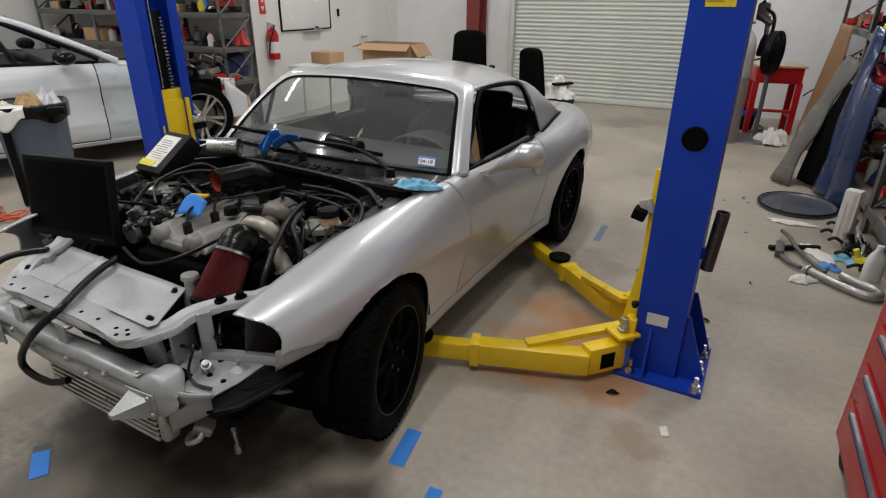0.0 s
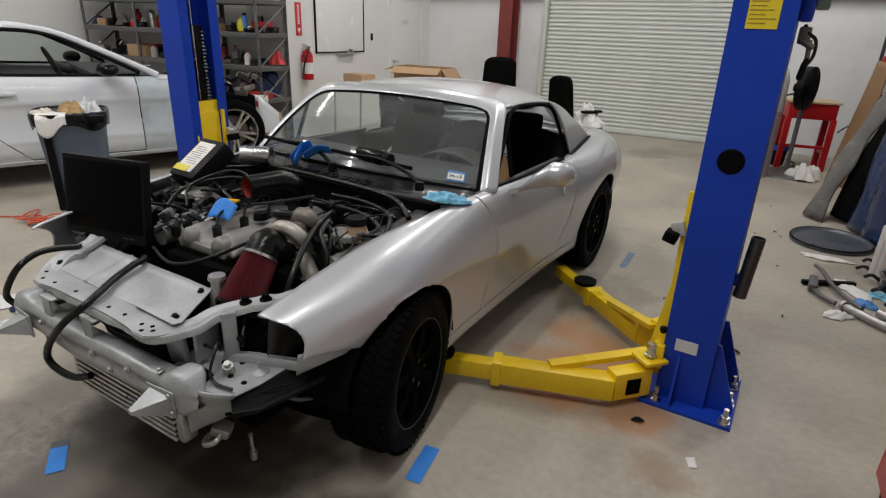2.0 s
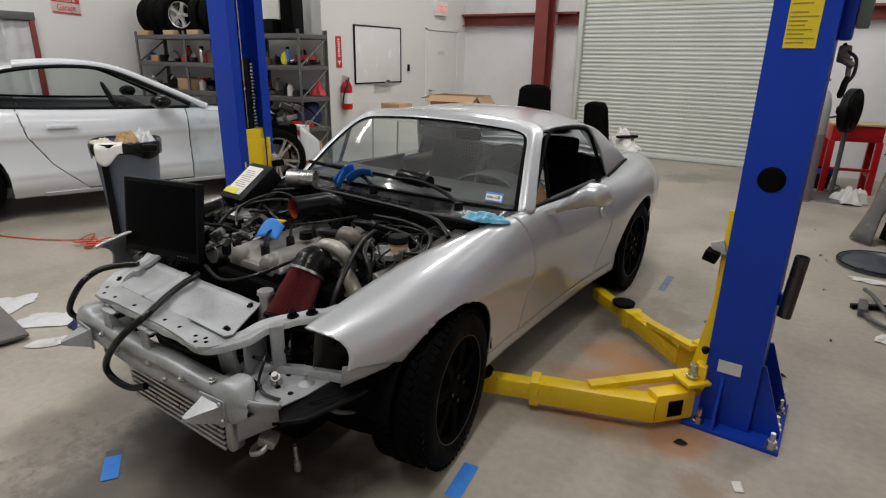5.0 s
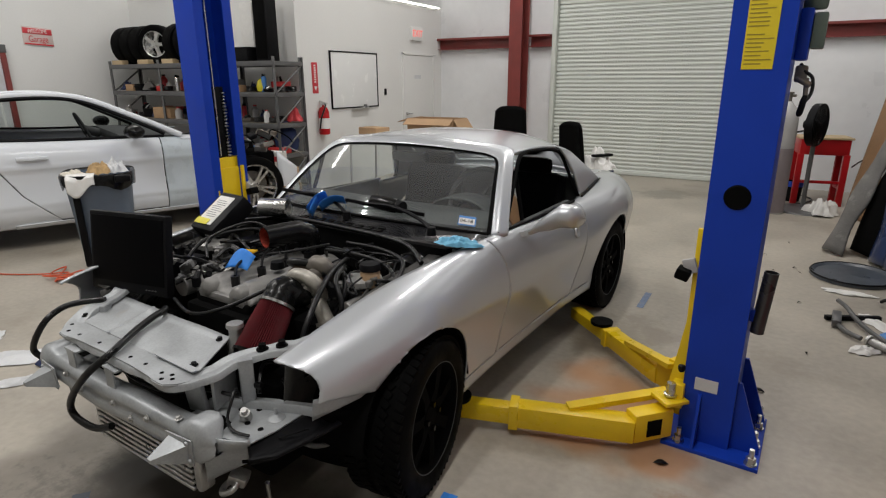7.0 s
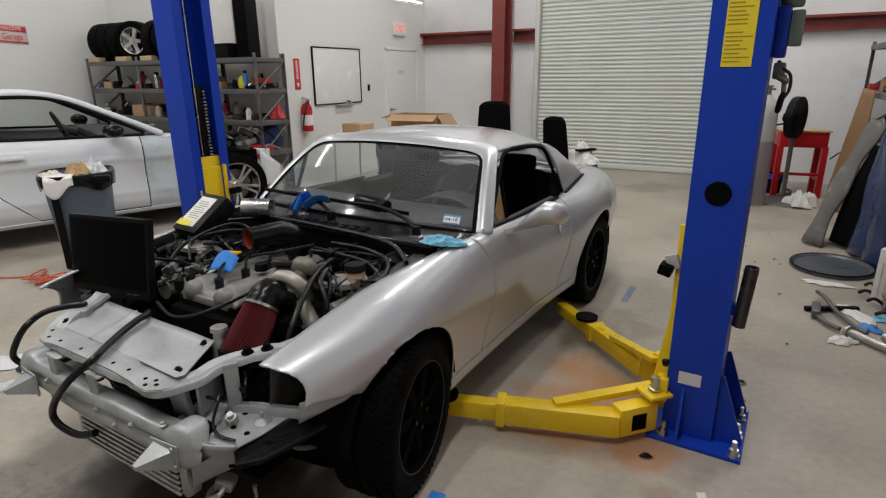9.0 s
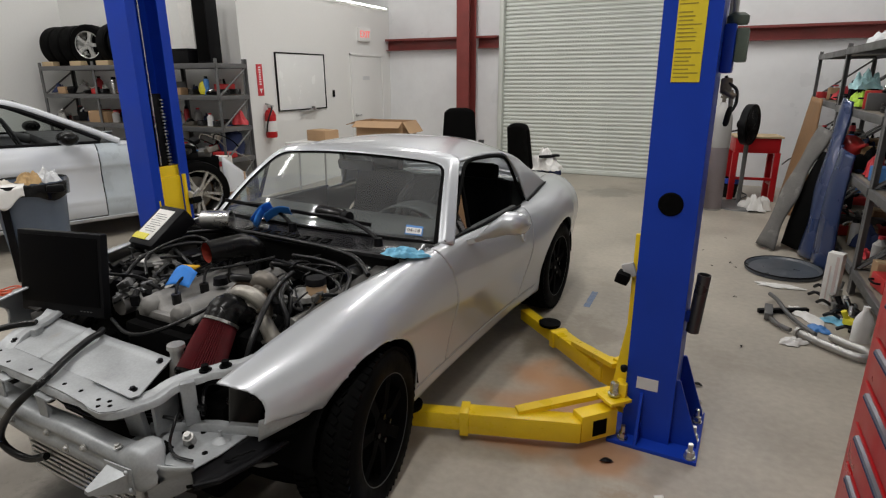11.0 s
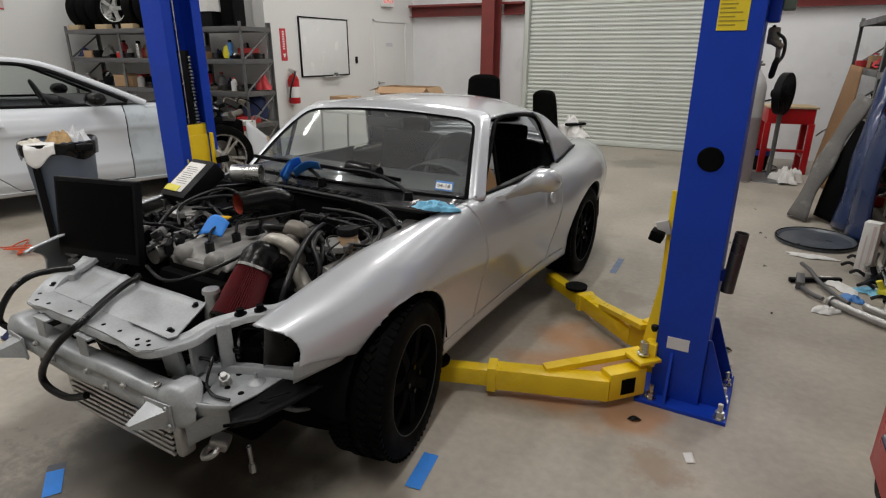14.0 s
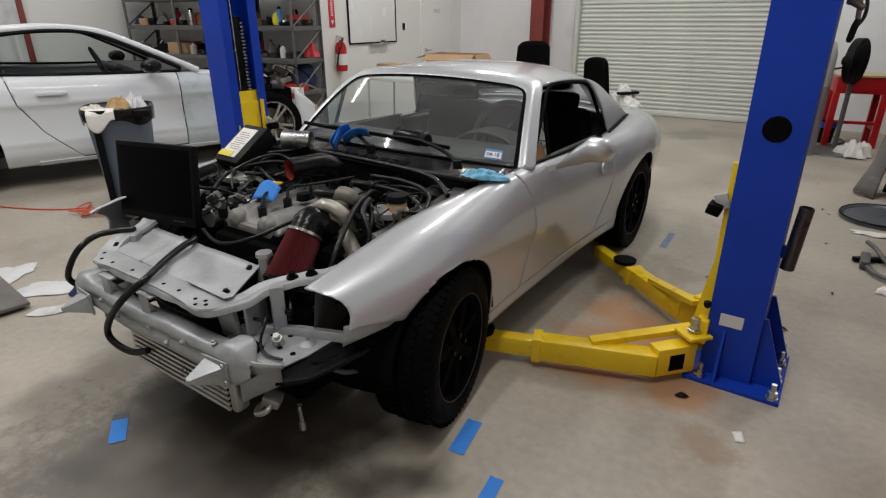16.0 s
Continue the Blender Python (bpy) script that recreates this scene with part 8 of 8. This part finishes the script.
vac = thing("grey_drum", "low grey machine on the floor beside the gas bottle", "machine", pose(-0.02, 7.5, 0))
part("drum", G().box((0, 0, 0.42), (0.22, 0.3, 0.76), bev=0.03), M["rackgrey"], vac, "grey sheet-metal body")
part("castor", G().cyl((-0.12, -0.1, 0.03), (-0.08, -0.1, 0.03), 0.03), M["black"], vac)
part("castor", G().cyl((0.08, -0.1, 0.03), (0.12, -0.1, 0.03), 0.03), M["black"], vac)
for k, pts in enumerate(([(0.55, 9.2, 0.012), (0.7, 8.9, 0.012), (0.62, 8.6, 0.012), (0.5, 8.4, 0.012), (0.6, 8.1, 0.012)], [(1.0, 8.2, 0.012), (1.08, 8.0, 0.3), (1.15, 7.8, 0.45), (1.2, 7.6, 0.4)], [(1.02, 8.5, 0.5), (1.1, 8.2, 0.62), (1.18, 8.0, 0.5), (1.2, 7.9, 0.3)])):
    solid("loose_cable", G().tube(pts, 0.009, 6), M["hose"], "loose black cable by the racks", "cable", smooth=60)

# on the floor in front of the racks
lid = thing("drum_lid", "dark grey oval plastic panel lying on the floor", "lid", pose(0.87, 5.58, 0.004, 0, 0, -20))
part("panel", G().lathe([(0, 0.012), (0.26, 0.010), (0.275, 0.022), (0.287, 0.026), (0.295, 0.018), (0.295, 0.0), (0, 0.0)], Matrix.Diagonal((0.97, 1.06, 1, 1)), 44), mat("dark_slate_plastic", (0.06, 0.07, 0.085), 0.35, var=0.2, scale=5), lid, "dark slate plastic")
part("panel_rim", G().lathe([(0.284, 0.024), (0.291, 0.032), (0.298, 0.022)], Matrix.Diagonal((0.97, 1.06, 1, 1)), 44), M["black"], lid, "raised black rim")
jp = thing("exhaust_pipe", "bent stainless exhaust pipe lying on the floor", "exhaust pipe", pose(0, 0, 0))
part("pipe", G().tube([(0.84, 4.16, 0.032), (0.98, 4.02, 0.032), (1.10, 3.93, 0.032), (1.165, 3.95, 0.032), (1.16, 4.03, 0.032), (1.08, 4.10, 0.032), (1.01, 4.17, 0.032)], 0.024, 14, 8), M["alu"], jp, "bent stainless tube", 60)
part("flange", G().cyl((0.845, 4.155, 0.032), (0.833, 4.168, 0.032), 0.036, seg=20), M["alu"], jp, "flange")
wh = thing("scissor_bar", "dark steel bars lying on the floor", "steel bar", pose(0, 0, 0))
part("bar", G().box((0.79, 4.56, 0.018), (0.34, 0.035, 0.03), (0, 0, 26), 0.006), M["black"], wh, "black bar")
part("bar", G().tube([(0.72, 4.78, 0.05), (0.76, 4.66, 0.05), (0.80, 4.50, 0.035), (0.86, 4.32, 0.03), (0.93, 4.18, 0.03)], 0.014, 8), M["rackgrey"], wh, "bent dark steel bar", 60)
part("bar", G().tube([(0.70, 4.56, 0.025), (0.69, 4.42, 0.025), (0.73, 4.28, 0.025), (0.80, 4.2, 0.025)], 0.015, 8), M["rackgrey"], wh, "bent dark steel bar", 60)
part("bar_end", G().box((0.695, 4.46, 0.03), (0.05, 0.2, 0.05), (0, 0, -4), 0.008), M["rackgrey"], wh, "bracket")
for nm, x, y, sx, sy, h, sd, mt in (("paper_sheet", 0.80, 4.05, 0.12, 0.07, 0.03, 1.3, "paper"), ("paper_sheet", 0.92, 4.55, 0.20, 0.09, 0.02, 3.9, "paper"), ("blue_wipe", 1.10, 4.55, 0.16, 0.12, 0.02, 8.0, "glove"), ("paper_sheet", 0.80, 5.12, 0.20, 0.06, 0.02, 6.0, "paper"), ("blue_wipe", 0.97, 4.32, 0.08, 0.08, 0.03, 11.0, "bluewhite")):
    crumple(nm, M[mt], "crumpled pale sheet on the floor" if mt == "paper" else "blue wipe on the floor", "paper", pose(x, y, 0, 0, 0, sd * 30), sx, sy, h, sd, 10)
cn = thing("carton_stand", "tall white carton with pink stripes standing on the floor", "box", pose(1.09, 4.87, 0, 0, 0, -25) @ Matrix.Diagonal((0.72, 0.8, 1, 1)))
part("box_body", G().box((0, 0, 0.19), (0.13, 0.10, 0.38), bev=0.004), M["paper"], cn, "white carton")
part("stripe", G().box((0.03, -0.0515, 0.19), (0.025, 0.002, 0.34)), M["pinkbox"], cn, "pink stripe")
part("stripe", G().box((-0.02, -0.0515, 0.16), (0.012, 0.002, 0.26)), M["pinkbox"], cn, "pink stripe")
bt = thing("white_bottle", "white plastic fluid bottle on the floor", "bottle", pose(1.17, 4.24, 0, 0, 0, 20) @ Matrix.Diagonal((0.8, 0.8, 0.85, 1)))
part("bottle_body", G().loft([[Vector((x, y, z)) for x, y in rounded(r, 0.62, 28)] for z, r in ((0.0, 0.06), (0.01, 0.066), (0.15, 0.066), (0.20, 0.05), (0.235, 0.026), (0.245, 0.024))]), M["signwhite"], bt, "white bottle", 50)
part("cap", G().lathe([(0, 0.03), (0.022, 0.029), (0.024, 0)], pose(0, 0, 0.243), 16), M["signwhite"], bt)
for k in range(9):
    rr = random.Random(40 + k)
    x, y = rr.uniform(1.10, 1.22), rr.uniform(4.35, 5.2)
    t = thing("car_part", "small metal part on the floor under the rack", "car part", pose(x, y, 0, 0, 0, rr.uniform(0, 180)))
    part("casting", G().box((0, 0, 0.03), (0.10, 0.06, 0.05), (0, 0, 0), 0.012).cyl((0.03, 0, 0.03), (0.05, 0.03, 0.10), 0.018), M[("alu", "chrome", "black", "hiviz", "steel")[k % 5]], t)
    part("stub", G().tube([(-0.04, 0, 0.03), (-0.09, 0.02, 0.06), (-0.11, 0.06, 0.03)], 0.012, 6), M["hose"], t)

# tool chest by the camera
tc_ = thing("tool_chest", "red roller tool chest with aluminium drawer pulls", "tool chest", pose(0.762, 2.46, 0, 0, 0, 0))
part("cabinet", G().box((0.24, -0.46, 0.60), (0.46, 0.92, 1.00), bev=0.008), M["red"], tc_, "red steel cabinet")
part("worktop", G().box((0.24, -0.46, 1.111), (0.48, 0.94, 0.022), bev=0.004), M["black"], tc_, "black lipped top")
for k in range(6):
    z = 0.17 + 0.152 * k
    d = part("drawer", G().box((0.004, -0.48, z + 0.07), (0.012, 0.80, 0.138), bev=0.003), M["red"], tc_, "red drawer front")
    part("drawer_pull", G().loft([[Vector((x, y, zz)) for x, zz in ((0.0, z + 0.106), (-0.009, z + 0.105), (-0.015, z + 0.110), (-0.016, z + 0.118), (-0.012, z + 0.126), (0.0, z + 0.129))] for y in (-0.15, -0.82)]), M["pull"], d, "long grey aluminium pull", 40)
    part("pull_groove", G().box((-0.0145, -0.485, z + 0.116), (0.006, 0.66, 0.006), bev=0.002), M["navy"], d, "dark pull groove")
for x in (0.06, 0.42):
    for y in (-0.06, -0.86):
        part("castor", G().cyl((x - 0.02, y, 0.05), (x + 0.02, y, 0.05), 0.05).box((x, y, 0.09), (0.05, 0.06, 0.03)), M["black"], tc_, "black castor")


# ---- marks and litter on the floor ----
def tape_strip(a, b, w, mtl=None):
    a, b = Vector((*a, 0)), Vector((*b, 0))
    d = (b - a).normalized()
    n = Vector((-d.y, d.x, 0)) * w / 2

    def f(u, v):
        p = a.lerp(b, u) + n * (2 * v - 1)
        p.z = 0.0025 + 0.0012 * abs(noise.noise((u * 5, v * 3, a.x * 4)))
        if u > 0.999 or u < 0.001:
            p += d * 0.006 * noise.noise((v * 7, a.x, 3))
        return p
    return solid("tape_mark", G().sheet(f, 8, 5), mtl or M["bluetape"], "strip of blue masking tape on the concrete", "tape", group="blue tape marks on the floor", smooth=60)


tape_strip((-1.742, 1.074), (-1.858, 1.155), 0.058)
tape_strip((-1.856, 1.154), (-1.886, 1.178), 0.06, mat("grey_tape_end", (0.08, 0.09, 0.11), 0.7))
tape_strip((-0.648, 1.683), (-0.672, 1.872), 0.06)
tape_strip((-0.452, 1.49), (-0.466, 1.652), 0.05)
tape_strip((-0.447, 4.10), (-0.446, 4.42), 0.045, mat("worn_blue_tape", (0.17, 0.22, 0.32), 0.8, var=0.3, scale=30, color2=(0.3, 0.29, 0.26), spots=0.08))
solid("paper_scrap", G().sheet(lambda u, v: Vector(((u - 0.5) * 0.035, (v - 0.5) * 0.055, 0.004 + 0.006 * u * v)), 4, 4), M["paper"], "torn white paper scrap on the concrete", "paper", pose(0.207, 2.30, 0, 0, 0, 20), thick=0.001)
rr = random.Random(77)
for k in range(14):
    x, y = rr.uniform(-0.3, 0.7), rr.uniform(3.4, 7.5)
    solid("leaf_scrap", G().sheet(lambda u, v: Vector(((u - 0.5) * 0.03, (v - 0.5) * 0.012 * math.sin(u * math.pi) + 0.004 * math.sin(u * 4), 0.004 + 0.008 * math.sin(u * math.pi))), 6, 3), M["black"], "small dark scrap on the concrete", "debris", pose(x, y, 0, 0, 0, rr.uniform(0, 180)), thick=0.001)
for x, y, a in ((-0.02, 2.45, 20), (0.30, 3.28, -10)):
    solid("leaf_scrap", G().sheet(lambda u, v: Vector(((u - 0.5) * 0.06, (v - 0.5) * 0.03 * math.sin(u * math.pi), 0.004 + 0.010 * math.sin(u * math.pi))), 6, 3), M["black"], "small dark scrap on the concrete", "debris", pose(x, y, 0, 0, 0, a), thick=0.001)
# litter by the roadster's far side
for nm, x, y, sx, sy, h, sd, mt in (("paper_sheet", -3.35, 1.60, 0.22, 0.14, 0.02, 1.9, "label"), ("paper_sheet", -3.75, 1.56, 0.22, 0.16, 0.015, 4.2, "label"), ("dark_rag", -3.08, 1.68, 0.14, 0.10, 0.06, 7.7, "navy"), ("paper_sheet", -3.0, 1.5, 0.16, 0.08, 0.02, 9.1, "label")):
    crumple(nm, M[mt], "flat pale sheet on the floor" if mt != "navy" else "dark rag on the floor", "paper" if mt != "navy" else "rag", pose(x, y, 0, 0, 0, sd * 25), sx, sy, h, sd, 10)
crp = thing("creeper_board", "dark low creeper board on the floor", "creeper", pose(-3.45, 1.36, 0, 0, 0, -8))
part("board", G().box((0, 0, 0.03), (0.55, 0.22, 0.02), bev=0.006), M["greyfelt"], crp, "grey padded board")
for x in (-0.22, 0.22):
    part("castor", G().cyl((x, -0.08, 0.011), (x, 0.08, 0.011), 0.011), M["black"], crp)
rc = thing("air_hose", "tangled orange-red air hose on the floor", "hose", pose(0, 0, 0))
rr = random.Random(3)
pts = [(-6.2, 2.0, 0.008), (-5.6, 2.1, 0.008), (-5.1, 2.25, 0.008), (-4.8, 2.4, 0.010)]
for k in range(16):
    pts.append((-4.55 + rr.uniform(-0.22, 0.26), 2.50 + rr.uniform(-0.14, 0.16), 0.012 + 0.002 * k))
part("hose", G().tube(pts, 0.006, 6, 8), M["orange"], rc, "orange-red rubber hose", 60)
